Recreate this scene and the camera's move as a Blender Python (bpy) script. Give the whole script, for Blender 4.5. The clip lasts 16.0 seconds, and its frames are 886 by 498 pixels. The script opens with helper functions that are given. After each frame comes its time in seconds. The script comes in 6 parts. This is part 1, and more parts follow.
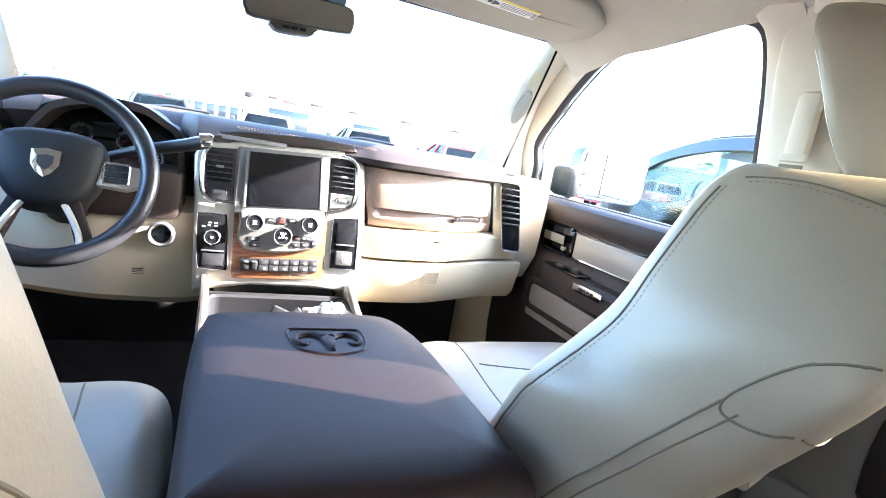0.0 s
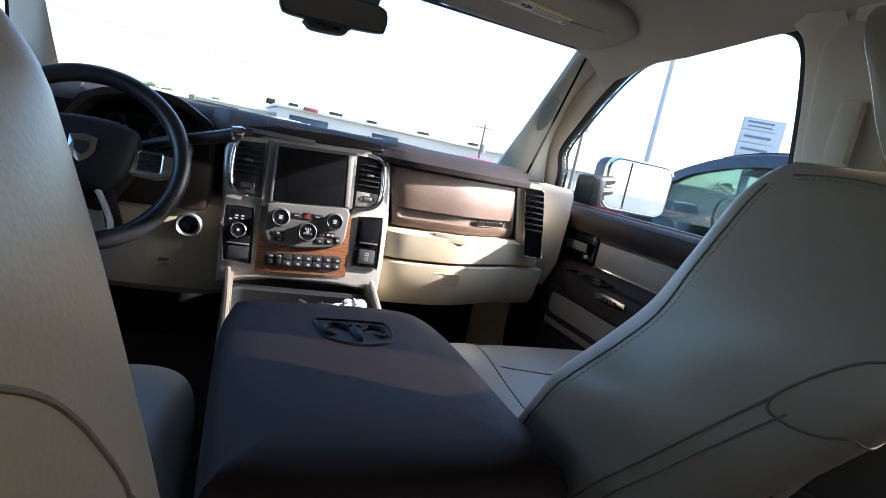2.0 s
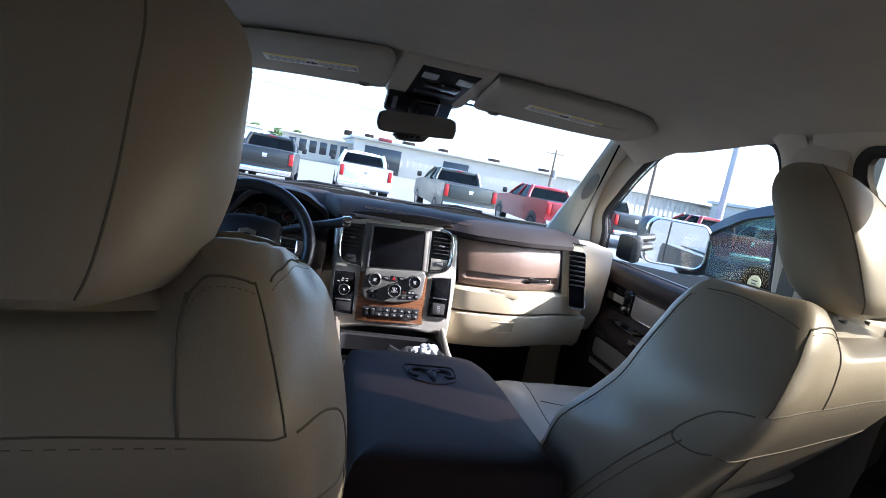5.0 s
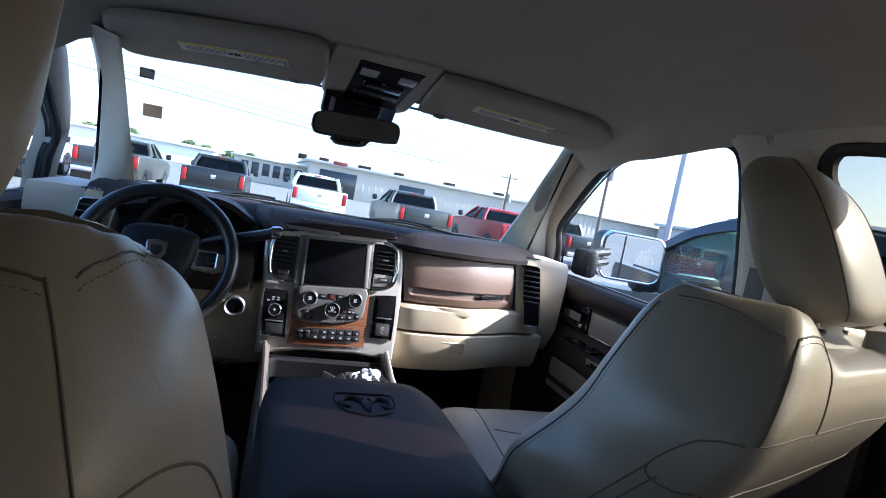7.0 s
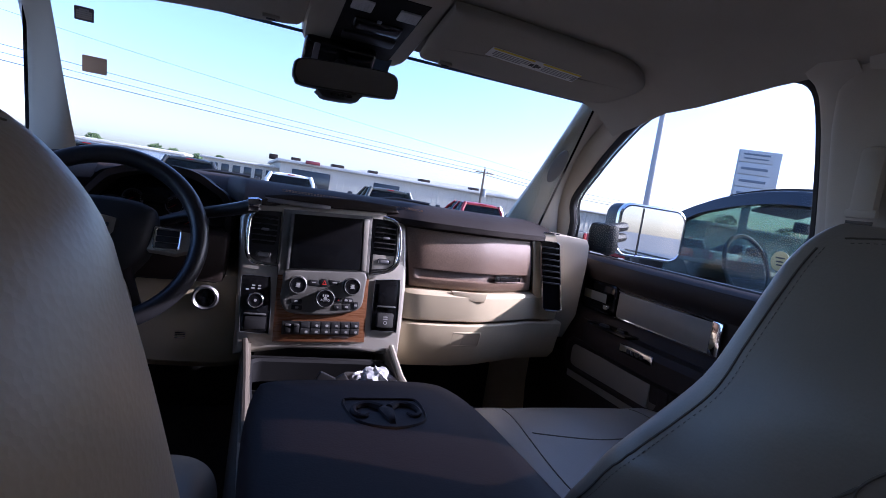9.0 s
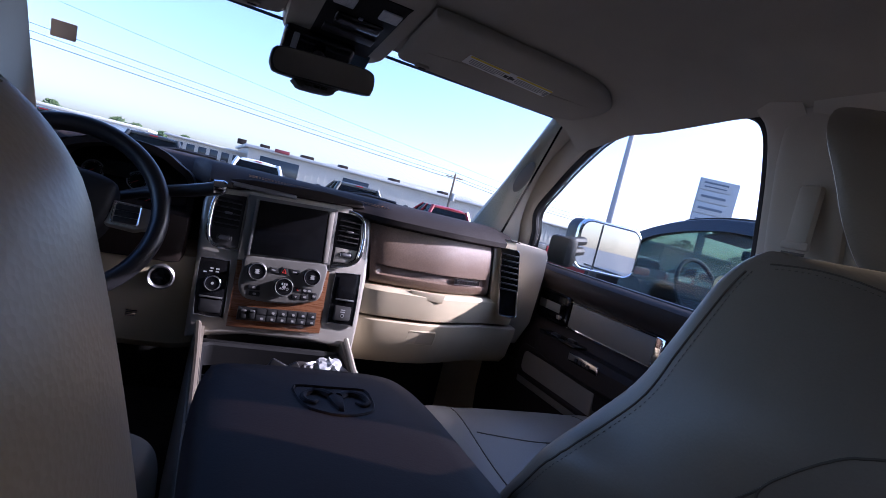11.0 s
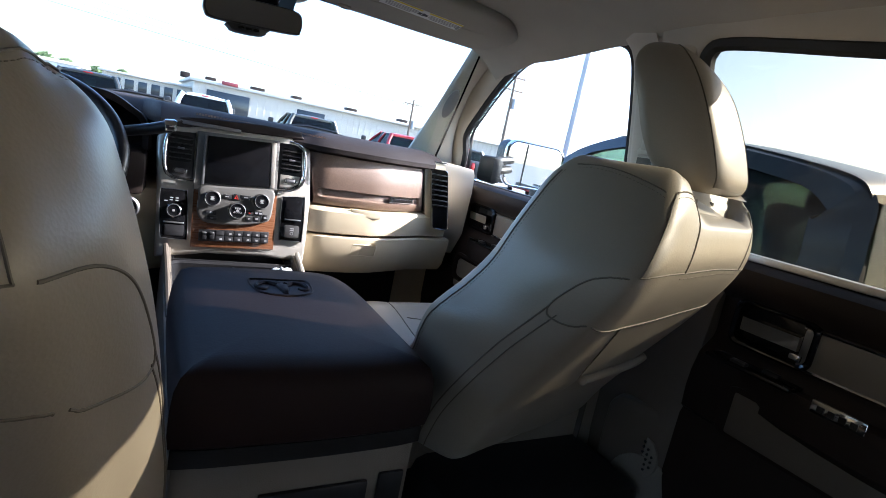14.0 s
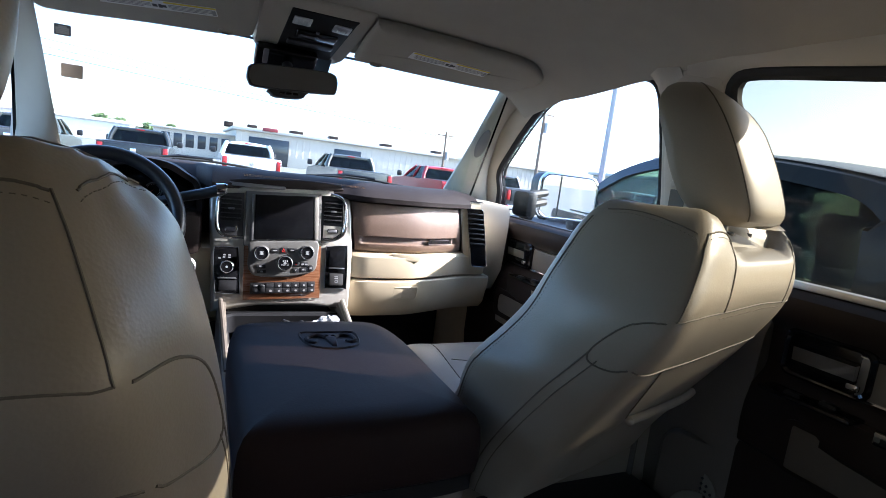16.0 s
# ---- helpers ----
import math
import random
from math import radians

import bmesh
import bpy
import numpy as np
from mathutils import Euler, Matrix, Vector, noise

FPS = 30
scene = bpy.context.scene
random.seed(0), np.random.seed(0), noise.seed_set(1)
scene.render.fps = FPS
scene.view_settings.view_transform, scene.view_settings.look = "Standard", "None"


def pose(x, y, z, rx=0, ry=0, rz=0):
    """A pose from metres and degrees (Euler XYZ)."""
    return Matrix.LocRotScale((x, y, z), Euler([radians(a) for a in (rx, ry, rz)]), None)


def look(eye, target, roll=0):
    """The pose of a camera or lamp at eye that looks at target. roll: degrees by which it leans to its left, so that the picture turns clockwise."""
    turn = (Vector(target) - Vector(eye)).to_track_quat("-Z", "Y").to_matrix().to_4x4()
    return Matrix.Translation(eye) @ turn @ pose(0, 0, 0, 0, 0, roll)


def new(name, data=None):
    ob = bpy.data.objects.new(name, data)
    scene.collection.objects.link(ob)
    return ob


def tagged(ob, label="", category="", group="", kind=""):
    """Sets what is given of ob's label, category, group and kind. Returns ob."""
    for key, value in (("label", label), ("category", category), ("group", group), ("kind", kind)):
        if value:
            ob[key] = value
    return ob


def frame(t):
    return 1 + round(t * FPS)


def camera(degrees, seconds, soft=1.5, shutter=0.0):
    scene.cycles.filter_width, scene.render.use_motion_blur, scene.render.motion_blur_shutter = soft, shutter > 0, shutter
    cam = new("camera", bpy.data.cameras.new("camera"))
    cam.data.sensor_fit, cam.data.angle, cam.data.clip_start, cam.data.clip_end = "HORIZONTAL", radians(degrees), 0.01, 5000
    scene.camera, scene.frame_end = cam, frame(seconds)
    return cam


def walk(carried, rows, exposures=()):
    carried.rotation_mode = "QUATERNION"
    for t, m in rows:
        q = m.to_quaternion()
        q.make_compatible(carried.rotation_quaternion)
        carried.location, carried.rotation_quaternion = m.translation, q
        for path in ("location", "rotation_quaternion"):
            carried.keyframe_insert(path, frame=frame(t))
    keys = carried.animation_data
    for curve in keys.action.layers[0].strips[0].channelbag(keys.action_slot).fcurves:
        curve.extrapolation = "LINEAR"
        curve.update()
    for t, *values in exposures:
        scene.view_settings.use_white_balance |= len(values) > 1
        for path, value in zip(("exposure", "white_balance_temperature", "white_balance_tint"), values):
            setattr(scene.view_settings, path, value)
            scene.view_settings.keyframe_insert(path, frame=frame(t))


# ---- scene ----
cam = camera(80.0, 16.0, soft=0.8)
METRES, EYE, TILT, LEAN, TURN = 1.3, 1.6, -11.0, -10.0, -15.0
PATH = [
    (0, (-0.1554, 0.0033, 1.5312), (0.6506, 1.7951, 1.1573), 9.78),
    (0.3, (-0.1536, 0.0044, 1.5209), (0.6080, 1.7901, 1.0398), 5.90),
    (0.5, (-0.1628, 0.0132, 1.5107), (0.6151, 1.8150, 1.1253), 11.42),
    (1, (-0.1698, 0.0123, 1.5050), (0.6079, 1.8192, 1.1435), 12.83),
    (1.5, (-0.1730, 0.0123, 1.5046), (0.6094, 1.8195, 1.1555), 12.74),
    (2, (-0.1737, 0.0113, 1.5030), (0.5835, 1.8307, 1.1621), 11.63),
    (2.5, (-0.1276, -0.0330, 1.5230), (0.6306, 1.7884, 1.1953), 2.42),
    (3, (-0.1511, -0.2237, 1.5485), (0.6433, 1.5873, 1.2497), 11.16),
    (3.5, (-0.1807, -0.3094, 1.5737), (0.5755, 1.5184, 1.2781), 10.53),
    (4, (-0.1263, -0.3166, 1.6159), (0.8130, 1.4161, 1.2761), 4.64),
    (4.5, (-0.2272, -0.2937, 1.6565), (0.4318, 1.5768, 1.3980), 8.23),
    (5, (-0.2740, -0.2951, 1.6574), (0.2215, 1.6192, 1.3571), 10.71),
    (5.2, (-0.2722, -0.2918, 1.6611), (0.2253, 1.6233, 1.3702), 10.23),
    (7.3, (-0.1995, -0.1208, 1.5995), (0.4712, 1.7586, 1.4649), 9.65),
    (7.5, (-0.2099, -0.0317, 1.5822), (0.5081, 1.8343, 1.5331), 7.11),
    (8, (-0.2026, 0.0508, 1.5302), (0.5192, 1.9080, 1.3580), 8.50),
    (10.5, (-0.2006, 0.0287, 1.5284), (0.5226, 1.8845, 1.3464), 9.18),
    (11, (-0.2041, 0.0232, 1.5267), (0.6387, 1.8313, 1.3833), 13.81),
    (11.5, (-0.1933, 0.0261, 1.5285), (0.6995, 1.8038, 1.3219), 12.35),
    (12, (-0.1716, 0.0014, 1.5256), (0.8171, 1.7232, 1.2846), 7.76),
    (12.5, (-0.2115, -0.1331, 1.5590), (0.7798, 1.5790, 1.2655), 14.60),
    (13, (-0.2324, -0.1976, 1.5578), (0.7678, 1.4943, 1.1877), 11.73),
    (13.5, (-0.2242, -0.2085, 1.5441), (0.7925, 1.4751, 1.1811), 12.41),
    (14, (-0.2173, -0.2139, 1.5389), (0.7755, 1.4815, 1.1648), 11.38),
    (14.5, (-0.2130, -0.2168, 1.5359), (0.7451, 1.4981, 1.1601), 10.63),
    (15, (-0.2238, -0.2068, 1.5266), (0.7156, 1.5156, 1.1385), 13.43),
    (15.5, (-0.2176, -0.2131, 1.5324), (0.7250, 1.5093, 1.1518), 12.05),
    (16, (-0.2316, -0.2359, 1.5785), (0.6196, 1.5499, 1.2843), 7.26),
]
EXPOSURES = [(t, stops, kelvin, tint) for t, stops, kelvin, tint in ((0.0, 4.95, 5850, 17), (0.5, 4.02, 5850, 17), (1.0, 3.32, 5850, 17), (1.5, 2.84, 5850, 17), (2.0, 2.3, 5700, 17), (2.5, 2.0, 5350, 18), (3.0, 2.0, 5350, 18), (3.5, 2.1, 5500, 18), (4.0, 2.28, 5450, 18), (4.5, 2.34, 5420, 19), (5.0, 2.3, 5400, 19), (7.5, 1.62, 5200, 19), (8.0, 1.30, 5200, 29), (8.5, 1.22, 5200, 34), (10.5, 1.20, 5220, 35), (11.5, 1.28, 5220, 33), (12.0, 1.52, 5250, 28), (12.5, 1.72, 5300, 22), (14.5, 2.35, 5550, 18), (16.0, 2.3, 5450, 18))]
walk(cam, [(t, look(eye, target, roll)) for t, eye, target, roll in PATH], EXPOSURES)

# ---- light ----
SUN_AZ, SUN_EL = 100.0, 28.0      # degrees clockwise from the truck's nose, and above the horizon
world = bpy.data.worlds.new("sky_world")
scene.world = world
world.use_nodes = True
wn = world.node_tree
bg = wn.nodes["Background"]
sky = wn.nodes.new("ShaderNodeTexSky")
sky.sky_type = "NISHITA"
sky.sun_disc = False
sky.sun_elevation = radians(SUN_EL)
sky.sun_rotation = radians(SUN_AZ)
sky.air_density, sky.dust_density, sky.ozone_density = 1.0, 1.6, 2.2
wn.links.new(sky.outputs[0], bg.inputs[0])
bg.inputs[1].default_value = 0.17
sun = new("sun", bpy.data.lights.new("sun", "SUN"))
sun.data.energy, sun.data.angle, sun.data.color = 5.0, radians(0.5), (1.0, 0.915, 0.78)
_az, _el = radians(SUN_AZ), radians(SUN_EL)
sun_way = Vector((math.sin(_az) * math.cos(_el), math.cos(_az) * math.cos(_el), math.sin(_el)))
sun.matrix_world = look(sun_way * 50, (0, 0, 0))


# ---- materials ----
def mat(name, color, rough=0.5, metal=0.0, grain=0.0, grain_size=0.002, vary=0.12, vary_size=0.08, spec=0.5, coat=0.0, rough_vary=0.08, stretch=None):
    """A surface with colour variation at two scales and fine relief; sizes in metres."""
    m = bpy.data.materials.new(name)
    m.use_nodes = True
    nt = m.node_tree
    b = nt.nodes["Principled BSDF"]
    b.inputs["Roughness"].default_value = rough
    b.inputs["Metallic"].default_value = metal
    b.inputs["Specular IOR Level"].default_value = spec
    b.inputs["Coat Weight"].default_value = coat
    co = nt.nodes.new("ShaderNodeTexCoord")
    src = co.outputs["Object"]
    if stretch:
        mp = nt.nodes.new("ShaderNodeMapping")
        mp.inputs["Scale"].default_value = stretch
        nt.links.new(src, mp.inputs[0])
        src = mp.outputs[0]
    big = nt.nodes.new("ShaderNodeTexNoise")
    big.inputs["Scale"].default_value = 1 / vary_size
    big.inputs["Detail"].default_value = 6
    nt.links.new(src, big.inputs["Vector"])
    fine = nt.nodes.new("ShaderNodeTexNoise")
    fine.inputs["Scale"].default_value = 1 / max(grain_size, 1e-4)
    fine.inputs["Detail"].default_value = 3
    nt.links.new(src, fine.inputs["Vector"])
    mixn = nt.nodes.new("ShaderNodeMath")
    mixn.operation = "MULTIPLY_ADD"
    nt.links.new(fine.outputs[0], mixn.inputs[0])
    mixn.inputs[1].default_value = 0.35
    nt.links.new(big.outputs[0], mixn.inputs[2])
    ramp = nt.nodes.new("ShaderNodeMapRange")
    ramp.inputs["From Min"].default_value, ramp.inputs["From Max"].default_value = 0.35, 1.0
    ramp.inputs["To Min"].default_value, ramp.inputs["To Max"].default_value = 1 - vary, 1 + vary
    nt.links.new(mixn.outputs[0], ramp.inputs[0])
    mul = nt.nodes.new("ShaderNodeVectorMath")
    mul.operation = "SCALE"
    mul.inputs[0].default_value = color[:3]
    nt.links.new(ramp.outputs[0], mul.inputs["Scale"])
    nt.links.new(mul.outputs[0], b.inputs["Base Color"])
    rr = nt.nodes.new("ShaderNodeMapRange")
    rr.inputs["To Min"].default_value, rr.inputs["To Max"].default_value = max(rough - rough_vary, 0.02), min(rough + rough_vary, 1)
    nt.links.new(big.outputs[0], rr.inputs[0])
    nt.links.new(rr.outputs[0], b.inputs["Roughness"])
    if grain > 0:
        bump = nt.nodes.new("ShaderNodeBump")
        bump.inputs["Strength"].default_value = grain
        bump.inputs["Distance"].default_value = grain_size * 0.5
        nt.links.new(fine.outputs[0], bump.inputs["Height"])
        nt.links.new(bump.outputs[0], b.inputs["Normal"])
    return m


def leather(name, color, rough=0.42, wrinkle=0.05, size=0.0030, spec=0.5):
    """Leather with pebbled cells and soft creases."""
    m = mat(name, color, rough, grain=0.0, vary=0.10, vary_size=0.15, rough_vary=0.06, spec=spec)
    nt = m.node_tree
    b = nt.nodes["Principled BSDF"]
    co = nt.nodes.new("ShaderNodeTexCoord")
    v = nt.nodes.new("ShaderNodeTexVoronoi")
    v.inputs["Scale"].default_value = 1 / size
    nt.links.new(co.outputs["Object"], v.inputs["Vector"])
    n = nt.nodes.new("ShaderNodeTexNoise")
    n.inputs["Scale"].default_value, n.inputs["Detail"].default_value = 70, 4
    nt.links.new(co.outputs["Object"], n.inputs["Vector"])
    b1 = nt.nodes.new("ShaderNodeBump")
    b1.inputs["Strength"].default_value, b1.inputs["Distance"].default_value = 0.20, 0.0005
    nt.links.new(v.outputs["Distance"], b1.inputs["Height"])
    b2 = nt.nodes.new("ShaderNodeBump")
    b2.inputs["Strength"].default_value, b2.inputs["Distance"].default_value = wrinkle, 0.003
    nt.links.new(n.outputs[0], b2.inputs["Height"])
    nt.links.new(b1.outputs[0], b2.inputs["Normal"])
    nt.links.new(b2.outputs[0], b.inputs["Normal"])
    return m


def glass(name, tint=(0.93, 0.97, 0.95), gloss=1.0):
    """A pane: clear through, mirror-like at grazing angles."""
    m = bpy.data.materials.new(name)
    m.use_nodes = True
    nt = m.node_tree
    nt.nodes.remove(nt.nodes["Principled BSDF"])
    out = nt.nodes["Material Output"]
    tr = nt.nodes.new("ShaderNodeBsdfTransparent")
    tr.inputs[0].default_value = (*tint, 1)
    gl = nt.nodes.new("ShaderNodeBsdfGlossy")
    gl.inputs["Roughness"].default_value = 0.01
    lw = nt.nodes.new("ShaderNodeLayerWeight")
    lw.inputs[0].default_value = 0.5
    pw = nt.nodes.new("ShaderNodeMath")
    pw.operation = "POWER"
    pw.inputs[1].default_value = 5.0
    nt.links.new(lw.outputs["Facing"], pw.inputs[0])
    ml = nt.nodes.new("ShaderNodeMath")
    ml.operation = "MULTIPLY_ADD"
    ml.inputs[1].default_value = 0.5 * gloss
    ml.inputs[2].default_value = 0.018 * gloss
    nt.links.new(pw.outputs[0], ml.inputs[0])
    mx = nt.nodes.new("ShaderNodeMixShader")
    nt.links.new(ml.outputs[0], mx.inputs[0])
    nt.links.new(tr.outputs[0], mx.inputs[1])
    nt.links.new(gl.outputs[0], mx.inputs[2])
    nt.links.new(mx.outputs[0], out.inputs[0])
    return m


M_SEAT = leather("seat_leather", (0.315, 0.275, 0.212), 0.38)
M_SEAM = mat("seam_thread", (0.15, 0.13, 0.10), 0.8)
M_STITCH = mat("stitching", (0.19, 0.165, 0.125), 0.7)
M_LID = leather("dark_leather", (0.025, 0.0165, 0.0165), 0.55, 0.06, spec=0.14)
M_CREAM = mat("cream_plastic", (0.61, 0.51, 0.34), 0.5, grain=0.25, grain_size=0.0012, vary=0.06)
M_INSERT = mat("taupe_insert_leather", (0.19, 0.165, 0.13), 0.5, grain=0.5, grain_size=0.002, vary=0.08)
M_PANEL = mat("matte_black_panel", (0.010, 0.010, 0.011), 0.6, spec=0.2, grain=0.1, grain_size=0.001)
M_TAUPE = mat("taupe_plastic", (0.11, 0.092, 0.072), 0.55, grain=0.3, grain_size=0.0014, vary=0.08)
M_BROWN = mat("brown_dash_plastic", (0.165, 0.105, 0.072), 0.44, grain=1.0, grain_size=0.0016, vary=0.30, vary_size=0.0035)
M_TOPPAD = mat("dark_dash_pad", (0.020, 0.015, 0.014), 0.7, grain=0.5, grain_size=0.0014, spec=0.2)
M_DARK = mat("dark_brown_plastic", (0.020, 0.0135, 0.011), 0.6, grain=0.4, grain_size=0.0014, spec=0.22)
M_COPPER = mat("copper_thread", (0.42, 0.22, 0.10), 0.7)
M_BLACK = mat("black_plastic", (0.015, 0.015, 0.016), 0.4, grain=0.2, grain_size=0.001)
M_GLOSS = mat("gloss_black", (0.008, 0.008, 0.009), 0.12, vary=0.05, rough_vary=0.03)
M_SILVER = mat("satin_silver_trim", (0.55, 0.515, 0.45), 0.32, 0.5, grain=0.05, grain_size=0.0006, vary=0.04)
M_CHROME = mat("chrome", (0.80, 0.80, 0.80), 0.08, 1.0, vary=0.03, rough_vary=0.03)
M_POLISH = mat("brushed_sill_metal", (0.50, 0.50, 0.50), 0.4, 0.5, vary=0.05)
M_DULL = mat("dull_metal", (0.35, 0.35, 0.36), 0.35, 0.9)
M_HEAD = mat("headliner_cloth", (0.38, 0.345, 0.285), 0.95, grain=0.8, grain_size=0.0016, vary=0.06)
M_PILLAR = mat("pillar_plastic", (0.45, 0.405, 0.325), 0.6, grain=0.3, grain_size=0.0014, vary=0.05)
M_CARPET = mat("dark_carpet", (0.012, 0.011, 0.010), 1.0, grain=1.0, grain_size=0.003, vary=0.3)
M_RUBBER = mat("black_rubber", (0.012, 0.012, 0.012), 0.7)
M_WHITE = mat("white_print", (0.75, 0.75, 0.72), 0.6, vary=0.03)
M_YELLOW = mat("yellow_print", (0.75, 0.60, 0.06), 0.6, vary=0.03)
M_RED = mat("red_print", (0.55, 0.03, 0.02), 0.5, vary=0.03)
M_GREYPRINT = mat("grey_print", (0.30, 0.30, 0.30), 0.6, vary=0.03)
M_MIRROR = mat("mirror_glass", (0.62, 0.64, 0.66), 0.015, 1.0, vary=0.0, rough_vary=0.0)
M_DIMMIRROR = mat("dimming_mirror_glass", (0.33, 0.335, 0.34), 0.03, 1.0, vary=0.0, rough_vary=0.0)
M_SCREEN = mat("screen_glass", (0.006, 0.006, 0.007), 0.16, vary=0.05, rough_vary=0.02)
M_GLASS = glass("clear_glass")
M_TINT = glass("tinted_glass", (0.49, 0.47, 0.40))


def wood_mat():
    m = mat("wood_trim", (0.17, 0.070, 0.030), 0.28, vary=0.3, vary_size=0.02, coat=0.5, stretch=(0.4, 1, 7))
    return m


M_WOOD = wood_mat()


# ---- mesh helpers ----
def empty(name, label="", category="", loc=(0, 0, 0), group="", kind=""):
    ob = new(name)
    ob.location = loc
    ob.empty_display_size = 0.05
    return tagged(ob, label, category, group, kind)


def part(name, bm, material, parent=None, label="", smooth=True):
    me = bpy.data.meshes.new(name)
    bmesh.ops.recalc_face_normals(bm, faces=bm.faces)
    for f in bm.faces:
        f.smooth = smooth
    bm.to_mesh(me)
    bm.free()
    if smooth:
        me.set_sharp_from_angle(angle=radians(38))
    me.materials.append(material)
    ob = new(name, me)
    if parent is not None:
        ob.parent = parent
        if parent.type == "EMPTY":
            ob.matrix_parent_inverse = Matrix.Translation(-parent.location)
    if label:
        ob["label"] = label
    return ob


def thing(name, bm, material, label, category, group="", kind="", smooth=True):
    return tagged(part(name, bm, material, None, "", smooth), label, category, group, kind)


def xf(bm, m, verts=None):
    bmesh.ops.transform(bm, matrix=m, verts=verts or bm.verts)
    return bm


def box(size, at=(0, 0, 0), bevel=0.0, seg=2, rot=None, bm=None):
    bm = bm or bmesh.new()
    vs = bmesh.ops.create_cube(bm, size=1.0)["verts"]
    bmesh.ops.scale(bm, vec=size, verts=vs)
    if bevel > 0:
        es = list({e for v in vs for e in v.link_edges})
        r = bmesh.ops.bevel(bm, geom=es, offset=min(bevel, min(size) * 0.49), segments=seg, profile=0.5, affect="EDGES", clamp_overlap=True)
        vs = list({v for f in r["faces"] for v in f.verts} | {v for v in vs if v.is_valid})
    m = Matrix.Translation(at) @ (rot.to_4x4() if rot is not None else Matrix.Identity(4))
    bmesh.ops.transform(bm, matrix=m, verts=vs)
    return bm


def loft(rings, closed=True, caps=True, bm=None):
    """Skin a row of rings, each a list of points of one length."""
    bm = bm or bmesh.new()
    vr = [[bm.verts.new(p) for p in r] for r in rings]
    n = len(rings[0])
    for a, b in zip(vr, vr[1:]):
        for i in range(n if closed else n - 1):
            j = (i + 1) % n
            bm.faces.new((a[i], a[j], b[j], b[i]))
    if caps and closed:
        bm.faces.new(list(reversed(vr[0])))
        bm.faces.new(vr[-1])
    return bm


def tube(pts, r, n=8, bm=None, closed=False, radii=None):
    """A round bar along a line of points."""
    pts = [Vector(p) for p in pts]
    rings = []
    up = None
    for i, p in enumerate(pts):
        a = pts[(i - 1) % len(pts)] if closed or i > 0 else p
        c = pts[(i + 1) % len(pts)] if closed or i < len(pts) - 1 else p
        d = (c - a).normalized()
        if up is None:
            up = d.orthogonal().normalized()
        up = (up - d * up.dot(d))
        up = up.normalized() if up.length > 1e-6 else d.orthogonal().normalized()
        side = d.cross(up)
        rr = radii[i] if radii else r
        rings.append([p + (up * math.cos(t) + side * math.sin(t)) * rr for t in (2 * math.pi * k / n for k in range(n))])
    if closed:
        rings.append(rings[0])
        bm = loft(rings, caps=False, bm=bm)
        bmesh.ops.remove_doubles(bm, verts=bm.verts, dist=1e-6)
        return bm
    return loft(rings, bm=bm)


def spline(pts, k=6):
    """Catmull-Rom through points."""
    pts = [Vector(p) for p in pts]
    out = []
    for i in range(len(pts) - 1):
        p0, p1, p2, p3 = pts[max(i - 1, 0)], pts[i], pts[i + 1], pts[min(i + 2, len(pts) - 1)]
        for j in range(k):
            t = j / k
            out.append(0.5 * (2 * p1 + (p2 - p0) * t + (2 * p0 - 5 * p1 + 4 * p2 - p3) * t * t + (3 * p1 - p0 - 3 * p2 + p3) * t ** 3))
    return out + [pts[-1]]


def slab(poly, thick, m=None, bevel=0.0, seg=2, bm=None):
    """A flat outline in x, y made thick towards -z (top at 0), with rounded rims, then moved by m."""
    own = bmesh.new()
    f = own.faces.new([own.verts.new((p[0], p[1], 0)) for p in poly])
    if f.normal.z < 0 or (f.normal_update() or f.normal.z < 0):
        f.normal_flip()
    top = f
    ext = bmesh.ops.extrude_face_region(own, geom=[f])
    bmesh.ops.translate(own, vec=(0, 0, -thick), verts=[g for g in ext["geom"] if isinstance(g, bmesh.types.BMVert)])
    bmesh.ops.recalc_face_normals(own, faces=own.faces)
    if bevel > 0:
        own.edges.ensure_lookup_table()
        es = [e for e in own.edges if all(abs(v.co.z) < 1e-7 for v in e.verts)]
        bmesh.ops.bevel(own, geom=es, offset=bevel, segments=seg, profile=0.5, affect="EDGES", clamp_overlap=True)
    if m is not None:
        bmesh.ops.transform(own, matrix=m, verts=own.verts)
    if bm is None:
        return own
    tmp = bpy.data.meshes.new("tmp")
    own.to_mesh(tmp)
    bm.from_mesh(tmp)
    bpy.data.meshes.remove(tmp)
    own.free()
    return bm


def rrect(w, h, r, n=5, at=(0, 0)):
    """Outline of a rectangle with rounded corners."""
    out = []
    r = min(r, w / 2 - 1e-5, h / 2 - 1e-5)
    for cx, cy, a0 in ((w / 2 - r, h / 2 - r, 0), (-w / 2 + r, h / 2 - r, 90), (-w / 2 + r, -h / 2 + r, 180), (w / 2 - r, -h / 2 + r, 270)):
        for k in range(n + 1):
            a = radians(a0 + 90 * k / n)
            out.append((at[0] + cx + r * math.cos(a), at[1] + cy + r * math.sin(a)))
    return out


def circle(r, n=24, at=(0, 0)):
    return [(at[0] + r * math.cos(2 * math.pi * k / n), at[1] + r * math.sin(2 * math.pi * k / n)) for k in range(n)]


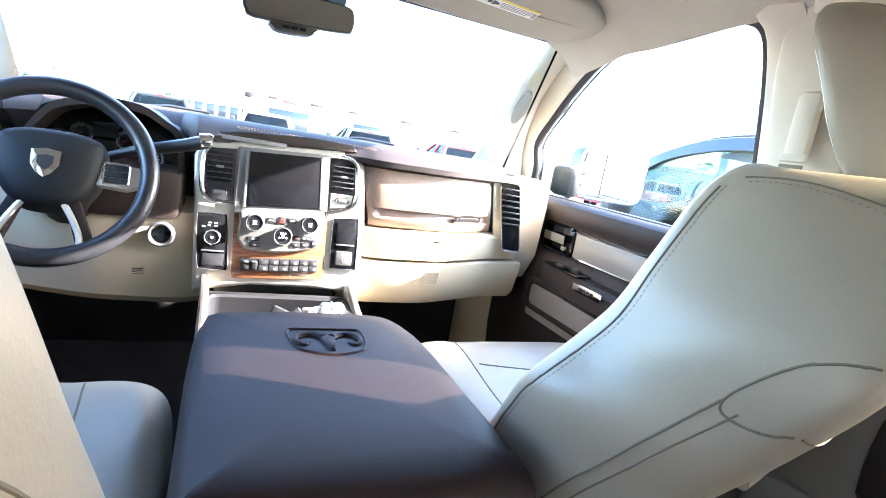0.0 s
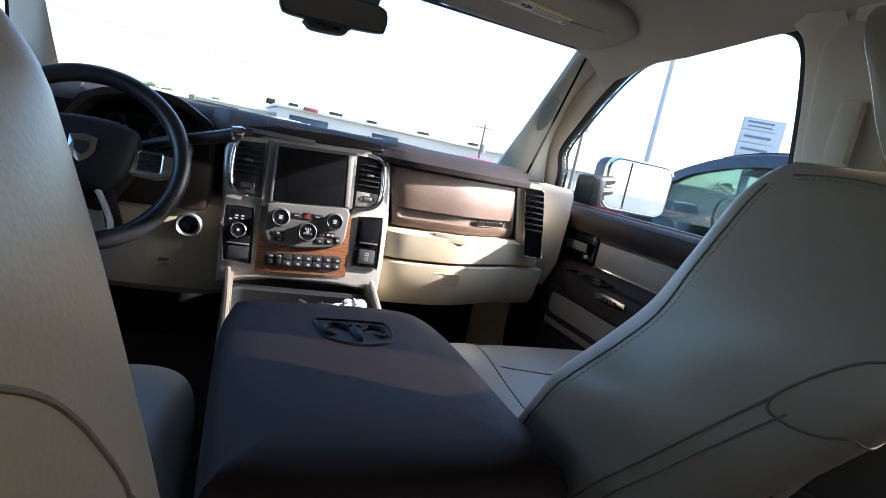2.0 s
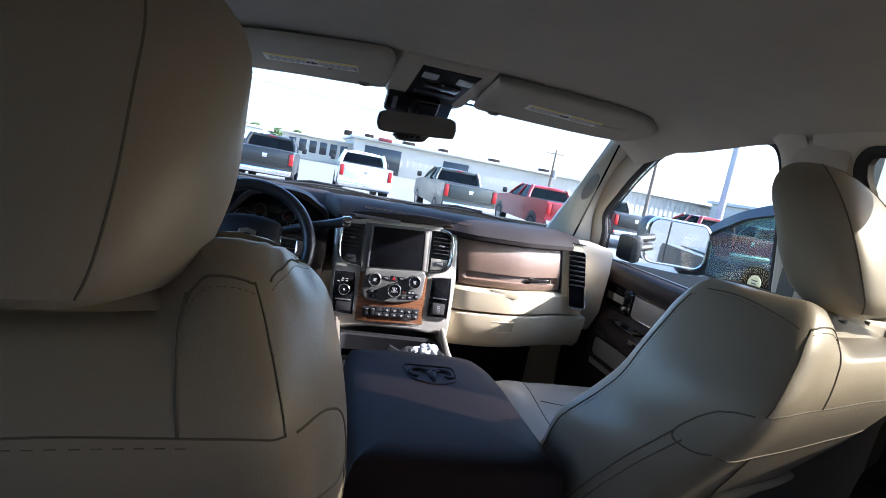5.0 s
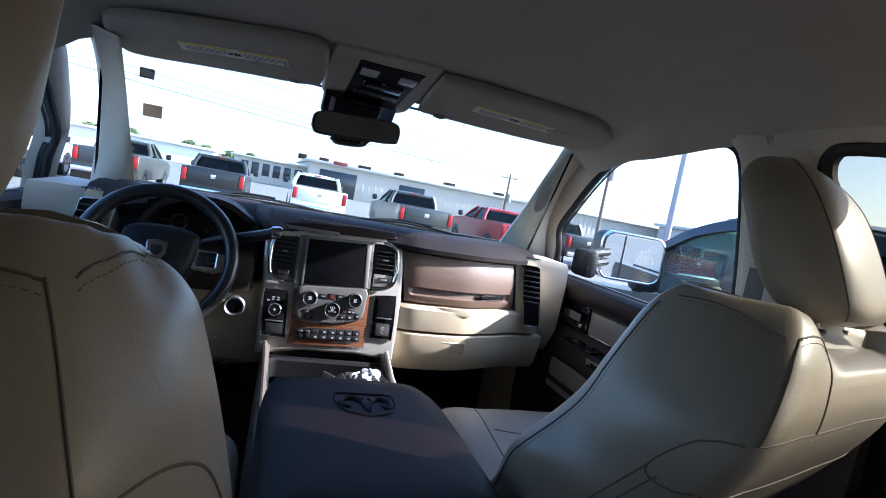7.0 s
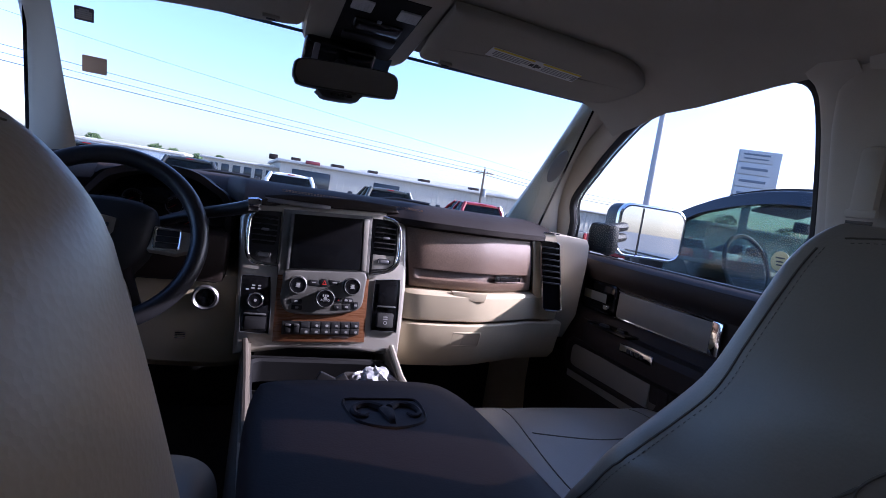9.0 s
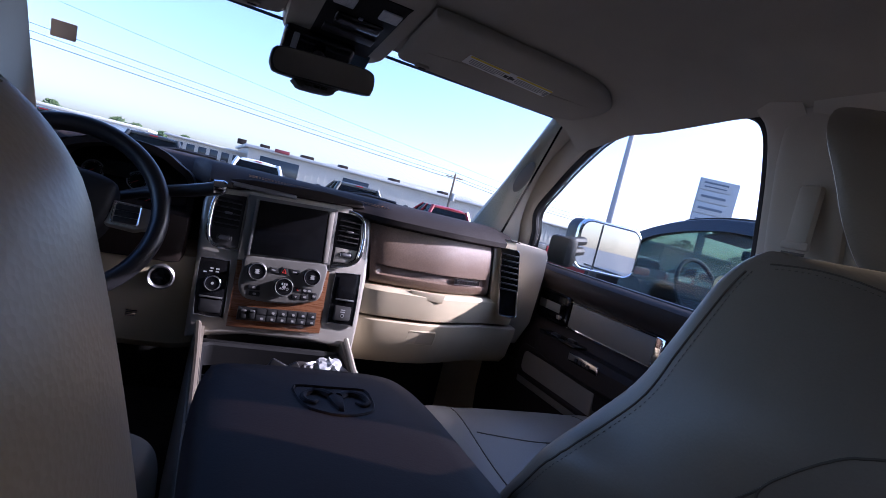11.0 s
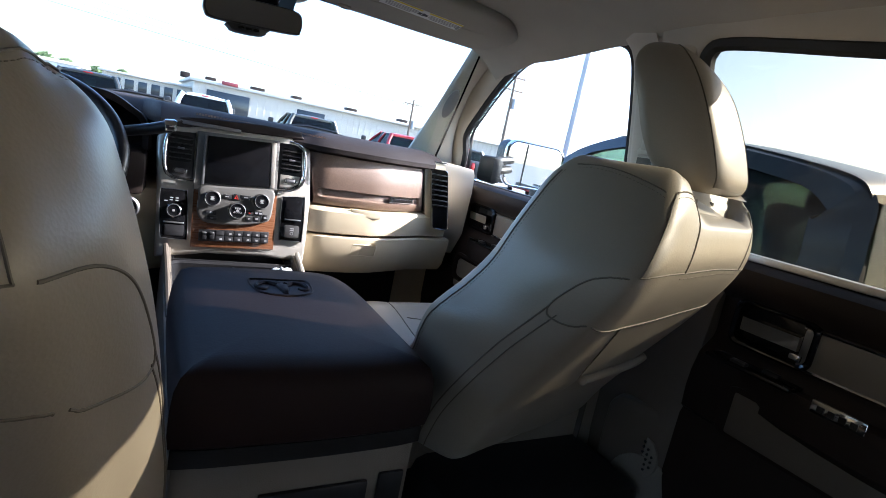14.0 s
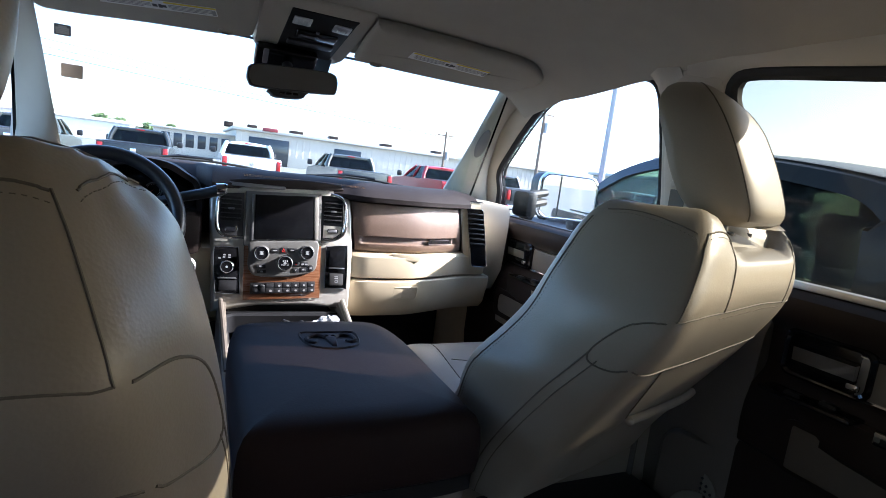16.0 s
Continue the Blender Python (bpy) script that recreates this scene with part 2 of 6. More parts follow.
def rimmed(outer, inner, thick, m=None, bevel=0.0):
    """A flat frame between two outlines with the same number of points; top at z = 0."""
    rings = [[(x, y, z) for x, y in o] for o, z in ((outer, -thick), (outer, -bevel), ([(a[0] * 0.5 + b[0] * 0.5, a[1] * 0.5 + b[1] * 0.5) for a, b in zip(outer, inner)], 0), (inner, -bevel), (inner, -thick))]
    bm = loft(rings, caps=False)
    if m is not None:
        xf(bm, m)
    return bm


def lerp(a, b, t):
    return a + (b - a) * t


def interp(x, table):
    """Smooth value at x from rows of (x, value)."""
    if x <= table[0][0]:
        return table[0][1]
    for (x0, v0), (x1, v1) in zip(table, table[1:]):
        if x <= x1:
            t = (x - x0) / (x1 - x0)
            t = t * t * (3 - 2 * t)
            return v0 + (v1 - v0) * t
    return table[-1][1]


def face_back(x, y, z, tilt=0.0, yaw=0.0):
    """A plane that faces the rear seat: local x to the right, local y up, local z towards the rear. tilt leans its top forward."""
    return Matrix.Translation((x, y, z)) @ Matrix.Rotation(radians(yaw), 4, "Z") @ Matrix.Rotation(radians(90 - tilt), 4, "X")


# ---- the cab's shell ----
def kick_panel(s):
    bm = box((0.05, 0.36, 0.72), (s * 0.822, 1.79, 1.08), 0.01)
    tagged(part("kick_panel", bm, M_CREAM), "cream plastic footwell side panel", "panel", kind="structure")


def side_x(z):
    """Inner face of the doors: upright below the sill, leaning in above it."""
    return 0.83 - 0.24 * max(0.0, z - 1.43)


def shell():
    # floor
    bm = box((1.72, 3.2, 0.05), (0, 0.35, 0.705))
    tagged(part("floor", bm, M_CARPET), "dark carpeted truck cab floor", "floor", kind="structure")
    # firewall and rear wall
    tagged(part("wall_front", box((1.70, 0.05, 0.86), (0, 1.93, 1.06)), M_CARPET), "dark carpeted firewall under the dashboard", "wall", kind="structure")
    tagged(part("wall_rear", box((1.66, 0.06, 0.72), (0, -1.0, 1.06)), M_CARPET), "dark carpeted rear cab wall", "wall", kind="structure")
    fm = Matrix.Translation((0, -1.0, 1.655)) @ Matrix.Rotation(radians(90), 4, "X")
    w = tagged(part("window_1", rimmed(rrect(1.66, 0.56, 0.02), rrect(1.30, 0.36, 0.06), 0.05, fm, 0.01), M_CARPET), "rear cab window with dark tinted glass", "window", kind="structure")
    g = part("pane", slab(rrect(1.34, 0.40, 0.06), 0.005, fm @ Matrix.Translation((0, 0, -0.02))), M_DARKTINT, w, "dark tinted glass")
    # headliner: arched cloth ceiling
    rings = []
    for i in range(25):
        y = -1.0 + 2.3 * i / 24
        zc = interp(y, [(-1.0, 1.90), (-0.5, 1.94), (0.7, 1.945), (1.1, 1.915), (1.3, 1.87)])
        prof = []
        for k in range(25):
            u = -1 + 2 * k / 24
            x = 0.738 * u
            drop = 0.015 * u * u + 0.075 * max(0, abs(u) - 0.78) ** 2 / 0.0484
            prof.append((x, y, zc - drop))
        prof += [(x, y, z + 0.03) for x, y, z in reversed(prof)]
        rings.append(prof)
    tagged(part("ceiling", loft(rings), M_HEAD), "beige cloth headliner with a soft arch", "ceiling", kind="structure")
    # roof skin
    rings = []
    for i in range(13):
        y = -1.03 + 2.36 * i / 12
        zc = interp(y, [(-1.03, 1.94), (-0.5, 1.99), (0.7, 1.995), (1.1, 1.965), (1.33, 1.90)])
        prof = [(0.80 * u, y, zc - 0.03 * u * u - 0.05 * u ** 8) for u in (-1 + k / 8 for k in range(17))]
        prof += [(x, y, z + 0.012) for x, y, z in reversed(prof)]
        rings.append(prof)
    tagged(part("roof", loft(rings), M_PAINT_OWN), "painted steel cab roof", "roof", kind="structure")


FRONT_WIN = [(1.55, 1.425), (1.543, 1.53), (1.535, 1.600), (1.44, 1.678), (1.33, 1.757), (1.20, 1.830), (1.05, 1.860), (0.90, 1.868), (0.80, 1.866), (0.750, 1.838), (0.736, 1.76), (0.736, 1.62), (0.742, 1.52), (0.750, 1.425), (0.95, 1.425), (1.25, 1.425)]
FRONT_OUT = [(1.66, 1.36), (1.65, 1.53), (1.61, 1.65), (1.50, 1.745), (1.38, 1.83), (1.22, 1.885), (1.05, 1.905), (0.88, 1.905), (0.76, 1.90), (0.67, 1.87), (0.63, 1.73), (0.62, 1.60), (0.615, 1.50), (0.61, 1.36), (0.95, 1.36), (1.25, 1.36)]
REAR_WIN = [(0.445, 1.43), (0.475, 1.53), (0.508, 1.64), (0.532, 1.74), (0.552, 1.79), (0.545, 1.832), (0.49, 1.844), (0.24, 1.818), (0.05, 1.805), (-0.25, 1.79), (-0.33, 1.765), (-0.36, 1.70), (-0.38, 1.60), (-0.39, 1.43), (-0.1, 1.43), (0.2, 1.43)]
REAR_OUT = [(0.61, 1.36), (0.613, 1.50), (0.618, 1.60), (0.625, 1.73), (0.65, 1.87), (0.58, 1.90), (0.44, 1.905), (0.24, 1.905), (0.05, 1.90), (-0.25, 1.89), (-0.6, 1.88), (-1.0, 1.85), (-1.0, 1.60), (-1.0, 1.36), (-0.1, 1.36), (0.2, 1.36)]



def dense(poly, k=4):
    pts = [Vector((a, b, 0)) for a, b in poly]
    n = len(pts)
    out = []
    for i in range(n):
        p0, p1, p2, p3 = pts[i - 1], pts[i], pts[(i + 1) % n], pts[(i + 2) % n]
        for j in range(k):
            t = j / k
            q = 0.5 * (2 * p1 + (p2 - p0) * t + (2 * p0 - 5 * p1 + 4 * p2 - p3) * t * t + (3 * p1 - p0 - 3 * p2 + p3) * t ** 3) if k > 1 else p1
            out.append((q.x, q.y))
    return out


def frame_trim(s, win, outl):
    """Cream trim round a side window, with a rounded inner lip."""
    win, outl = dense(win, 3), dense(outl, 3)
    def pt(y, z, out):
        return (s * (side_x(z) + out), y, z)
    def mixp(t, out):
        return [pt(lerp(a[0], b[0], t), lerp(a[1], b[1], t), out) for a, b in zip(win, outl)]
    rings = [mixp(0.0, 0.028), mixp(0.02, 0.016), mixp(0.05, 0.008), mixp(0.15, 0.0), mixp(0.5, -0.008), mixp(1.0, -0.004), mixp(1.0, 0.075)]
    return loft(rings, caps=False)


def ring_seal(s, win, out=0.02, r=0.010):
    win = dense(win, 4)
    pts = [(s * (side_x(z) + out), y, z) for y, z in win]
    return tube(pts, r, 8, closed=True)


def pane_side(s, win, out):
    win = dense(win, 3)
    a = [(s * (side_x(z) + out), y, z) for y, z in win]
    b = [(s * (side_x(z) + out + 0.004), y, z) for y, z in win]
    return loft([a, b])


def windshield_pt(u, v):
    """u across -1..1, v from base 0 to top 1."""
    x = u * lerp(0.74, 0.665, v) * (0.947 if u < 0 else 1.0)
    bow = u * u
    y = lerp(1.79, 1.345, v) - bow * lerp(0.16, 0.05, v)
    z = lerp(1.475, 1.868, v) - bow * 0.012 + 0.03 * math.sin(math.pi * v)
    return Vector((x, y, z))


def windshield():
    rings = []
    for j in range(13):
        v = j / 12
        row = [windshield_pt(-1 + 2 * i / 20, v) for i in range(21)]
        rings.append(row + [p + Vector((0, 0.004, 0.003)) for p in reversed(row)])
    ob = part("windshield", loft(rings), M_GLASS)
    ob.visible_shadow = False
    tagged(ob, "clear curved truck windshield with a dark printed edge", "windshield", kind="structure")
    # dark ceramic border along the top and around the mirror foot
    def strip(u0, u1, v0, v1, n):
        row0 = [windshield_pt(lerp(u0, u1, i / n), v0) - Vector((0, 0.004, 0.003)) for i in range(n + 1)]
        row1 = [windshield_pt(lerp(u0, u1, i / n), v1) - Vector((0, 0.004, 0.003)) for i in range(n + 1)]
        return loft([row0, row1], closed=False)
    part("ceramic_band", strip(-0.16, 0.15, 0.80, 0.982, 10), M_BLUEBAND, ob, "blue-black printed patch behind the mirror")
    part("ceramic_band", strip(-1, 1, 0.982, 1.0, 30), M_BLUEBAND, ob, "blue-black printed glass edge")
    for s in (-1, 1):
        part("ceramic_band", strip(s * 0.99, s, 0.0, 1.0, 2), M_GLOSS, ob)
    # two square stickers on the driver's upper corner
    for (u, v, w, h, m, nm) in ((-0.850, 0.80, 0.034, 0.034, M_STICKDARK, "inspection_sticker"), (-0.822, 0.55, 0.047, 0.045, M_STICKBROWN, "square_sticker")):
        c = windshield_pt(u, v)
        du = (windshield_pt(u + 0.05, v) - windshield_pt(u - 0.05, v)).normalized()
        dv = (windshield_pt(u, v + 0.05) - windshield_pt(u, v - 0.05)).normalized()
        nn = du.cross(dv).normalized()
        if nn.y > 0:
            nn = -nn
        mtx = Matrix((du, dv, nn)).transposed().to_4x4()
        mtx.translation = c + nn * 0.004
        st = part(nm, slab(rrect(w, h, 0.003), 0.0012, mtx), m, ob, "small printed sticker on the glass")
        if nm == "inspection_sticker":
            for k in range(5):
                bar = box((w * (0.8 if k else 0.5), 0.004, 0.0006), (0, h * (0.32 - 0.15 * k), 0.0004))
                part("print_bar", xf(bar, mtx), M_GREYPRINT, st)


def wipers():
    for x0, x1 in ((-0.52, 0.02), (0.08, 0.58)):
        w = empty("wiper", "black wiper arm resting at the foot of the windshield", "wiper", (x0, 1.85, 1.49), "wipers")
        pts = [windshield_pt(lerp(x0, x1, t) / 0.72, 0.02 + 0.04 * math.sin(math.pi * t)) + Vector((0, 0.03, 0.004)) for t in (0, 0.2, 0.4, 0.6, 0.8, 1)]
        part("blade", tube(pts, 0.0045, 6), M_RUBBER, w)
        part("arm", tube([pts[0] + Vector((-0.02, 0.04, -0.01)), pts[2] + Vector((0, 0.015, 0.008)), pts[3] + Vector((0, 0.0, 0.006))], 0.006, 6), M_BLACK, w)
    bm = box((1.5, 0.30, 0.02), (0, 1.98, 1.452), 0.008)
    tagged(part("cowl", bm, M_BLACK), "black plastic cowl below the windshield", "cowl", kind="structure")
    hood = loft([[(u * 0.85, y, z - 0.05 * u * u) for u in (-1 + k / 6 for k in range(13))] + [(u * 0.85, y, z - 0.12) for u in (1 - k / 6 for k in range(13))] for y, z in ((2.1, 1.455), (2.5, 1.43), (3.0, 1.37), (3.4, 1.28))])
    tagged(part("hood", hood, M_PAINT_OWN), "dark painted hood of the truck", "hood", kind="structure")


def a_pillar(s):
    inn = [(0.655, 1.335, 1.872), (0.655, 1.40, 1.80), (0.656, 1.455, 1.745), (0.658, 1.52, 1.68), (0.66, 1.59, 1.615), (0.662, 1.67, 1.545), (0.664, 1.75, 1.47)]
    out = [(0.738, 1.26, 1.872), (0.738, 1.38, 1.80), (0.746, 1.46, 1.735), (0.76, 1.52, 1.66), (0.775, 1.565, 1.58), (0.795, 1.585, 1.50), (0.81, 1.59, 1.43)]
    # the driver's pillar is shifted inboard to meet the windshield's edge
    deep = 0.044 if s < 0 else 0.0
    rings = []
    for (a, b, c), (d, e, f) in zip(spline(inn, 4), spline(out, 4)):
        a, d = a - deep, d - 1.3 * deep
        p, q = Vector((s * a, b, c)), Vector((s * d, e, f))
        foot = p + Vector((s * 0.05, 0.08, 0.02))
        if s < 0:
            # edge slid towards the camera: turns the face from the sun to shade it
            p = p.lerp(Vector((-0.2, -0.05, 1.55)), 0.10)
            q = p.lerp(q, 0.62)
        w = q - p
        nrm = Vector((-s * 0.55, -0.75, -0.2)).normalized()
        ring = []
        for t, h in ((0, 0.0), (0.04, 0.016), (0.2, 0.028), (0.5, 0.034), (0.8, 0.026), (0.96, 0.012), (1, 0.0)):
            ring.append(p + w * t + nrm * h)
        ring += [q + Vector((s * 0.03, 0.06, 0.02)), foot]
        rings.append(ring)
    ob = part("pillar_front", loft(rings), M_PILLAR)
    tagged(ob, "cream plastic front roof pillar with oval speaker grille", "pillar", kind="structure")
    if s < 0:
        return ob
    # oval grille
    c = Vector((s * 0.690, 1.475, 1.69)) + Vector((-s * 0.55, -0.75, -0.2)).normalized() * 0.033
    up = Vector((s * 0.0, -0.62, 0.78)).normalized()
    nrm = Vector((-s * 0.60, -0.72, -0.3))
    nrm = (nrm - up * nrm.dot(up)).normalized()
    rt = up.cross(nrm)
    m4 = Matrix((rt, up, nrm)).transposed().to_4x4()
    m4.translation = c
    g = part("speaker_grille", slab([(x * 0.32, y) for x, y in circle(0.060, 28)], 0.008, m4, 0.003), M_GRILLE, ob, "oval grey speaker grille")
    return ob


def b_pillar(s):
    rings = []
    for z, sink in ((0.75, 0.0), (0.95, 0.0), (1.15, 0.0), (1.35, 0.0), (1.5, 0.0), (1.65, 0.0), (1.76, 0.004), (1.82, 0.014), (1.86, 0.030)):
        x = s * (side_x(z) - 0.012 + sink)
        w = 0.068 if z > 1.3 else 0.10
        yc = 0.63
        n = 17
        ring = [(x - s * 0.018 * math.sin(math.pi * k / (n - 1)) ** 0.6, yc + w * math.cos(math.pi * k / (n - 1)), z) for k in range(n)]
        ring += [(x + s * 0.05, yc - w, z), (x + s * 0.05, yc + w, z)]
        rings.append(ring)
    ob = part("pillar_middle", loft(rings), M_PILLAR)
    tagged(ob, "cream plastic middle roof pillar", "pillar", kind="structure")
    low = []
    for z, o in ((0.76, 0.0), (0.95, 0.022), (1.20, 0.026), (1.34, 0.016), (1.37, 0.0)):
        low.append([(s * (0.815 - o), 0.405, z), (s * (0.800 - o), 0.425, z), (s * (0.795 - o), 0.55, z), (s * (0.800 - o), 0.70, z), (s * (0.85), 0.72, z), (s * 0.85, 0.405, z)])
    lp = part("lower_trim", loft(low), M_TAUPE, ob, "taupe lower pillar trim")
    face = Matrix.Translation((s * 0.7715, 0.462, 0.968)) @ Matrix(((0, 0, -s), (1, 0, 0), (0, 1, 0))).to_4x4()
    part("speaker_grille", slab(circle(0.050, 28), 0.006, face, 0.002), M_GRILLE, lp, "round grey speaker grille")
    for k in range(7):
        for j in range(7):
            y, z = 0.012 * (k - 3), 0.012 * (j - 3)
            if y * y + z * z < 0.0018:
                part("hole", xf(slab(circle(0.003, 8), 0.002, Matrix.Translation((y, z, 0.003))), face), M_BLACK, lp, smooth=False)
    # belt height slider with guide and webbing
    belt = empty("seat_belt", "grey seat belt hanging from its cream anchor on the middle pillar", "seat belt", (s * 0.74, 0.60, 1.62))
    part("anchor_cover", box((0.020, 0.040, 0.11), (s * 0.728, 0.612, 1.665), 0.009), M_PILLAR, belt, "cream plastic anchor cover")
    part("guide_loop", box((0.012, 0.050, 0.016), (s * 0.724, 0.612, 1.612), 0.006), M_PILLAR, belt)
    web = loft([[(s * 0.724, 0.592, z), (s * 0.724, 0.632, z), (s * 0.7215, 0.632, z), (s * 0.7215, 0.592, z)] for z in (1.60, 1.3, 1.0, 0.76)])
    part("webbing", web, M_WEB, belt, "taupe woven belt webbing")
    return ob


def door(s, front):
    """A door's inner trim with its parts. s: 1 for the passenger's side."""
    nm = "front_door" if front else "rear_door"
    y0, y1 = (0.60, 1.60) if front else (-0.45, 0.405)
    lab = ("front" if front else "rear") + " door trim of dark brown plastic with a cream insert and chrome strips"
    d = empty(nm, lab, "car door", (s * 0.85, (y0 + y1) / 2, 0.8))
    X = lambda z, o=0.0: s * (side_x(z) - o)
    # base panel, cream below
    def sheet(ya, yb, prof, mtl, name, label="", n=10):
        rings = []
        for i in range(n + 1):
            y = lerp(ya, yb, i / n)
            ring = [(s * (0.83 - o), y, z) for z, o in prof]
            ring += [(s * 0.86, y, prof[-1][0]), (s * 0.86, y, prof[0][0])]
            rings.append(ring)
        return part(name, loft(rings), mtl, d, label)
    sheet(y0, y1, [(0.76, 0.0), (0.80, 0.03), (0.95, 0.045), (1.10, 0.045), (1.13, 0.03)], M_DARK, "lower_panel", "dark brown lower door panel")
    sheet(y0, y1, [(1.10, 0.02), (1.12, 0.048), (1.165, 0.052), (1.20, 0.05), (1.24, 0.04), (1.27, 0.01), (1.29, 0.004)], M_DARK, "middle_panel")
    sheet(y0, y1, [(1.27, 0.0), (1.29, 0.006), (1.36, 0.010), (1.375, 0.03), (1.405, 0.042), (1.425, 0.038), (1.437, 0.020), (1.437, -0.01)], M_DARK, "upper_panel", "dark brown padded sill")
    # silver line under the glass
    part("sill_strip", box((0.012 if front else 0.024, y1 - y0 - (0.16 if front else 0.01), 0.008 if front else 0.014), (s * 0.835, (y0 + y1) / 2 - (0.03 if front else 0), 1.438 if front else 1.446), 0.003), M_BLACK if front else M_POLISH, d, "thin strip under the window")
    # cream insert between two chrome strips
    ya, yb = (0.90, 1.245) if front else (-0.30, 0.245)
    def strip_z(z, w, o):
        pts = [(s * (0.83 - o), lerp(ya, yb, i / 10), z) for i in range(11)]
        return tube(pts, w, 6)
    part("insert", box((0.016, yb - ya, 0.072), (s * 0.822, (ya + yb) / 2, 1.317), 0.006), M_INSERT, d, "taupe leather insert")
    part("chrome_strip", strip_z(1.355, 0.0035, 0.014), M_CHROME, d)
    part("chrome_strip", strip_z(1.279, 0.0035, 0.014), M_CHROME, d)
    part("wood_strip", box((0.008, yb - ya + 0.02, 0.012), (s * 0.822, (ya + yb) / 2, 1.372), 0.003), M_BROWN, d, "brown accent strip")
    if front:
        part("insert_end", box((0.012, 0.030, 0.082), (s * 0.816, ya + 0.006, 1.317), 0.005), M_CHROME, d, "chrome end bracket of the insert")
        part("pocket_panel", box((0.012, 0.34, 0.105), (s * 0.782, 1.20, 1.115), 0.006), M_INSERT, d, "beige panel behind the map pocket")
    else:
        part("pocket_panel", box((0.012, 0.36, 0.085), (s * 0.776, 0.125, 1.160), 0.006), M_TAUPE, d, "beige panel behind the map pocket")
    # handle bowl and lever
    hy = 1.325 if front else 0.295
    part("handle_bowl", xf(rimmed(rrect(0.155, 0.092, 0.02), rrect(0.135, 0.074, 0.015), 0.02, None, 0.004), Matrix.Translation((s * 0.806, hy, 1.322)) @ Matrix.Rotation(radians(90), 4, "X") @ Matrix.Rotation(radians(-90 * s), 4, "Y") @ Matrix.Rotation(radians(90), 4, "Z") @ Matrix.Rotation(radians(90), 4, "Z")), M_GLOSS, d)
    part("handle_back", box((0.012, 0.14, 0.08), (s * 0.826, hy, 1.322), 0.004), M_GLOSS, d)
    lever = loft([[(s * (0.806 - b), hy + a, 1.325 + h) for h, b in ((-0.014, 0), (-0.014, 0.010), (0.012, 0.012), (0.014, 0.0))] for a in (-0.055, -0.03, 0.0, 0.03, 0.05)])
    part("lever", lever, M_CHROME, d, "chrome inside door lever")
    part("lock_tab", box((0.012, 0.02, 0.014), (s * 0.80, hy - 0.055, 1.30), 0.004), M_CHROME, d)
    # armrest and switches
    ay0, ay1 = y0 + 0.02, (1.42 if front else 0.39)
    rings = []
    for i in range(15):
        t = i / 14
        y = lerp(ay0, ay1, t)
        o = 0.085 * math.sin(math.pi * min(max(t * 1.05, 0.05), 0.97)) ** 0.35
        ring = [(s * 0.84, y, 1.165), (s * (0.83 - o * 0.7), y, 1.165), (s * (0.83 - o), y, 1.185), (s * (0.83 - o), y, 1.232), (s * (0.83 - o * 0.85), y, 1.247), (s * 0.84, y, 1.25)]
        rings.append(ring)
    part("armrest", loft(rings), M_DARK, d, "dark brown padded armrest")
    sy = 1.20 if front else 0.29
    part("switch_plate", box((0.05, 0.16, 0.008), (s * 0.775, sy, 1.252), 0.003), M_GLOSS, d)
    for k in range(2):
        part("window_switch", box((0.016, 0.03, 0.010), (s * (0.765 + 0.02 * k), sy + 0.02 - 0.05 * k, 1.257), 0.003), M_BLACK, d)
    py, pz = (1.060, 1.229) if front else (0.130, 1.252)
    pl = part("badge_plate", box((0.006, 0.118 if front else 0.080, 0.022), (s * 0.742, py, pz), 0.003), M_CHROME, d, "chrome name plate with dark lettering bars")
    for k in range(4):
        part("letter_bar", box((0.002, 0.010, 0.010), (s * 0.7382, py - 0.024 + 0.016 * k, pz - 0.001), 0.0), M_BLACK, pl)
    # map pocket
    part("pocket_frame", xf(rimmed(rrect(0.42, 0.10, 0.03), rrect(0.36, 0.065, 0.02), 0.012, None, 0.004), Matrix.Translation((s * 0.772, (1.18 if front else 0.12), 1.135 if front else 1.160)) @ Matrix(((0, 0, -s), (1, 0, 0), (0, 1, 0))).to_4x4()), M_DARK, d)
    part("pocket_face", box((0.01, 0.38, 0.075), (s * 0.787, (1.18 if front else 0.12), 1.135 if front else 1.155), 0.004), M_TAUPE, d, "taupe pocket face")
    # window, frame trim, seal
    win, outl = (FRONT_WIN, FRONT_OUT) if front else (REAR_WIN, REAR_OUT)
    if front and s < 0:
        win = [(y + 0.10 * max(0.0, (y - 1.2) / 0.35), z) for y, z in win]
    part("window_frame", frame_trim(s, win, outl), M_PILLAR, d, "cream plastic window surround")
    part("rubber_seal", ring_seal(s, win, r=0.011 if front else 0.017), M_RUBBER, d, "black rubber window seal")
    dn = dense(win, 3)
    part("rubber_reveal", loft([[(s * (side_x(z) + o), y, z) for y, z in dn] for o in (0.024, 0.048)], caps=False), M_RUBBER, d, "black rubber glass channel")
    g = part("window_pane", pane_side(s, win, 0.035), M_GLASS if front else M_TINT, d, "clear glass" if front else "dark tinted glass")
    g.visible_shadow = not front
    if front and s > 0:
        c = circle(0.021, 24)
        sk = part("round_sticker", loft([[(0.856 - k, 0.826 + a, 1.513 + b) for a, b in c] for k in (0.0, 0.0015)]), M_STICKYELLOW, g, "round pale yellow sticker with dark print")
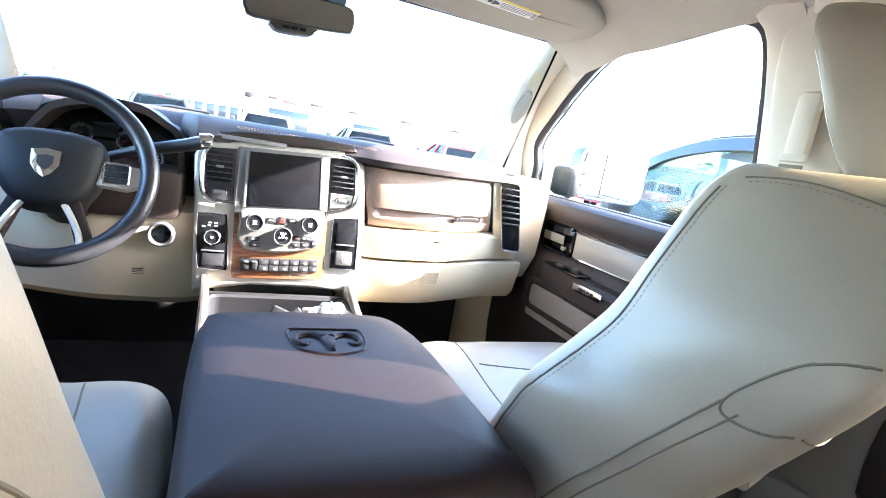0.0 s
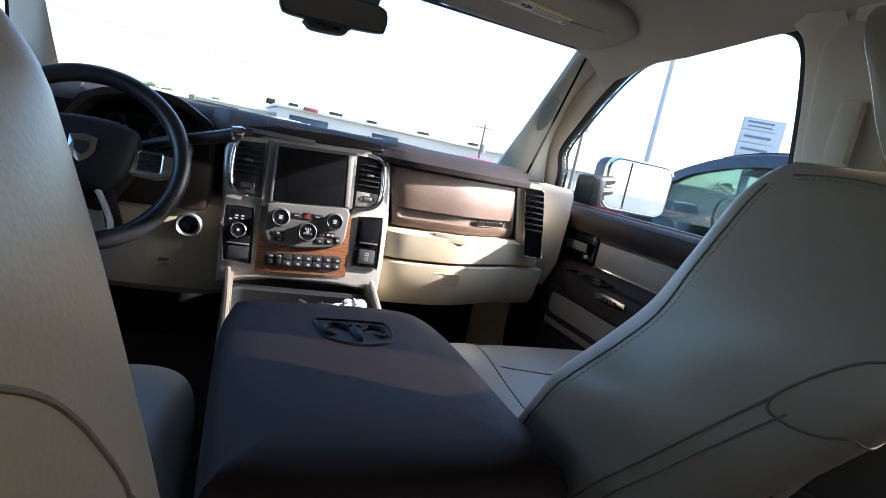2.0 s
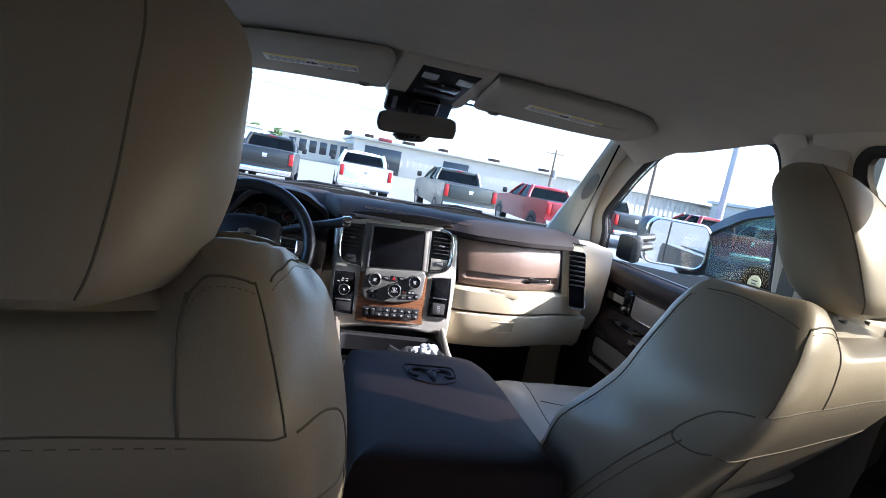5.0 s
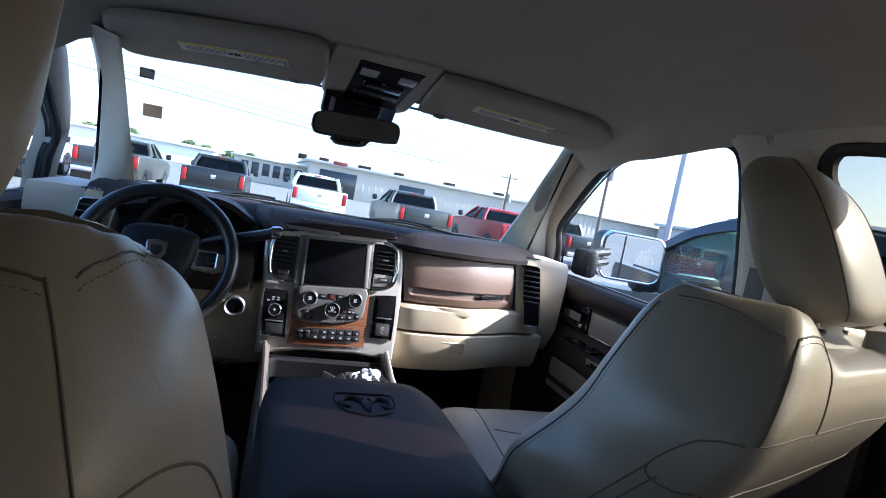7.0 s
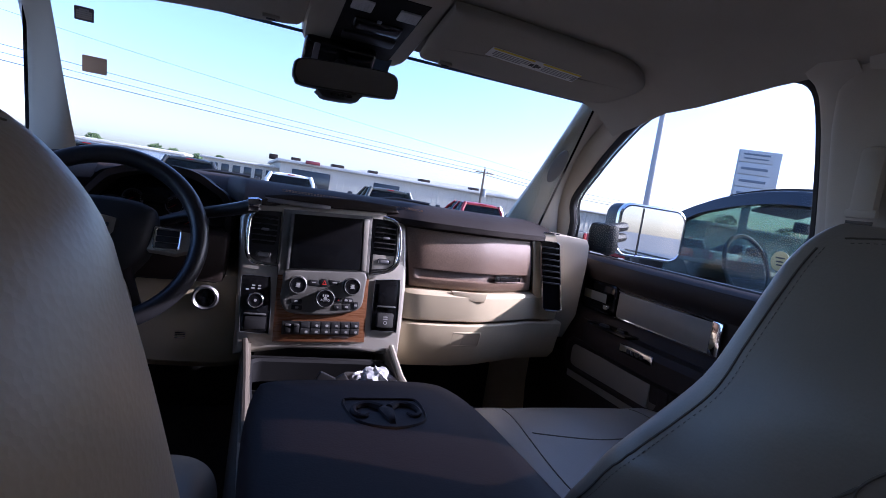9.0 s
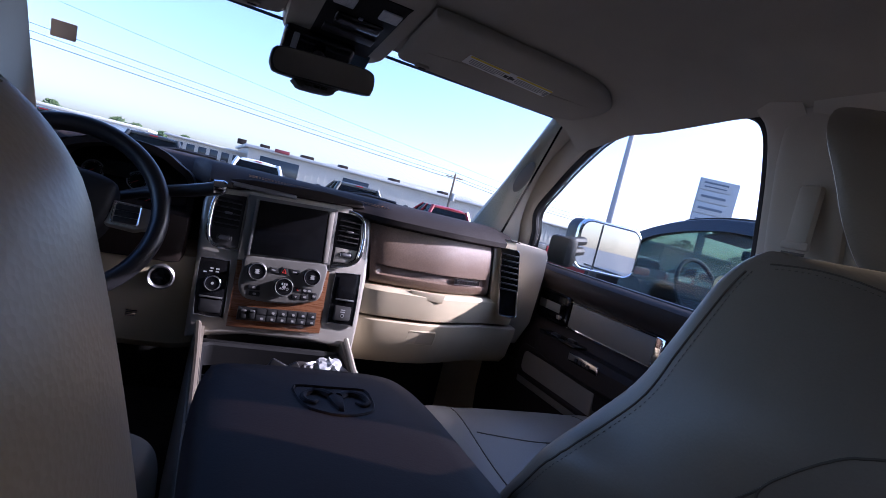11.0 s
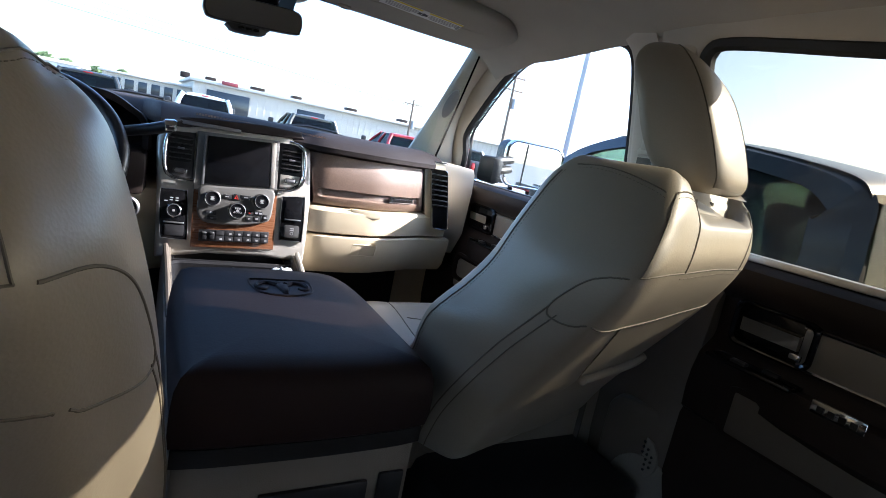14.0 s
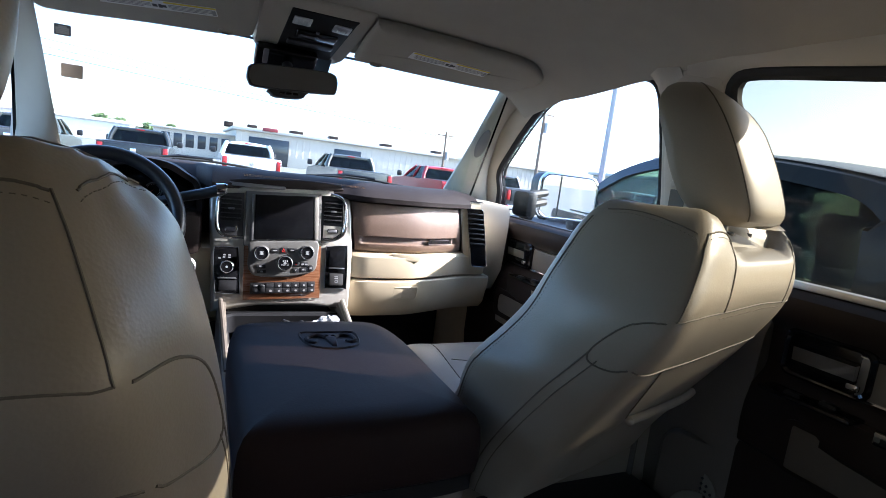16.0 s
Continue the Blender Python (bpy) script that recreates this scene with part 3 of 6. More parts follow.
        for w, h, z in ((0.020, 0.003, 0.007), (0.016, 0.003, -0.001), (0.012, 0.003, -0.008)):
            part("print_bar", box((0.001, w, h), (0.8540, 0.826, 1.513 + z)), M_STICKDARK, sk)
    # outer skin
    part("outer_skin", box((0.03, y1 - y0 + 0.06, 0.72), (s * 0.885, (y0 + y1) / 2, 1.06), 0.01), M_PAINT_OWN, d, "painted outer door skin")
    return d


def tow_mirror(s):
    m = empty("door_mirror", "tall chrome-rimmed door mirror on a black arm", "door mirror", (s * 0.93, 1.45, 1.5))
    c = Vector((s * 1.165, 1.555, 1.53))
    fm = Matrix.Translation(c) @ Matrix.Rotation(radians(-8 * s), 4, "Z") @ Matrix.Rotation(radians(90), 4, "X")
    shell_ = slab(rrect(0.265, 0.185, 0.045, 6), 0.09, fm, 0.012)
    part("housing", shell_, M_BLACK, m)
    part("chrome_rim", rimmed(rrect(0.272, 0.192, 0.047, 6), rrect(0.248, 0.168, 0.038, 6), 0.02, fm @ Matrix.Translation((0, 0, 0.006)), 0.004), M_CHROME, m, "chrome mirror rim")
    part("mirror_glass", slab(rrect(0.25, 0.17, 0.038, 6), 0.004, fm @ Matrix.Translation((0, 0, 0.004))), M_MIRROR, m, "mirror glass")
    part("divider", xf(box((0.004, 0.166, 0.003), (-s * 0.045, 0, 0.0055)), fm), M_BLACK, m)
    for k in (-0.02, 0.018):
        part("arm", tube([(s * 0.90, 1.50, 1.50 + k), (s * 0.98, 1.53, 1.51 + k), (s * 1.06, 1.57, 1.52 + k)], 0.016, 8), M_PANEL, m)
    part("foot", box((0.05, 0.11, 0.10), (s * 0.90, 1.47, 1.49), 0.018), M_PANEL, m)


M_DARKTINT = glass("dark_tinted_glass", (0.10, 0.107, 0.115))
M_PAINT_OWN = mat("dark_truck_paint", (0.03, 0.03, 0.034), 0.25, coat=0.8, vary=0.05)
M_BLUEBAND = mat("printed_glass_edge", (0.05, 0.09, 0.13), 0.4, vary=0.05)
M_STICKDARK = mat("sticker_dark", (0.10, 0.11, 0.12), 0.6)
M_STICKYELLOW = mat("sticker_yellow", (0.62, 0.58, 0.36), 0.6)
M_STICKBROWN = mat("sticker_brown", (0.30, 0.26, 0.22), 0.7)
M_GRILLE = mat("speaker_mesh", (0.20, 0.185, 0.155), 0.7, grain=1.0, grain_size=0.003)
M_WEB = mat("belt_webbing", (0.13, 0.12, 0.10), 0.8, grain=0.8, grain_size=0.002)

shell()
windshield()
wipers()
for s in (1, -1):
    a_pillar(s)
    kick_panel(s)
    b_pillar(s)
    door(s, True)
    door(s, False)
    tow_mirror(s)


from mathutils.bvhtree import BVHTree
# ---- front seats ----
# plan of each seat back by height: the rear inboard crease, the front edge of the inboard wing; then the way along the rear face
SEAT_PLAN = {
    1: ([(0.86, 0.250, 0.500), (1.10, 0.245, 0.395), (1.22, 0.248, 0.315), (1.33, 0.258, 0.240), (1.43, 0.272, 0.188), (1.50, 0.325, 0.212), (1.56, 0.378, 0.252)],
        [(0.86, 0.195, 0.640), (1.10, 0.205, 0.600), (1.20, 0.205, 0.545), (1.25, 0.182, 0.495), (1.30, 0.176, 0.458), (1.35, 0.211, 0.438), (1.40, 0.232, 0.412), (1.45, 0.252, 0.402), (1.50, 0.280, 0.400), (1.56, 0.320, 0.400)],
        (0.951, 0.309), 0.52),
    -1: ([(0.86, -0.235, 0.370), (1.10, -0.232, 0.270), (1.22, -0.235, 0.200), (1.33, -0.243, 0.135), (1.43, -0.257, 0.090), (1.50, -0.282, 0.118), (1.56, -0.310, 0.158)],
         [(0.86, -0.165, 0.450), (1.10, -0.172, 0.400), (1.20, -0.184, 0.360), (1.30, -0.196, 0.310), (1.37, -0.208, 0.280), (1.44, -0.226, 0.269), (1.51, -0.247, 0.262), (1.565, -0.264, 0.258)],
         (-0.990, -0.100), 0.50)}
# headrest: inboard rear crease, inboard front edge, both at half height
HEAD_PLAN = {1: ((0.508, 0.318), (0.450, 0.404)), -1: ((-0.396, 0.110), (-0.340, 0.200))}


def plan_at(z, table):
    """A smooth point of a plan table at the height z."""
    n = len(table)
    if z <= table[0][0]:
        return Vector(table[0][1:])
    for i in range(n - 1):
        z0, z1 = table[i][0], table[i + 1][0]
        if z <= z1:
            p0, p1, p2, p3 = (Vector(table[min(max(k, 0), n - 1)][1:]) for k in (i - 1, i, i + 1, i + 2))
            t = (z - z0) / (z1 - z0)
            m1 = (p2 - p0) * (z1 - z0) / (z1 - table[max(i - 1, 0)][0])
            m2 = (p3 - p1) * (z1 - z0) / (table[min(i + 2, n - 1)][0] - z0)
            return (2 * t ** 3 - 3 * t * t + 1) * p1 + (t ** 3 - 2 * t * t + t) * m1 + (3 * t * t - 2 * t ** 3) * p2 + (t ** 3 - t * t) * m2
    return Vector(table[-1][1:])


def smooth_ring(pts, k=7):
    """Closed smooth outline through points of the plan."""
    n = len(pts)
    out = []
    for i in range(n):
        p0, p1, p2, p3 = pts[i - 1], pts[i], pts[(i + 1) % n], pts[(i + 2) % n]
        d1, d2 = math.sqrt((p1 - p0).length), math.sqrt((p2 - p1).length)
        d3 = math.sqrt((p3 - p2).length)
        for j in range(k):
            t = d1 + d2 * j / k
            a1 = p0.lerp(p1, t / d1)
            a2 = p1.lerp(p2, (t - d1) / d2)
            a3 = p2.lerp(p3, (t - d1 - d2) / d3)
            b1 = a1.lerp(a2, t / (d1 + d2))
            b2 = a2.lerp(a3, (t - d1) / (d2 + d3))
            out.append(b1.lerp(b2, (t - d1) / d2))
    return out


def shrink(ring, by):
    """Move an outline inwards along its normals."""
    n = len(ring)
    area = sum(ring[i - 1].x * ring[i].y - ring[i].x * ring[i - 1].y for i in range(n))
    out = []
    for i, p in enumerate(ring):
        d = (ring[(i + 1) % n] - ring[i - 1]).normalized()
        nrm = Vector((-d.y, d.x)) if area > 0 else Vector((d.y, -d.x))
        out.append(p + nrm * by)
    return out


def seat_crown(u, side):
    """Crown line along the rear face: two shoulders with a dip for the headrest."""
    edge = [(-0.06, 1.562), (0.0, 1.566)] if side > 0 else [(-0.06, 1.540), (-0.02, 1.556), (0.0, 1.562)]
    return interp(u, edge + [(0.035, 1.570 if side > 0 else 1.566), (0.075, 1.564), (0.105, 1.538), (0.13, 1.517), (0.36, 1.513), (0.39, 1.535), (0.42, 1.562), (0.47, 1.566), (0.52, 1.545)])


def seat(side, cx, dy):
    st = empty("front_seat", "grey-beige leather front seat with stitched seams and upright back", "car seat", (cx, 0.6, 0.75), "front seats")
    rear_t, wing_t, along, width = SEAT_PLAN[side]
    along = Vector(along).normalized()
    fore = Vector((-along.y, along.x)) * side      # across the back, towards the dashboard
    ku = 1.0 if side > 0 else 0.66                 # spread of the seams along the back
    put = lambda name, bm, mtl, label="", parent=None: part(name, bm, mtl, parent or st, label)

    def outline(z):
        r, f = plan_at(z, rear_t), plan_at(z, wing_t)
        w = width * interp(z, [(0.86, 0.94), (1.2, 1.0), (1.45, 1.0), (1.56, 0.86)])
        deep = interp(z, [(1.05, 0.21), (1.30, 0.17), (1.45, 0.105), (1.56, 0.085)])
        q = r + along * w
        flank = (f - r).normalized()
        out = Vector((flank.y, -flank.x))
        out = out if out.dot(along) < 0 else -out
        return [f, r.lerp(f, 0.55) + out * min(0.014, 0.08 * (f - r).length), r + flank * min(0.040, 0.26 * (f - r).length) + out * 0.004, r + along * 0.016 - fore * 0.001, r + along * 0.10 - fore * 0.010,
                r + along * w * 0.5 - fore * 0.014, q - along * 0.08 - fore * 0.008, q + fore * 0.030, q + fore * deep * 0.8 + along * 0.008,
                q + fore * deep - along * 0.05, r + along * w * 0.5 + fore * deep * 0.72, f + along * 0.085 - fore * 0.012, f + along * 0.022 + fore * 0.012], r

    rings = []
    for k in range(5):
        o, r = outline(1.03)
        rings.append([(p.x, p.y, 1.03 + 0.02 * (1 - math.cos(radians(18 * k)))) for p in shrink(smooth_ring(o), 0.03 * (1 - math.sin(radians(18 * k))))])
    for z in [1.06 + 0.0125 * k for k in range(36)]:
        o, r = outline(z)
        rings.append([(p.x, p.y, z) for p in smooth_ring(o)])
    for i in range(1, 11):
        a = radians(9 * i)
        o, r = outline(1.50 + 0.055 * math.sin(a))
        ring = shrink(smooth_ring(o), (0.032 if side > 0 else 0.028) * (1 - math.cos(a)))
        row = []
        for p in ring:
            u, v = (p - r).dot(along) / ku, max(0.0, (p - r).dot(fore) - 0.02)
            dip = interp(u, [(0.095, 0.0), (0.13, 1.0), (0.35, 1.0), (0.385, 0.0)])
            row.append((p.x, p.y, 1.50 + (seat_crown(u, side) - dip * 0.75 * v - 1.50) * math.sin(a)))
        rings.append(row)
    mid = sum((Vector(p) for p in rings[-1]), Vector()) / len(rings[-1])
    for k in (0.75, 0.4, 0.05):
        rings.append([tuple(mid.lerp(Vector(p), k) + Vector((0, 0, 0.002))) for p in rings[-1]] if k == 0.75 else [tuple(mid.lerp(Vector(p), k / 0.75)) for p in rings[-1]])
    shell = loft(rings)
    bmesh.ops.recalc_face_normals(shell, faces=shell.faces)
    skin = BVHTree.FromBMesh(shell)
    put("backrest", shell, M_SEAT, "grey-beige leather seat back")

    def lay(p, lift):
        q, nrm, _, far = skin.find_nearest(p)
        if q is None:
            return tuple(p)
        axis = plan_at(min(q.z, 1.5), rear_t) + along * 0.25 + fore * 0.10
        away = q - Vector((axis.x, axis.y, min(q.z, 1.46)))
        return tuple(q + (nrm if nrm.dot(away) > 0 else -nrm) * lift)

    def rear(u, z, lift=0.0006):
        p = plan_at(min(z, 1.56), rear_t) + along * u * ku - fore * 0.012
        return lay(Vector((p.x, p.y, z)), lift)

    def wing(v, z, lift=0.0006):
        r, f = plan_at(min(z, 1.56), rear_t), plan_at(min(z, 1.56), wing_t)
        p = r.lerp(f, v)
        return lay(Vector((p.x, p.y, z)) - Vector((along.x, along.y, 0)) * 0.012, lift)

    def seam(fn, pts, r=0.0010):
        put("seam", tube([fn(v.x, v.y, 0.0002) for v in spline([(a, b, 0) for a, b in pts], 8)], r, 6), M_SEAM)

    def stitches(fn, pts, gap=0.0052):
        q = spline([(a, b, 0) for a, b in pts], 40)
        bm = bmesh.new()
        last = Vector(fn(q[0].x, q[0].y, 0.0006))
        for v in q[1:]:
            p = Vector(fn(v.x, v.y, 0.0006))
            if (p - last).length > gap:
                d = (p - last).normalized()
                tube([tuple(last), tuple(last + d * gap * 0.55)], 0.00045, 4, bm)
                last = p
        tagged(put("stitching", bm, M_STITCH), kind="stuff")

    # crease down the inboard corner, then the neck seams beside the headrest
    seam(rear, [(0.002, 1.548), (0.0, 1.52), (0.0, 1.48), (0.0, 1.436)])
    seam(rear, [(0.098, 1.535), (0.108, 1.51), (0.120, 1.47), (0.126, 1.440)], 0.0012)
    seam(rear, [(0.395, 1.535), (0.388, 1.50), (0.380, 1.47), (0.374, 1.436)], 0.0012)
    seam(rear, [(0.470, 1.545), (0.484, 1.50), (0.492, 1.46), (0.495, 1.430)])
    # stitched cap over each shoulder
    for cap, edge in (([(0.100, 1.528), (0.085, 1.540), (0.060, 1.546), (0.030, 1.547), (0.004, 1.546)], [(0.0, 1.547), (0.30, 1.555), (0.62, 1.560), (0.85, 1.558)]), ([(0.395, 1.535), (0.42, 1.546), (0.45, 1.548), (0.475, 1.545)], None)):
        seam(rear, cap, 0.0012)
        stitches(rear, [(u, z - 0.008) for u, z in cap])
        if edge:
            seam(wing, edge, 0.0011)
            stitches(wing, [(v, z - 0.007) for v, z in edge])
    # band across the back that closes to a rounded tip on the wing
    tip = 0.30 if side > 0 else 0.70
    zt = 1.372 if side > 0 else 1.330
    seam(wing, [(0.0, 1.436), (tip * 0.45, 1.430), (tip * 0.8, 1.412 if side > 0 else 1.400), (tip, zt + 0.008), (tip * 0.92, zt - 0.012), (tip * 0.6, 1.352 if side > 0 else 1.318), (0.06, 1.350 if side > 0 else 1.330), (-0.03, 1.352 if side > 0 else 1.336)], 0.0013)
    seam(rear, [(0.0, 1.436), (0.06, 1.439), (0.126, 1.440), (0.25, 1.442), (0.374, 1.437), (0.47, 1.430)])
    stitches(rear, [(0.12, 1.432), (0.20, 1.434), (0.30, 1.434), (0.38, 1.430)], 0.012)
    seam(rear, [(0.0, 1.352 if side > 0 else 1.338), (0.08, 1.352), (0.22, 1.358), (0.36, 1.362), (0.46, 1.360)], 0.0013)
    # two close seams that run forward down the wing
    for v0, z0, r in ((0.0, 0.0, 0.0013), (-0.09, -0.010, 0.0010)):
        if side > 0:
            seam(wing, [(0.30 + v0, 1.370 + z0), (0.335 + v0, 1.325), (0.36 + v0, 1.28), (0.39 + v0, 1.19), (0.39 + v0, 1.10), (0.38 + v0, 1.00)], r)
        else:
            seam(wing, [(0.70 + v0, 1.330 + z0), (0.80 + v0, 1.28), (0.88 + v0, 1.23), (0.93 + v0, 1.14), (0.93 + v0, 1.04)], r)
    # stitched piping along the wing's front edge
    if side > 0:
        seam(wing, [(0.95, 1.545), (0.965, 1.50), (0.97, 1.44), (0.95, 1.385), (0.955, 1.33), (0.965, 1.28), (0.96, 1.20), (0.95, 1.10)], 0.0013)
        stitches(wing, [(0.91, 1.545), (0.925, 1.50), (0.93, 1.44), (0.91, 1.385), (0.915, 1.33), (0.925, 1.28), (0.92, 1.20), (0.91, 1.10)])
    # map pocket with a stiff lip
    lip = [(0.165, 1.224), (0.19, 1.222), (0.30, 1.216), (0.40, 1.216), (0.430, 1.220)]
    put("pocket_lip", tube([rear(v.x, v.y, 0.006) for v in spline([(u, z, 0) for u, z in lip], 6)], 0.008, 10, radii=[0.0025] + [0.006] + [0.008] * (6 * (len(lip) - 1) - 3) + [0.006] + [0.0025]), M_SEAT, "stiff leather lip of the map pocket")
    seam(rear, [(0.08, 1.352), (0.11, 1.30), (0.145, 1.25), (0.168, 1.222)], 0.0013)
    pr = []
    for z in (1.218, 1.19, 1.16, 1.13, 1.10, 1.07):
        u0, u1 = lerp(0.11, 0.168, (z - 1.07) / 0.148), 0.45
        row = [u0 + (u1 - u0) * i / 12 for i in range(13)]
        pr.append([rear(u, z, 0.010 * (1 - (2 * i / 12 - 1) ** 4) - 0.002) for i, u in enumerate(row)] + [rear(u, z, -0.006) for u in reversed(row)])
    put("map_pocket", loft(pr), M_SEAT)
    # headrest, its crown leaning forward, on two posts
    c0, e0 = (Vector(p) for p in HEAD_PLAN[side])
    hr = []
    for t in [k / 22 for k in range(20)] + [0.92, 0.95, 0.972, 0.988, 0.997, 1.0]:
        z = lerp(1.548, 1.782, t) if side > 0 else lerp(1.514, 1.800, t)
        e = min(t, 1 - t)
        end = 1 - math.sqrt(max(0.0, 1 - (1 - min(e / (0.34 if t > 0.5 else 0.16), 1)) ** 2))
        lean = (-0.032 + 0.052 * t + 0.062 * t * t) * fore
        c, f = c0 + lean, e0 + lean * 0.8
        k = c + along * 0.205
        low = max(0.0, 1 - t / 0.42) ** 2
        f = f.lerp(c + along * 0.045 + fore * 0.03, 0.34 * low)
        c = c + along * 0.012 * low
        o = [f, c.lerp(f, 0.5) - along * 0.008, c + (f - c) * 0.14, c + along * 0.022 - fore * 0.004, c.lerp(k, 0.5) - fore * 0.010, k - along * 0.02 - fore * 0.002, k + fore * 0.008 + along * 0.008,
             k + fore * (0.018 + 0.05 * t) + along * 0.008, k + fore * (0.030 + 0.055 * t) - along * 0.01, c.lerp(k, 0.5) + fore * (0.038 + 0.06 * t), f + along * 0.05 - fore * 0.012]
        o = smooth_ring(o, 5)
        if t > 0.5:
            mid = sum(o, Vector((0, 0))) / len(o)
            o = [mid.lerp(p, 1 - 0.9 * end) for p in o]
        else:
            o = shrink(o, 0.030 * end)
        hr.append([(p.x, p.y, z) for p in o])
    h = put("headrest", loft(hr), M_SEAT, "padded leather headrest with side seams")
    put("headrest_seam", tube(spline([Vector(r[13]) for r in hr[1:-1]], 3), 0.0012, 6), M_SEAM, parent=h)
    put("headrest_seam", tube(spline([Vector(r[27]) for r in hr[1:-1]], 3), 0.0012, 6), M_SEAM, parent=h)
    for u in (0.075, 0.165):
        p = c0 + along * u + fore * 0.03
        put("headrest_post", tube([(p.x, p.y, 1.50), (p.x, p.y, 1.56)], 0.007, 10), M_DULL, "dull metal headrest post")
        put("post_guide", tube([(p.x, p.y, 1.518), (p.x, p.y, 1.536)], 0.018, 12), M_BLACK)
    # cushion
    cr = []
    ZT = [(0, 1.085), (0.15, 1.095), (0.75, 1.125), (0.9, 1.12), (1, 1.05)]
    for i in range(19):
        t = i / 18
        y = lerp(0.66, 1.10, t)
        zt = interp(t, ZT)
        nose = math.sqrt(max(0.0, 1 - max(0.0, (t - 0.86) / 0.14) ** 2))
        ring = []
        for k in range(33):
            a = math.pi * k / 32
            c, h = math.cos(a), math.sin(a)
            u = math.copysign(abs(c) ** 0.5, c)
            bol = 0.028 * max(0, abs(u) - 0.52) ** 1.2 / 0.41
            ring.append((0.285 * u, y, 0.93 + (zt + bol - 0.93) * h ** 0.34 * (0.25 + 0.75 * nose)))
        ring += [(-0.26, y, 0.90), (0.26, y, 0.90)]
        cr.append(ring)
    pad = xf(loft(cr), Matrix.Translation((cx, dy, 0)))
    bmesh.ops.recalc_face_normals(pad, faces=pad.faces)
    top = BVHTree.FromBMesh(pad)
    part("cushion", pad, M_SEAT, st, "leather seat cushion")
    def drop(x, y):
        q = top.ray_cast(Vector((x, y, 1.6)), Vector((0, 0, -1)))[0]
        return tuple(q) if q else (x, y, 1.05)
    for k in (-1, 1):
        part("seam", tube([drop(cx + k * (0.165 + 0.012 * math.sin(math.pi * i / 20)), dy + lerp(0.70, 1.06, i / 20)) for i in range(21)], 0.0016, 6), M_SEAM, st)
    part("seam", tube([drop(cx + lerp(-0.16, 0.16, i / 16), 0.93 + dy - 0.03 * math.sin(math.pi * i / 16)) for i in range(17)], 0.0016, 6), M_SEAM, st)
    part("seat_base", box((0.46, 0.52, 0.20), (cx, 0.72 + dy, 0.83), 0.03), M_BLACK, st, "black seat base and rails")
    return st


seat(1, 0.520, -0.053)
seat(-1, -0.470, -0.215)


def rear_bench():
    b = empty("rear_bench", "grey-beige leather rear bench cushion", "car seat", (0, -0.35, 0.75))
    for cx, w in ((0.53, 0.54),):
        rings = []
        for i in range(9):
            t = i / 8
            y = lerp(-0.85, -0.02, t)
            zt = interp(t, [(0, 1.02), (0.7, 1.06), (0.92, 1.05), (1, 0.99)])
            ring = [(cx + w / 2 * u, y, zt - 0.05 * abs(u) ** 8) for u in (-1 + k / 8 for k in range(17))]
            ring += [(cx + w / 2, y, 0.9), (cx - w / 2, y, 0.9)]
            rings.append(ring)
        part("cushion", loft(rings), M_SEAT, b)
        part("backrest", box((w, 0.14, 0.55), (cx, -0.87, 1.30), 0.05, 4), M_SEAT, b)
    part("base", box((0.5, 0.7, 0.18), (0.53, -0.45, 0.82), 0.03), M_BLACK, b)


rear_bench()
sp = empty("floor_speaker", "round speaker grille in taupe plastic below the middle pillar", "speaker", (0.80, 0.50, 0.95))
fm = Matrix.Translation((0.775, 0.44, 0.93)) @ Matrix(((0, 0, -1), (1, 0, 0), (0, 1, 0))).to_4x4() @ Matrix.Rotation(radians(-20), 4, "Y")
part("housing", slab(rrect(0.22, 0.30, 0.04), 0.05, fm, 0.01), M_TAUPE, sp, "taupe plastic housing")
part("grille", slab(circle(0.072, 28), 0.006, fm @ Matrix.Translation((0, -0.03, 0.004)), 0.002), M_GRILLE, sp, "perforated round grille")


# ---- dashboard ----
DASH_F = [(0.0, 1.305), (0.10, 1.303), (0.16, 1.285), (0.195, 1.262), (0.25, 1.255), (0.38, 1.264), (0.48, 1.297), (0.55, 1.328), (0.60, 1.348), (0.70, 1.366), (0.80, 1.385)]
DASH_CURVE = [(v.x, v.y) for v in spline([(x, y, 0) for x, y in DASH_F], 8)]


def dash_front(x):
    return interp(abs(x), DASH_CURVE)


def dash_run(x0, x1, prof, n=16, shear=0.0):
    """Skin a profile of (offset from the dash front, height) along x, closed behind; shear slants it outboard towards its foot."""
    rings = []
    for i in range(n + 1):
        x = lerp(x0, x1, i / n)
        ring = []
        for o, z in prof:
            xs = x + shear * (1.385 - z)
            o = o(x) if callable(o) else o
            ring.append((xs, dash_front(xs) + o if o < 0.28 else o, z))
        rings.append(ring)
    return loft(rings)


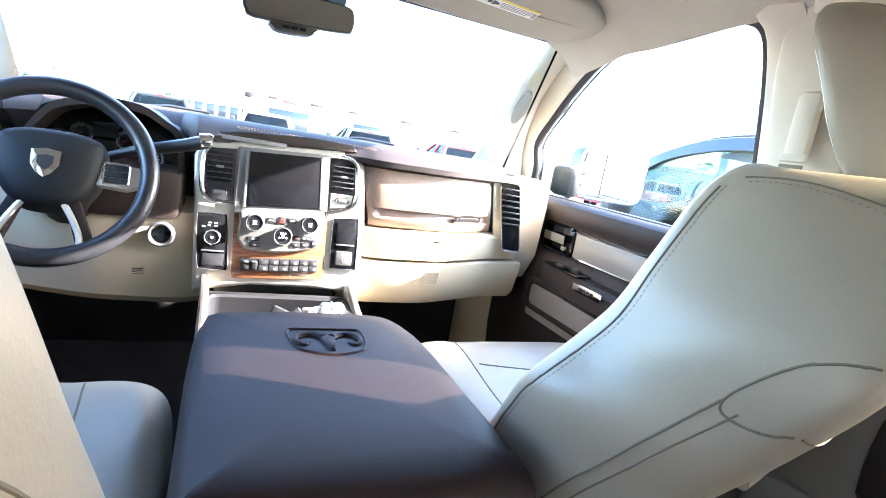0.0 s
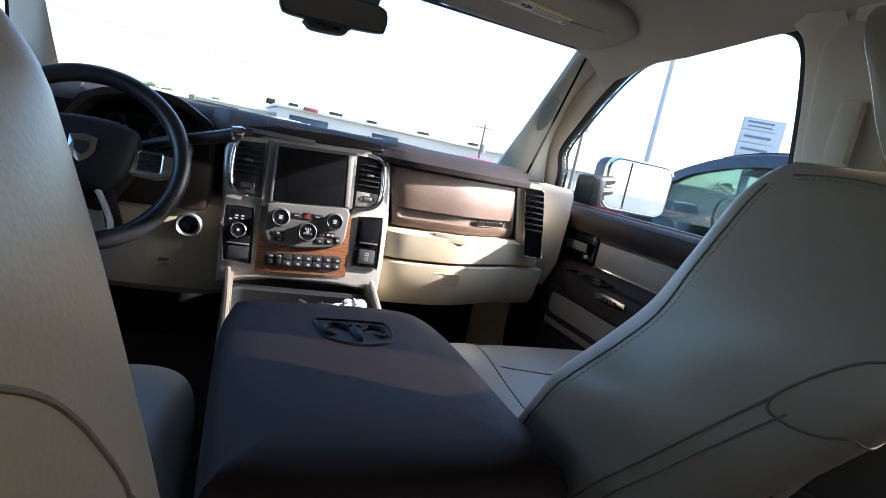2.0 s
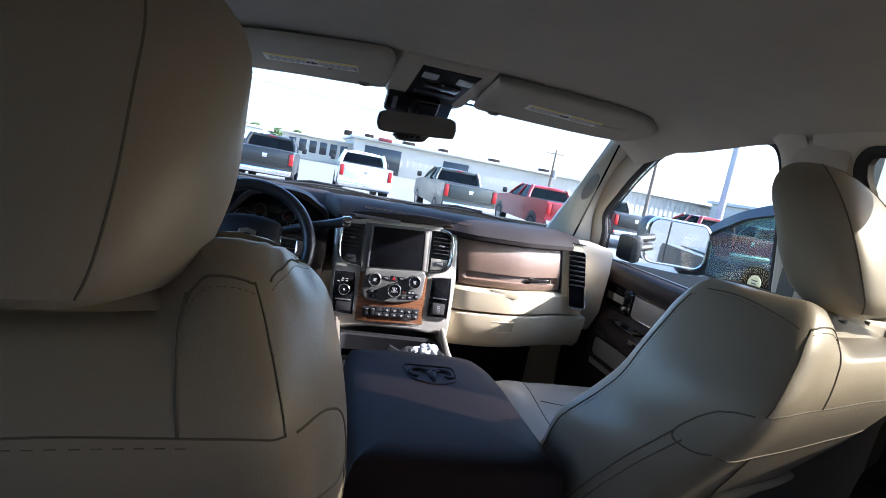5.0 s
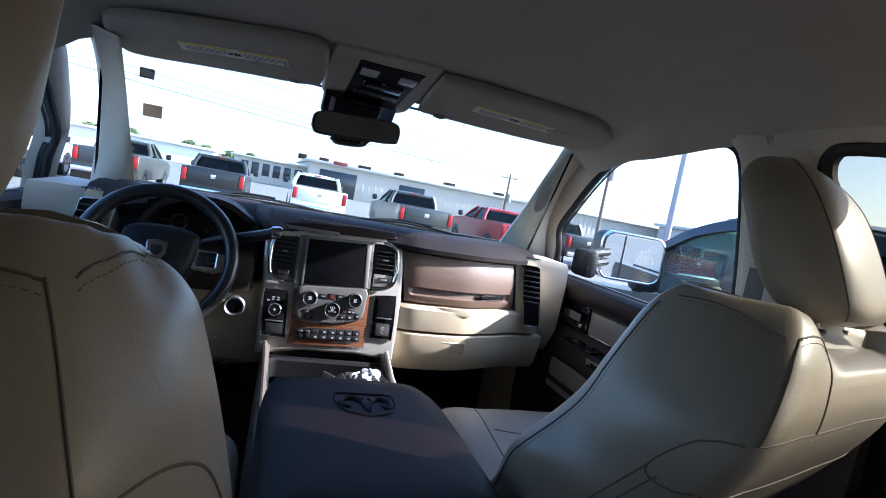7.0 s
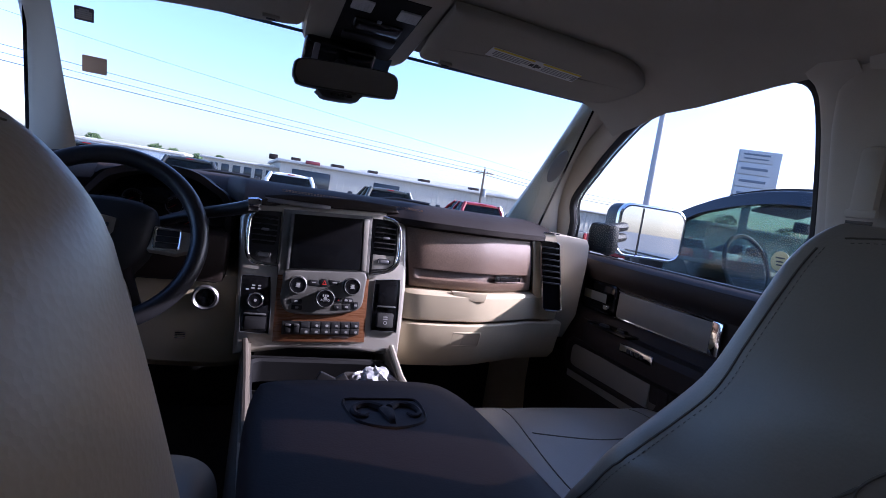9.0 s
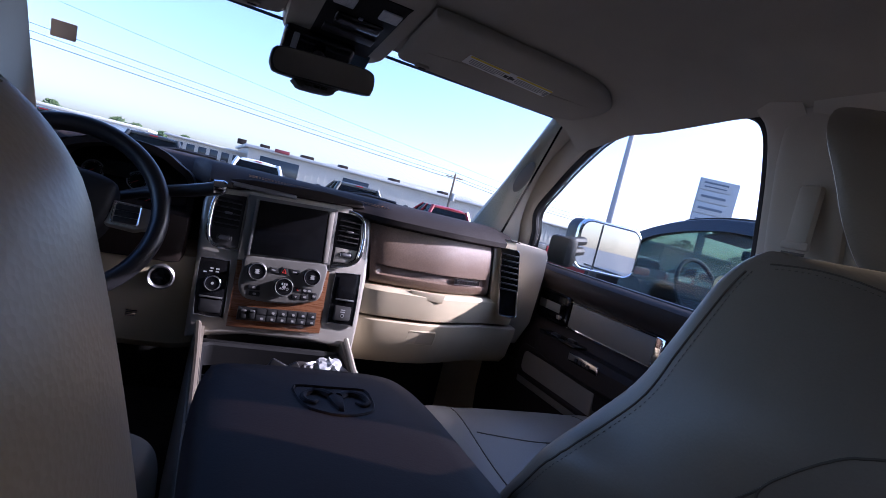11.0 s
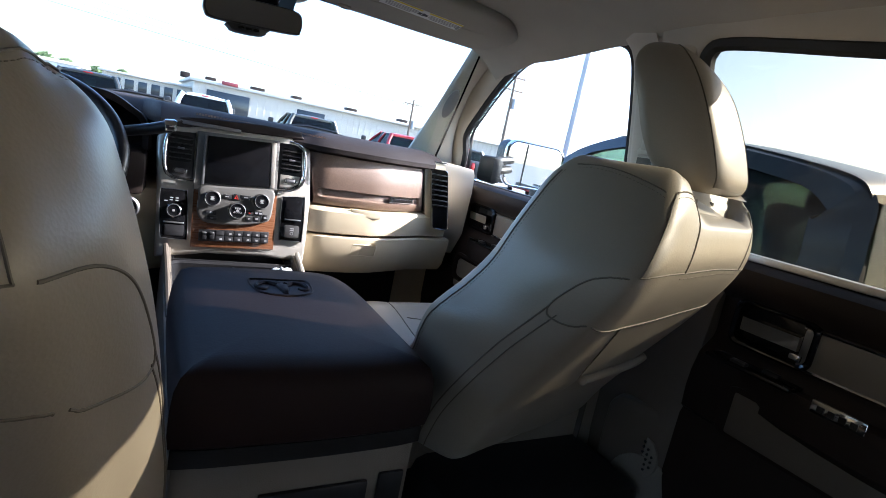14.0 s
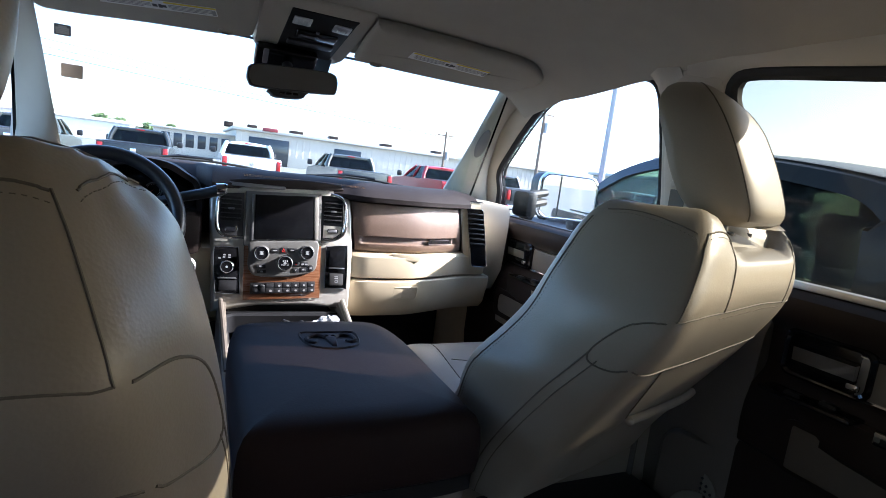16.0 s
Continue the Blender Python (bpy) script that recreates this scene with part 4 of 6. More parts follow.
def dashboard():
    d = empty("dashboard", "brown and cream truck dashboard with a dark padded top", "dashboard", (0, 1.5, 1.0))
    # dark top pad
    def back(o, by=0.16):
        return lambda x: o + by * min(max((x + 0.545) / 0.03, 0.0), 1.0) * min(max((-0.205 - x) / 0.03, 0.0), 1.0)
    part("top_pad", dash_run(-0.597, 0.597, [(back(0.0), 1.458), (back(-0.020), 1.462), (back(-0.022), 1.475), (back(0.004), 1.492), (back(0.05), 1.508), (back(0.12, 0.13), 1.512), (0.27, 1.505), (1.72, 1.475), (1.86, 1.46), (1.86, 1.40), (back(0.06), 1.42)], 90), M_TOPPAD, d, "dark padded top")
    for s in (-1, 1):
        part("pad_end", dash_run(s * 0.597, s * 0.650, [(0.028, 1.462), (0.020, 1.480), (0.05, 1.496), (0.12, 1.505), (0.27, 1.502), (1.72, 1.473), (1.86, 1.458), (1.86, 1.40), (0.06, 1.42)], 12), M_TOPPAD, d, "dark padded end")
        slant = lambda o: (lambda x: o - 0.55 * (abs(x) - 0.650))
        part("end_cover", dash_run(s * 0.650, s * 0.775, [(slant(0.110), 1.165), (slant(0.060), 1.25), (slant(0.050), 1.40), (slant(0.054), 1.462), (slant(0.07), 1.480), (0.27, 1.484), (1.72, 1.466), (1.72, 1.30), (0.20, 1.165)], 8), M_PILLAR, d, "cream end cover beside the door")
    # passenger upper bin
    x0, x1 = 0.184, 0.566
    def trough(o, deep=0.011):
        return lambda x: o + deep * min(max((x - 0.196) / 0.016, 0.0), 1.0) * min(max((0.552 - x) / 0.008, 0.0), 1.0)
    part("upper_glovebox", dash_run(x0, x1, [(0.012, 1.460), (0.006, 1.457), (-0.004, 1.43), (-0.008, 1.39), (-0.0068, 1.361), (trough(-0.0066), 1.359), (trough(-0.0064, 0.008), 1.340), (trough(-0.0062, 0.001), 1.336), (-0.005, 1.330), (0.0, 1.318), (0.008, 1.312), (0.06, 1.312), (0.06, 1.455)], 72, 0.2), M_BROWN, d, "brown grained upper glovebox lid with a long trough")
    part("lid_gap", dash_run(0.566, 0.579, [(0.012, 1.460), (0.004, 1.44), (0.0, 1.39), (0.004, 1.318), (0.012, 1.312), (0.06, 1.312), (0.06, 1.455)], 3, 0.2), M_DARK, d, "dark brown surround at the lid's end")
    # decorative stitching along the pad
    bm = bmesh.new()
    for k in range(46):
        x = -0.12 + 0.0072 * k
        for o, z in ((0.010, 1.4962), (0.018, 1.4990)):
            tube([(x, dash_front(x) + o, z), (x + 0.0045, dash_front(x + 0.0045) + o, z)], 0.0009, 4, bm)
    tagged(part("pad_stitching", bm, M_COPPER, d, "copper coloured double stitching"), kind="stuff")
    # chrome name plate on the lid
    pl = part("name_plate", dash_run(0.433, 0.530, [(-0.006, 1.359), (-0.0095, 1.358), (-0.0095, 1.342), (-0.006, 1.340), (0.004, 1.348)], 6), M_CHROME, d, "chrome name plate")
    for k in range(8):
        x = 0.444 + 0.0105 * k
        part("letter_bar", box((0.007, 0.002, 0.007), (x, dash_front(x) - 0.0102, 1.350)), M_DARK, pl, smooth=False)
    # cream middle and lower panels
    part("lower_dash", dash_run(0.16, 0.690, [(0.02, 1.310), (-0.008, 1.307), (-0.016, 1.298), (-0.016, 1.262), (-0.011, 1.236), (0.0, 1.231), (0.03, 1.229), (0.10, 1.30)], 26), M_CREAM, d, "cream plastic shelf")
    part("lower_glovebox", dash_run(0.17, 0.72, [(0.02, 1.2275), (-0.006, 1.2265), (-0.011, 1.222), (-0.010, 1.20), (0.008, 1.13), (0.032, 1.105), (0.12, 1.095), (0.25, 1.11), (0.25, 1.23)], 24), M_CREAM, d, "cream plastic lower glovebox")
    part("lower_dash", dash_run(-0.80, -0.16, [(0.02, 1.310), (0.0, 1.30), (-0.004, 1.25), (0.0, 1.18), (0.02, 1.10), (0.06, 1.075), (0.25, 1.10), (0.25, 1.30)], 26), M_CREAM, d, "cream plastic knee panel")
    # latch lip and handle recess
    part("latch_lip", slab([(-0.055, 0.012), (-0.042, -0.011), (0.040, -0.011), (0.048, 0.012)], 0.006, face_back(0.360, dash_front(0.36) - 0.0165, 1.300, 0, 1), 0.002), M_CREAM, d)
    x = 0.368
    part("glovebox_handle", rimmed(rrect(0.085, 0.042, 0.006), rrect(0.075, 0.032, 0.005), 0.012, face_back(x, dash_front(x) - 0.008, 1.187, -14, 4), 0.002), M_CREAM, d)
    # same cream plastic, darkened to put the recess's shade into its colour
    part("handle_recess", slab(rrect(0.078, 0.034, 0.005), 0.004, face_back(x, dash_front(x) - 0.007, 1.187, -14, 4)), M_CREAM_SHADE, d)
    # end pod with a tall vent
    for s in (1, -1):
        turn = lambda o: (lambda x: o - 0.36 * max(0.0, abs(x) - 0.580))
        pod = part("end_pod", dash_run(s * 0.580, s * 0.655, [(turn(0.03), 1.486), (turn(0.012), 1.482), (turn(0.003), 1.468), (turn(-0.002), 1.40), (turn(-0.010), 1.306), (turn(-0.004), 1.262), (turn(0.03), 1.25), (0.12, 1.30), (0.08, 1.455)], 12, 0.2 * s), M_CREAM, d, "cream end pod")
        vx = s * 0.630
        fm = face_back(vx, dash_front(vx) - 0.040, 1.366, 2, -9 * s) @ Matrix(((1, -0.20 * s, 0, 0), (0, 1, 0, 0), (0, 0, 1, 0), (0, 0, 0, 1)))
        v = part("vent_frame", rimmed(rrect(0.060, 0.196, 0.010), rrect(0.054, 0.190, 0.008), 0.016, fm, 0.002), M_CHROME, d, "silver-edged tall air vent")
        part("vent_back", slab(rrect(0.056, 0.192, 0.009), 0.004, fm @ Matrix.Translation((0, 0, -0.006))), M_GLOSS, v)
        for k in range(5):
            x = s * (0.604 + 0.010 * k)
            part("defrost_slot", box((0.005, 0.024, 0.003), (x, dash_front(x) + 0.014 - 0.36 * (abs(x) - 0.58), 1.4855)), M_BLACK, pod, smooth=False)
        for k in range(7):
            part("slat", xf(box((0.052, 0.004, 0.012), (0, 0.080 - 0.0165 * k, -0.002), 0.001), fm), M_BLACK, v)
    return d


def gauge(parent, x, y, z, r, yaw=0.0):
    fm = face_back(x, y, z, 12, yaw)
    g = part("gauge", slab(circle(r, 32), 0.006, fm), M_GLOSS, parent, "round black gauge with white ticks")
    part("bezel", rimmed(circle(r * 1.06, 32), circle(r * 0.93, 32), 0.008, fm @ Matrix.Translation((0, 0, 0.004)), 0.002), M_DULL, g)
    bm = bmesh.new()
    for k in range(19):
        a = radians(225 - 270 * k / 18)
        box((r * (0.16 if k % 3 == 0 else 0.09), r * 0.035, 0.0005), (0, 0, 0), rot=None, bm=bm)
        vs = bm.verts[-8:]
        bmesh.ops.transform(bm, matrix=Matrix.Rotation(a, 4, "Z") @ Matrix.Translation((r * 0.78, 0, 0.0006)), verts=vs)
    part("ticks", xf(bm, fm), M_WHITE, g, smooth=False)
    nd = box((r * 0.8, r * 0.05, 0.0008), (r * 0.3, 0, 0.0015))
    xf(nd, Matrix.Rotation(radians(215), 4, "Z"))
    part("needle", xf(nd, fm), M_RED, g, "red needle")
    return g


def cluster():
    c = empty("instrument_cluster", "hooded instrument cluster with four round gauges", "instrument cluster", (-0.40, 1.35, 1.42))
    # hood: a broad shell with a flat crown and sloping shoulders
    out = spline([(-0.520, 1.385, 0), (-0.508, 1.425, 0), (-0.480, 1.470, 0), (-0.450, 1.497, 0), (-0.378, 1.517, 0), (-0.305, 1.513, 0), (-0.258, 1.489, 0), (-0.226, 1.462, 0), (-0.216, 1.39, 0)], 4)
    rings = []
    for t, grow in ((0.0, 0.985), (0.08, 1.0), (1.0, 1.04)):
        y = lerp(1.275, 1.56, t)
        o = [(-0.372 + (v.x + 0.372) * grow, y, 1.40 + (v.y - 1.40) * grow - 0.018 * t) for v in out]
        i = [(-0.372 + (v.x + 0.372) * 0.91, y + (0.004 if t else 0.0), 1.40 + (v.y - 1.40) * 0.86 - 0.018 * t) for v in reversed(out)]
        rings.append(o + i)
    part("hood", loft(rings), M_DARK, c, "dark brown padded hood")
    part("face", slab(rrect(0.275, 0.18, 0.04), 0.01, face_back(-0.372, 1.36, 1.402, 12)), M_GLOSS, c, "glossy black face")
    part("lower_surround", box((0.30, 0.14, 0.11), (-0.367, 1.31, 1.335), 0.02), M_DARK, c)
    gauge(c, -0.462, 1.352, 1.397, 0.037)
    gauge(c, -0.305, 1.352, 1.397, 0.037)
    gauge(c, -0.422, 1.350, 1.434, 0.020)
    gauge(c, -0.338, 1.350, 1.430, 0.020)
    part("info_display", slab(rrect(0.05, 0.03, 0.004), 0.003, face_back(-0.379, 1.346, 1.446, 12)), M_SCREEN, c)
    return c


def steering_wheel():
    w = empty("steering_wheel", "black leather steering wheel with silver spokes", "steering wheel", (-0.405, 1.15, 1.36))
    fm = face_back(-0.426, 1.130, 1.377, 24)
    R = 0.158
    rim = [(R * math.cos(2 * math.pi * k / 64), R * math.sin(2 * math.pi * k / 64), 0) for k in range(64)]
    part("rim", xf(tube(rim, 0.0165, 12, closed=True), fm), M_LEATHERBLACK, w, "black leather rim")
    # hub pad
    hub = [(-0.082, 0.045), (-0.07, 0.066), (-0.03, 0.076), (0.03, 0.076), (0.07, 0.066), (0.082, 0.045), (0.078, -0.01), (0.055, -0.05), (0.03, -0.066), (-0.03, -0.066), (-0.055, -0.05), (-0.078, -0.01)]
    hub = dense(hub, 3)
    rings = []
    for sc, z in ((1.0, -0.05), (1.0, -0.012), (0.95, 0.004), (0.8, 0.014), (0.4, 0.02), (0.05, 0.022)):
        rings.append([(x * sc, y * sc, z) for x, y in hub])
    part("hub", xf(loft(rings), fm), M_PANEL, w, "dark horn pad")
    # shield badge
    sh = [(-0.022, 0.022), (0, 0.026), (0.022, 0.022), (0.021, -0.004), (0.012, -0.019), (0, -0.027), (-0.012, -0.019), (-0.021, -0.004)]
    b = part("badge", slab(sh, 0.004, fm @ Matrix.Translation((0, 0.006, 0.024)), 0.0015), M_CHROME, w, "chrome shield badge")
    part("badge_mark", slab([(x * 0.55, y * 0.5) for x, y in sh], 0.002, fm @ Matrix.Translation((0, 0.006, 0.0255))), M_BLACK, b)
    # spokes
    for s in (-1, 1):
        arm = [(s * 0.070, 0.030), (s * 0.146, 0.022), (s * 0.148, -0.012), (s * 0.120, -0.022), (s * 0.072, -0.018)]
        sp = part("spoke", slab(arm if s > 0 else list(reversed(arm)), 0.02, fm @ Matrix.Translation((0, 0, 0.0)), 0.004), M_SILVER, w, "satin silver spoke")
        part("button_frame", rimmed(rrect(0.046, 0.042, 0.007), rrect(0.040, 0.036, 0.005), 0.005, fm @ Matrix.Translation((s * 0.104, 0.004, 0.006)), 0.001), M_CHROME, sp)
        for k in range(3):
            part("button", slab(rrect(0.038, 0.0105, 0.002), 0.004, fm @ Matrix.Translation((s * 0.104, 0.016 - 0.012 * k, 0.005)), 0.001), M_BLACK, sp)
        low = [(s * 0.030, -0.058), (s * 0.050, -0.045), (s * 0.080, -0.122), (s * 0.058, -0.143)]
        sp = part("spoke", slab(low if s > 0 else list(reversed(low)), 0.016, fm @ Matrix.Translation((0, 0, -0.002)), 0.004), M_DARK, w, "dark lower spoke")
        part("spoke_trim", xf(tube(spline([(s * 0.028, -0.056, 0.0), (s * 0.045, -0.085, 0.0), (s * 0.059, -0.118, 0.0), (s * 0.060, -0.144, 0.0)], 4), 0.0055, 8), fm), M_SILVER, sp, "satin silver trim")
    part("column", tube([fm @ Vector((0, 0, -0.03)), fm @ Vector((0, -0.005, -0.13)), fm @ Vector((0, -0.01, -0.24))], 0.05, 16), M_DARK, w, "dark steering column shroud")
    # column shifter
    s0 = fm @ Vector((0.05, 0.05, -0.08))
    tip = Vector((-0.176, 1.172, 1.464))
    p = [s0, s0.lerp(tip, 0.35) + Vector((0, 0, 0.006)), s0.lerp(tip, 0.8), tip]
    part("shift_lever", tube(spline(p, 4), 0.012, 10, radii=[0.009 + 0.006 * (i / 12) for i in range(13)]), M_LEATHERBLACK, w, "black column gear lever")
    part("lever_cap", tube([tip - Vector((0.014, 0.0, 0.001)), tip + Vector((0.004, 0, 0.001)), tip + Vector((0.010, 0, 0.001))], 0.016, 12, radii=[0.0145, 0.0155, 0.012]), M_CHROME, w, "chrome lever tip")
    st0 = fm @ Vector((-0.05, 0.03, -0.08))
    part("turn_stalk", tube([st0, st0 + Vector((-0.10, -0.01, 0.035))], 0.008, 8), M_BLACK, w)
    return w


def knob(parent, m, r, h, label=""):
    rings = []
    for sc, z in ((1.0, 0), (1.0, h * 0.75), (0.93, h), (0.78, h), (0.74, h * 0.93), (0.02, h * 0.95)):
        rings.append([(r * sc * math.cos(a), r * sc * math.sin(a), z) for a in (2 * math.pi * k / 28 for k in range(28))])
    kb = part("knob", xf(loft(rings), m), M_GLOSS, parent, label or "black rotary knob with a chrome ring")
    part("chrome_ring", rimmed(circle(r * 1.0, 28), circle(r * 0.90, 28), 0.003, m @ Matrix.Translation((0, 0, h + 0.0006)), 0.001), M_RING, kb)
    part("knob_mark", slab(circle(r * 0.20, 12), 0.001, m @ Matrix.Translation((0, 0, h * 0.97 + 0.0006))), M_GREYPRINT, kb)
    return kb


def text_mesh(words, size, m):
    """Raised lettering, centred on the local origin of m."""
    cu = bpy.data.curves.new("lettering", "FONT")
    cu.body, cu.size, cu.extrude = words, size, 0.0003
    cu.align_x, cu.align_y = "CENTER", "CENTER"
    ob = new("lettering", cu)
    me = bpy.data.meshes.new_from_object(ob)
    bpy.data.objects.remove(ob)
    bm = bmesh.new()
    bm.from_mesh(me)
    bpy.data.meshes.remove(me)
    return xf(bm, m)


def center_stack():
    c = empty("center_stack", "silver centre stack with touchscreen, knobs and wood trim", "center console", (0, 1.3, 1.3))
    base = face_back(-0.008, 1.250, 1.325, 10)      # local x right, y up along the stack
    P = lambda x, y, z=0.0: base @ Matrix.Translation((x, y, z))
    # main carrier: a broad silver plate that narrows downwards
    outl = [(-0.177, -0.190), (-0.06, -0.172), (0.08, -0.172), (0.191, -0.180), (0.194, -0.108), (0.195, -0.013), (0.190, 0.080), (0.183, 0.128), (0.166, 0.152), (0.120, 0.160), (-0.120, 0.146), (-0.178, 0.136), (-0.194, 0.105), (-0.190, 0.04), (-0.185, -0.02)]
    part("carrier", slab(outl, 0.09, P(0, 0, 0.0), 0.010, 3), M_SILVER, c, "satin silver carrier panel")
    cap = [(-0.165, 0.142), (0.160, 0.160), (0.150, 0.178), (0.05, 0.180), (-0.10, 0.170), (-0.160, 0.160)]
    part("top_cap", slab(list(reversed(cap)), 0.10, P(0, 0, 0.004), 0.006, 3), M_DARK, c, "dark padded cap")
    part("cap_strip", xf(box((0.16, 0.010, 0.006), (-0.085, 0.150, 0.006), 0.003), base), M_DULL, c, "slim grey strip under the cap")
    # screen module with slim posts, the sunlit right one put in a lighter silver
    mod = [(-0.106, -0.012), (0.098, 0.0), (0.097, 0.085), (0.094, 0.144), (-0.106, 0.134)]
    part("screen_bezel", slab(mod, 0.012, P(0, 0, 0.011), 0.004), M_STACK, c, "graphite screen surround")
    part("screen", slab([(-0.080, 0.006), (0.076, 0.016), (0.070, 0.134), (-0.082, 0.126)], 0.006, P(0, 0, 0.0145), 0.0015), M_SCREEN, c, "black switched-off touchscreen")
    part("screen_post", slab([(-0.089, 0.002), (-0.0825, 0.0025), (-0.0845, 0.126), (-0.090, 0.126)], 0.006, P(0, 0, 0.0155), 0.002), M_RING, c)
    part("screen_post", slab([(0.079, 0.014), (0.090, 0.015), (0.086, 0.136), (0.0735, 0.135)], 0.006, P(0, 0, 0.0155), 0.002), M_SILVER, c)
    # side vents in chrome brackets
    vents = {-1: ([(-0.170, 0.030), (-0.158, 0.014), (-0.108, 0.012), (-0.110, 0.128), (-0.160, 0.124), (-0.172, 0.110)], -0.141, 0.052, 0.116, 0.030),
             1: ([(0.101, 0.014), (0.140, 0.020), (0.158, 0.034), (0.163, 0.060), (0.157, 0.128), (0.140, 0.142), (0.097, 0.140)], 0.129, 0.064, 0.128, 0.041)}
    for s, (o, vx, v0, v1, tw) in vents.items():
        v = part("air_vent", slab(o, 0.012, P(0, 0, 0.006), 0.002), M_BLACK, c, "black air vent")
        well = slab(rrect(0.050, v1 - v0, 0.006), 0.004, P(vx, (v0 + v1) / 2, 0.0072))
        part("vent_well", well, M_PANEL, v)
        if s > 0:
            part("vent_base", slab([(0.104, 0.020), (0.138, 0.024), (0.154, 0.036), (0.157, 0.056), (0.104, 0.056)], 0.004, P(0, 0, 0.0085), 0.002), M_SILVER, v, "satin silver vent base")
        for k in range(5):
            y = lerp(v0 + 0.008, v1 - 0.008, k / 4)
            part("slat", xf(box((0.050, 0.0022, 0.012), (vx, y, 0.010), 0.0008), base), M_BEZEL, v)
        part("vent_tab", xf(box((0.016, 0.005, 0.010), (vx, lerp(v0, v1, 0.5), 0.016), 0.002), base), M_DULL, v)
        part("thumb_wheel", slab(rrect(0.024, 0.010, 0.0045), 0.008, P(vx + 0.002, tw, 0.0125), 0.003), M_DULL, v)
        part("wheel_slot", rimmed(rrect(0.032, 0.013, 0.006), rrect(0.026, 0.011, 0.005), 0.004, P(vx + 0.002, tw, 0.0115), 0.001), M_BEZEL, v)
    left = [(-0.166, 0.122), (-0.174, 0.104), (-0.1755, 0.060), (-0.172, 0.030), (-0.160, 0.014), (-0.135, 0.009), (-0.106, 0.009)]
    right = [(0.118, 0.144), (0.144, 0.140), (0.160, 0.126), (0.166, 0.095), (0.166, 0.058), (0.160, 0.034), (0.140, 0.019), (0.098, 0.009)]
    for br in (left, right):
        part("chrome_bracket", xf(tube(spline([(x, y, 0.012) for x, y in br], 5), 0.0048, 10), base), M_CHROME, c, "chrome bracket round the vent")
    # wood behind the control panel
    wd = [(-0.100, -0.158), (0.104, -0.150), (0.101, -0.002), (-0.104, -0.012)]
    part("wood_trim", slab(wd, 0.008, P(0, 0, 0.006), 0.002), M_WOOD, c, "glossy brown wood trim")
    pan = dense([(-0.088, -0.002), (-0.03, 0.004), (0.04, 0.008), (0.090, 0.010), (0.092, -0.030), (0.088, -0.066), (0.070, -0.080), (0.014, -0.092), (-0.050, -0.094), (-0.080, -0.088), (-0.093, -0.062), (-0.092, -0.030)], 3)
    cp = part("control_panel", slab(pan, 0.010, P(0, 0, 0.015), 0.005, 3), M_STACK, c, "graphite climate control panel")
    for x, y, r in ((-0.061, -0.030, 0.0185), (0.059, -0.024, 0.0185), (0.001, -0.055, 0.0200)):
        part("knob_well", rimmed(circle(r * 1.18, 28), circle(r * 0.98, 28), 0.004, P(x, y, 0.0165), 0.0015), M_STACK, cp)
        kb = knob(cp, P(x, y, 0.015), r, 0.015)
        if y < -0.05:
            part("lettering", text_mesh("AUTO", 0.0075, P(x, y - 0.004, 0.0308)), M_GREYPRINT, kb, smooth=False)
            for d in (-0.005, 0.0, 0.005):
                part("print_bar", slab(rrect(0.003, 0.005, 0.001), 0.0006, P(x + d, y + 0.0065, 0.0308)), M_GREYPRINT, kb)
        else:
            for d in (-0.004, 0.0, 0.004):
                part("print_bar", slab(rrect(0.010, 0.0016, 0.0006), 0.0006, P(x, y + d, 0.0300)), M_GREYPRINT, kb)
    for x, y, sk in ((-0.026, -0.0215, 0.004), (0.020, -0.0185, -0.004)):
        o = [(-0.011 - sk * 0.4, -0.0055), (0.010 + sk * 0.5, -0.0055), (0.011 - sk * 0.6, 0.0055), (-0.010 + sk * 0.6, 0.0055)]
        b = part("button", slab(o, 0.004, P(x, y, 0.0175), 0.0012), M_BLACK, cp)
        part("print_bar", slab(rrect(0.010, 0.0022, 0.0008), 0.0006, P(x, y, 0.0181)), M_GREYPRINT, b)
    hz = part("hazard_button", slab([(-0.012, -0.0075), (0.012, -0.0075), (0.006, 0.0075), (-0.006, 0.0075)], 0.004, P(-0.003, -0.0195, 0.0175), 0.0015), M_BLACK, cp)
    part("hazard_mark", rimmed([(-0.0055, -0.005), (0.0055, -0.005), (0.0, 0.0055)], [(-0.003, -0.0035), (0.003, -0.0035), (0.0, 0.0028)], 0.001, P(-0.003, -0.0200, 0.0185), 0.0002), M_RED, hz, "red hazard triangle")
    # climate keys left and right of the middle knob
    for x, y, w, h, two in ((-0.060, -0.066, 0.026, 0.0105, 1), (-0.057, -0.0795, 0.024, 0.0105, 1), (0.032, -0.057, 0.018, 0.0115, 0), (0.032, -0.073, 0.018, 0.0115, 0), (0.055, -0.056, 0.022, 0.0115, 2), (0.052, -0.071, 0.018, 0.0115, 1), (0.073, -0.066, 0.012, 0.016, 1)):
        b = part("button", slab(rrect(w, h, 0.003), 0.004, P(x, y, 0.0172), 0.001), M_BLACK, cp)
        if two:
            for k in range(two):
                part("print_bar", slab(rrect(0.007, 0.0045, 0.0015), 0.0006, P(x + (k - (two - 1) / 2) * 0.010, y, 0.0178)), M_GREYPRINT if x > 0 else M_GREYPRINT, b)
        else:
            part("arrow_mark", slab([(-0.003, -0.0015), (0.003, -0.0015), (0.0, 0.0025)] if y > -0.06 else [(-0.003, 0.0015), (0.0, -0.0025), (0.003, 0.0015)], 0.0006, P(x, y, 0.0178)), M_RED if y > -0.06 else M_GREYPRINT, b)
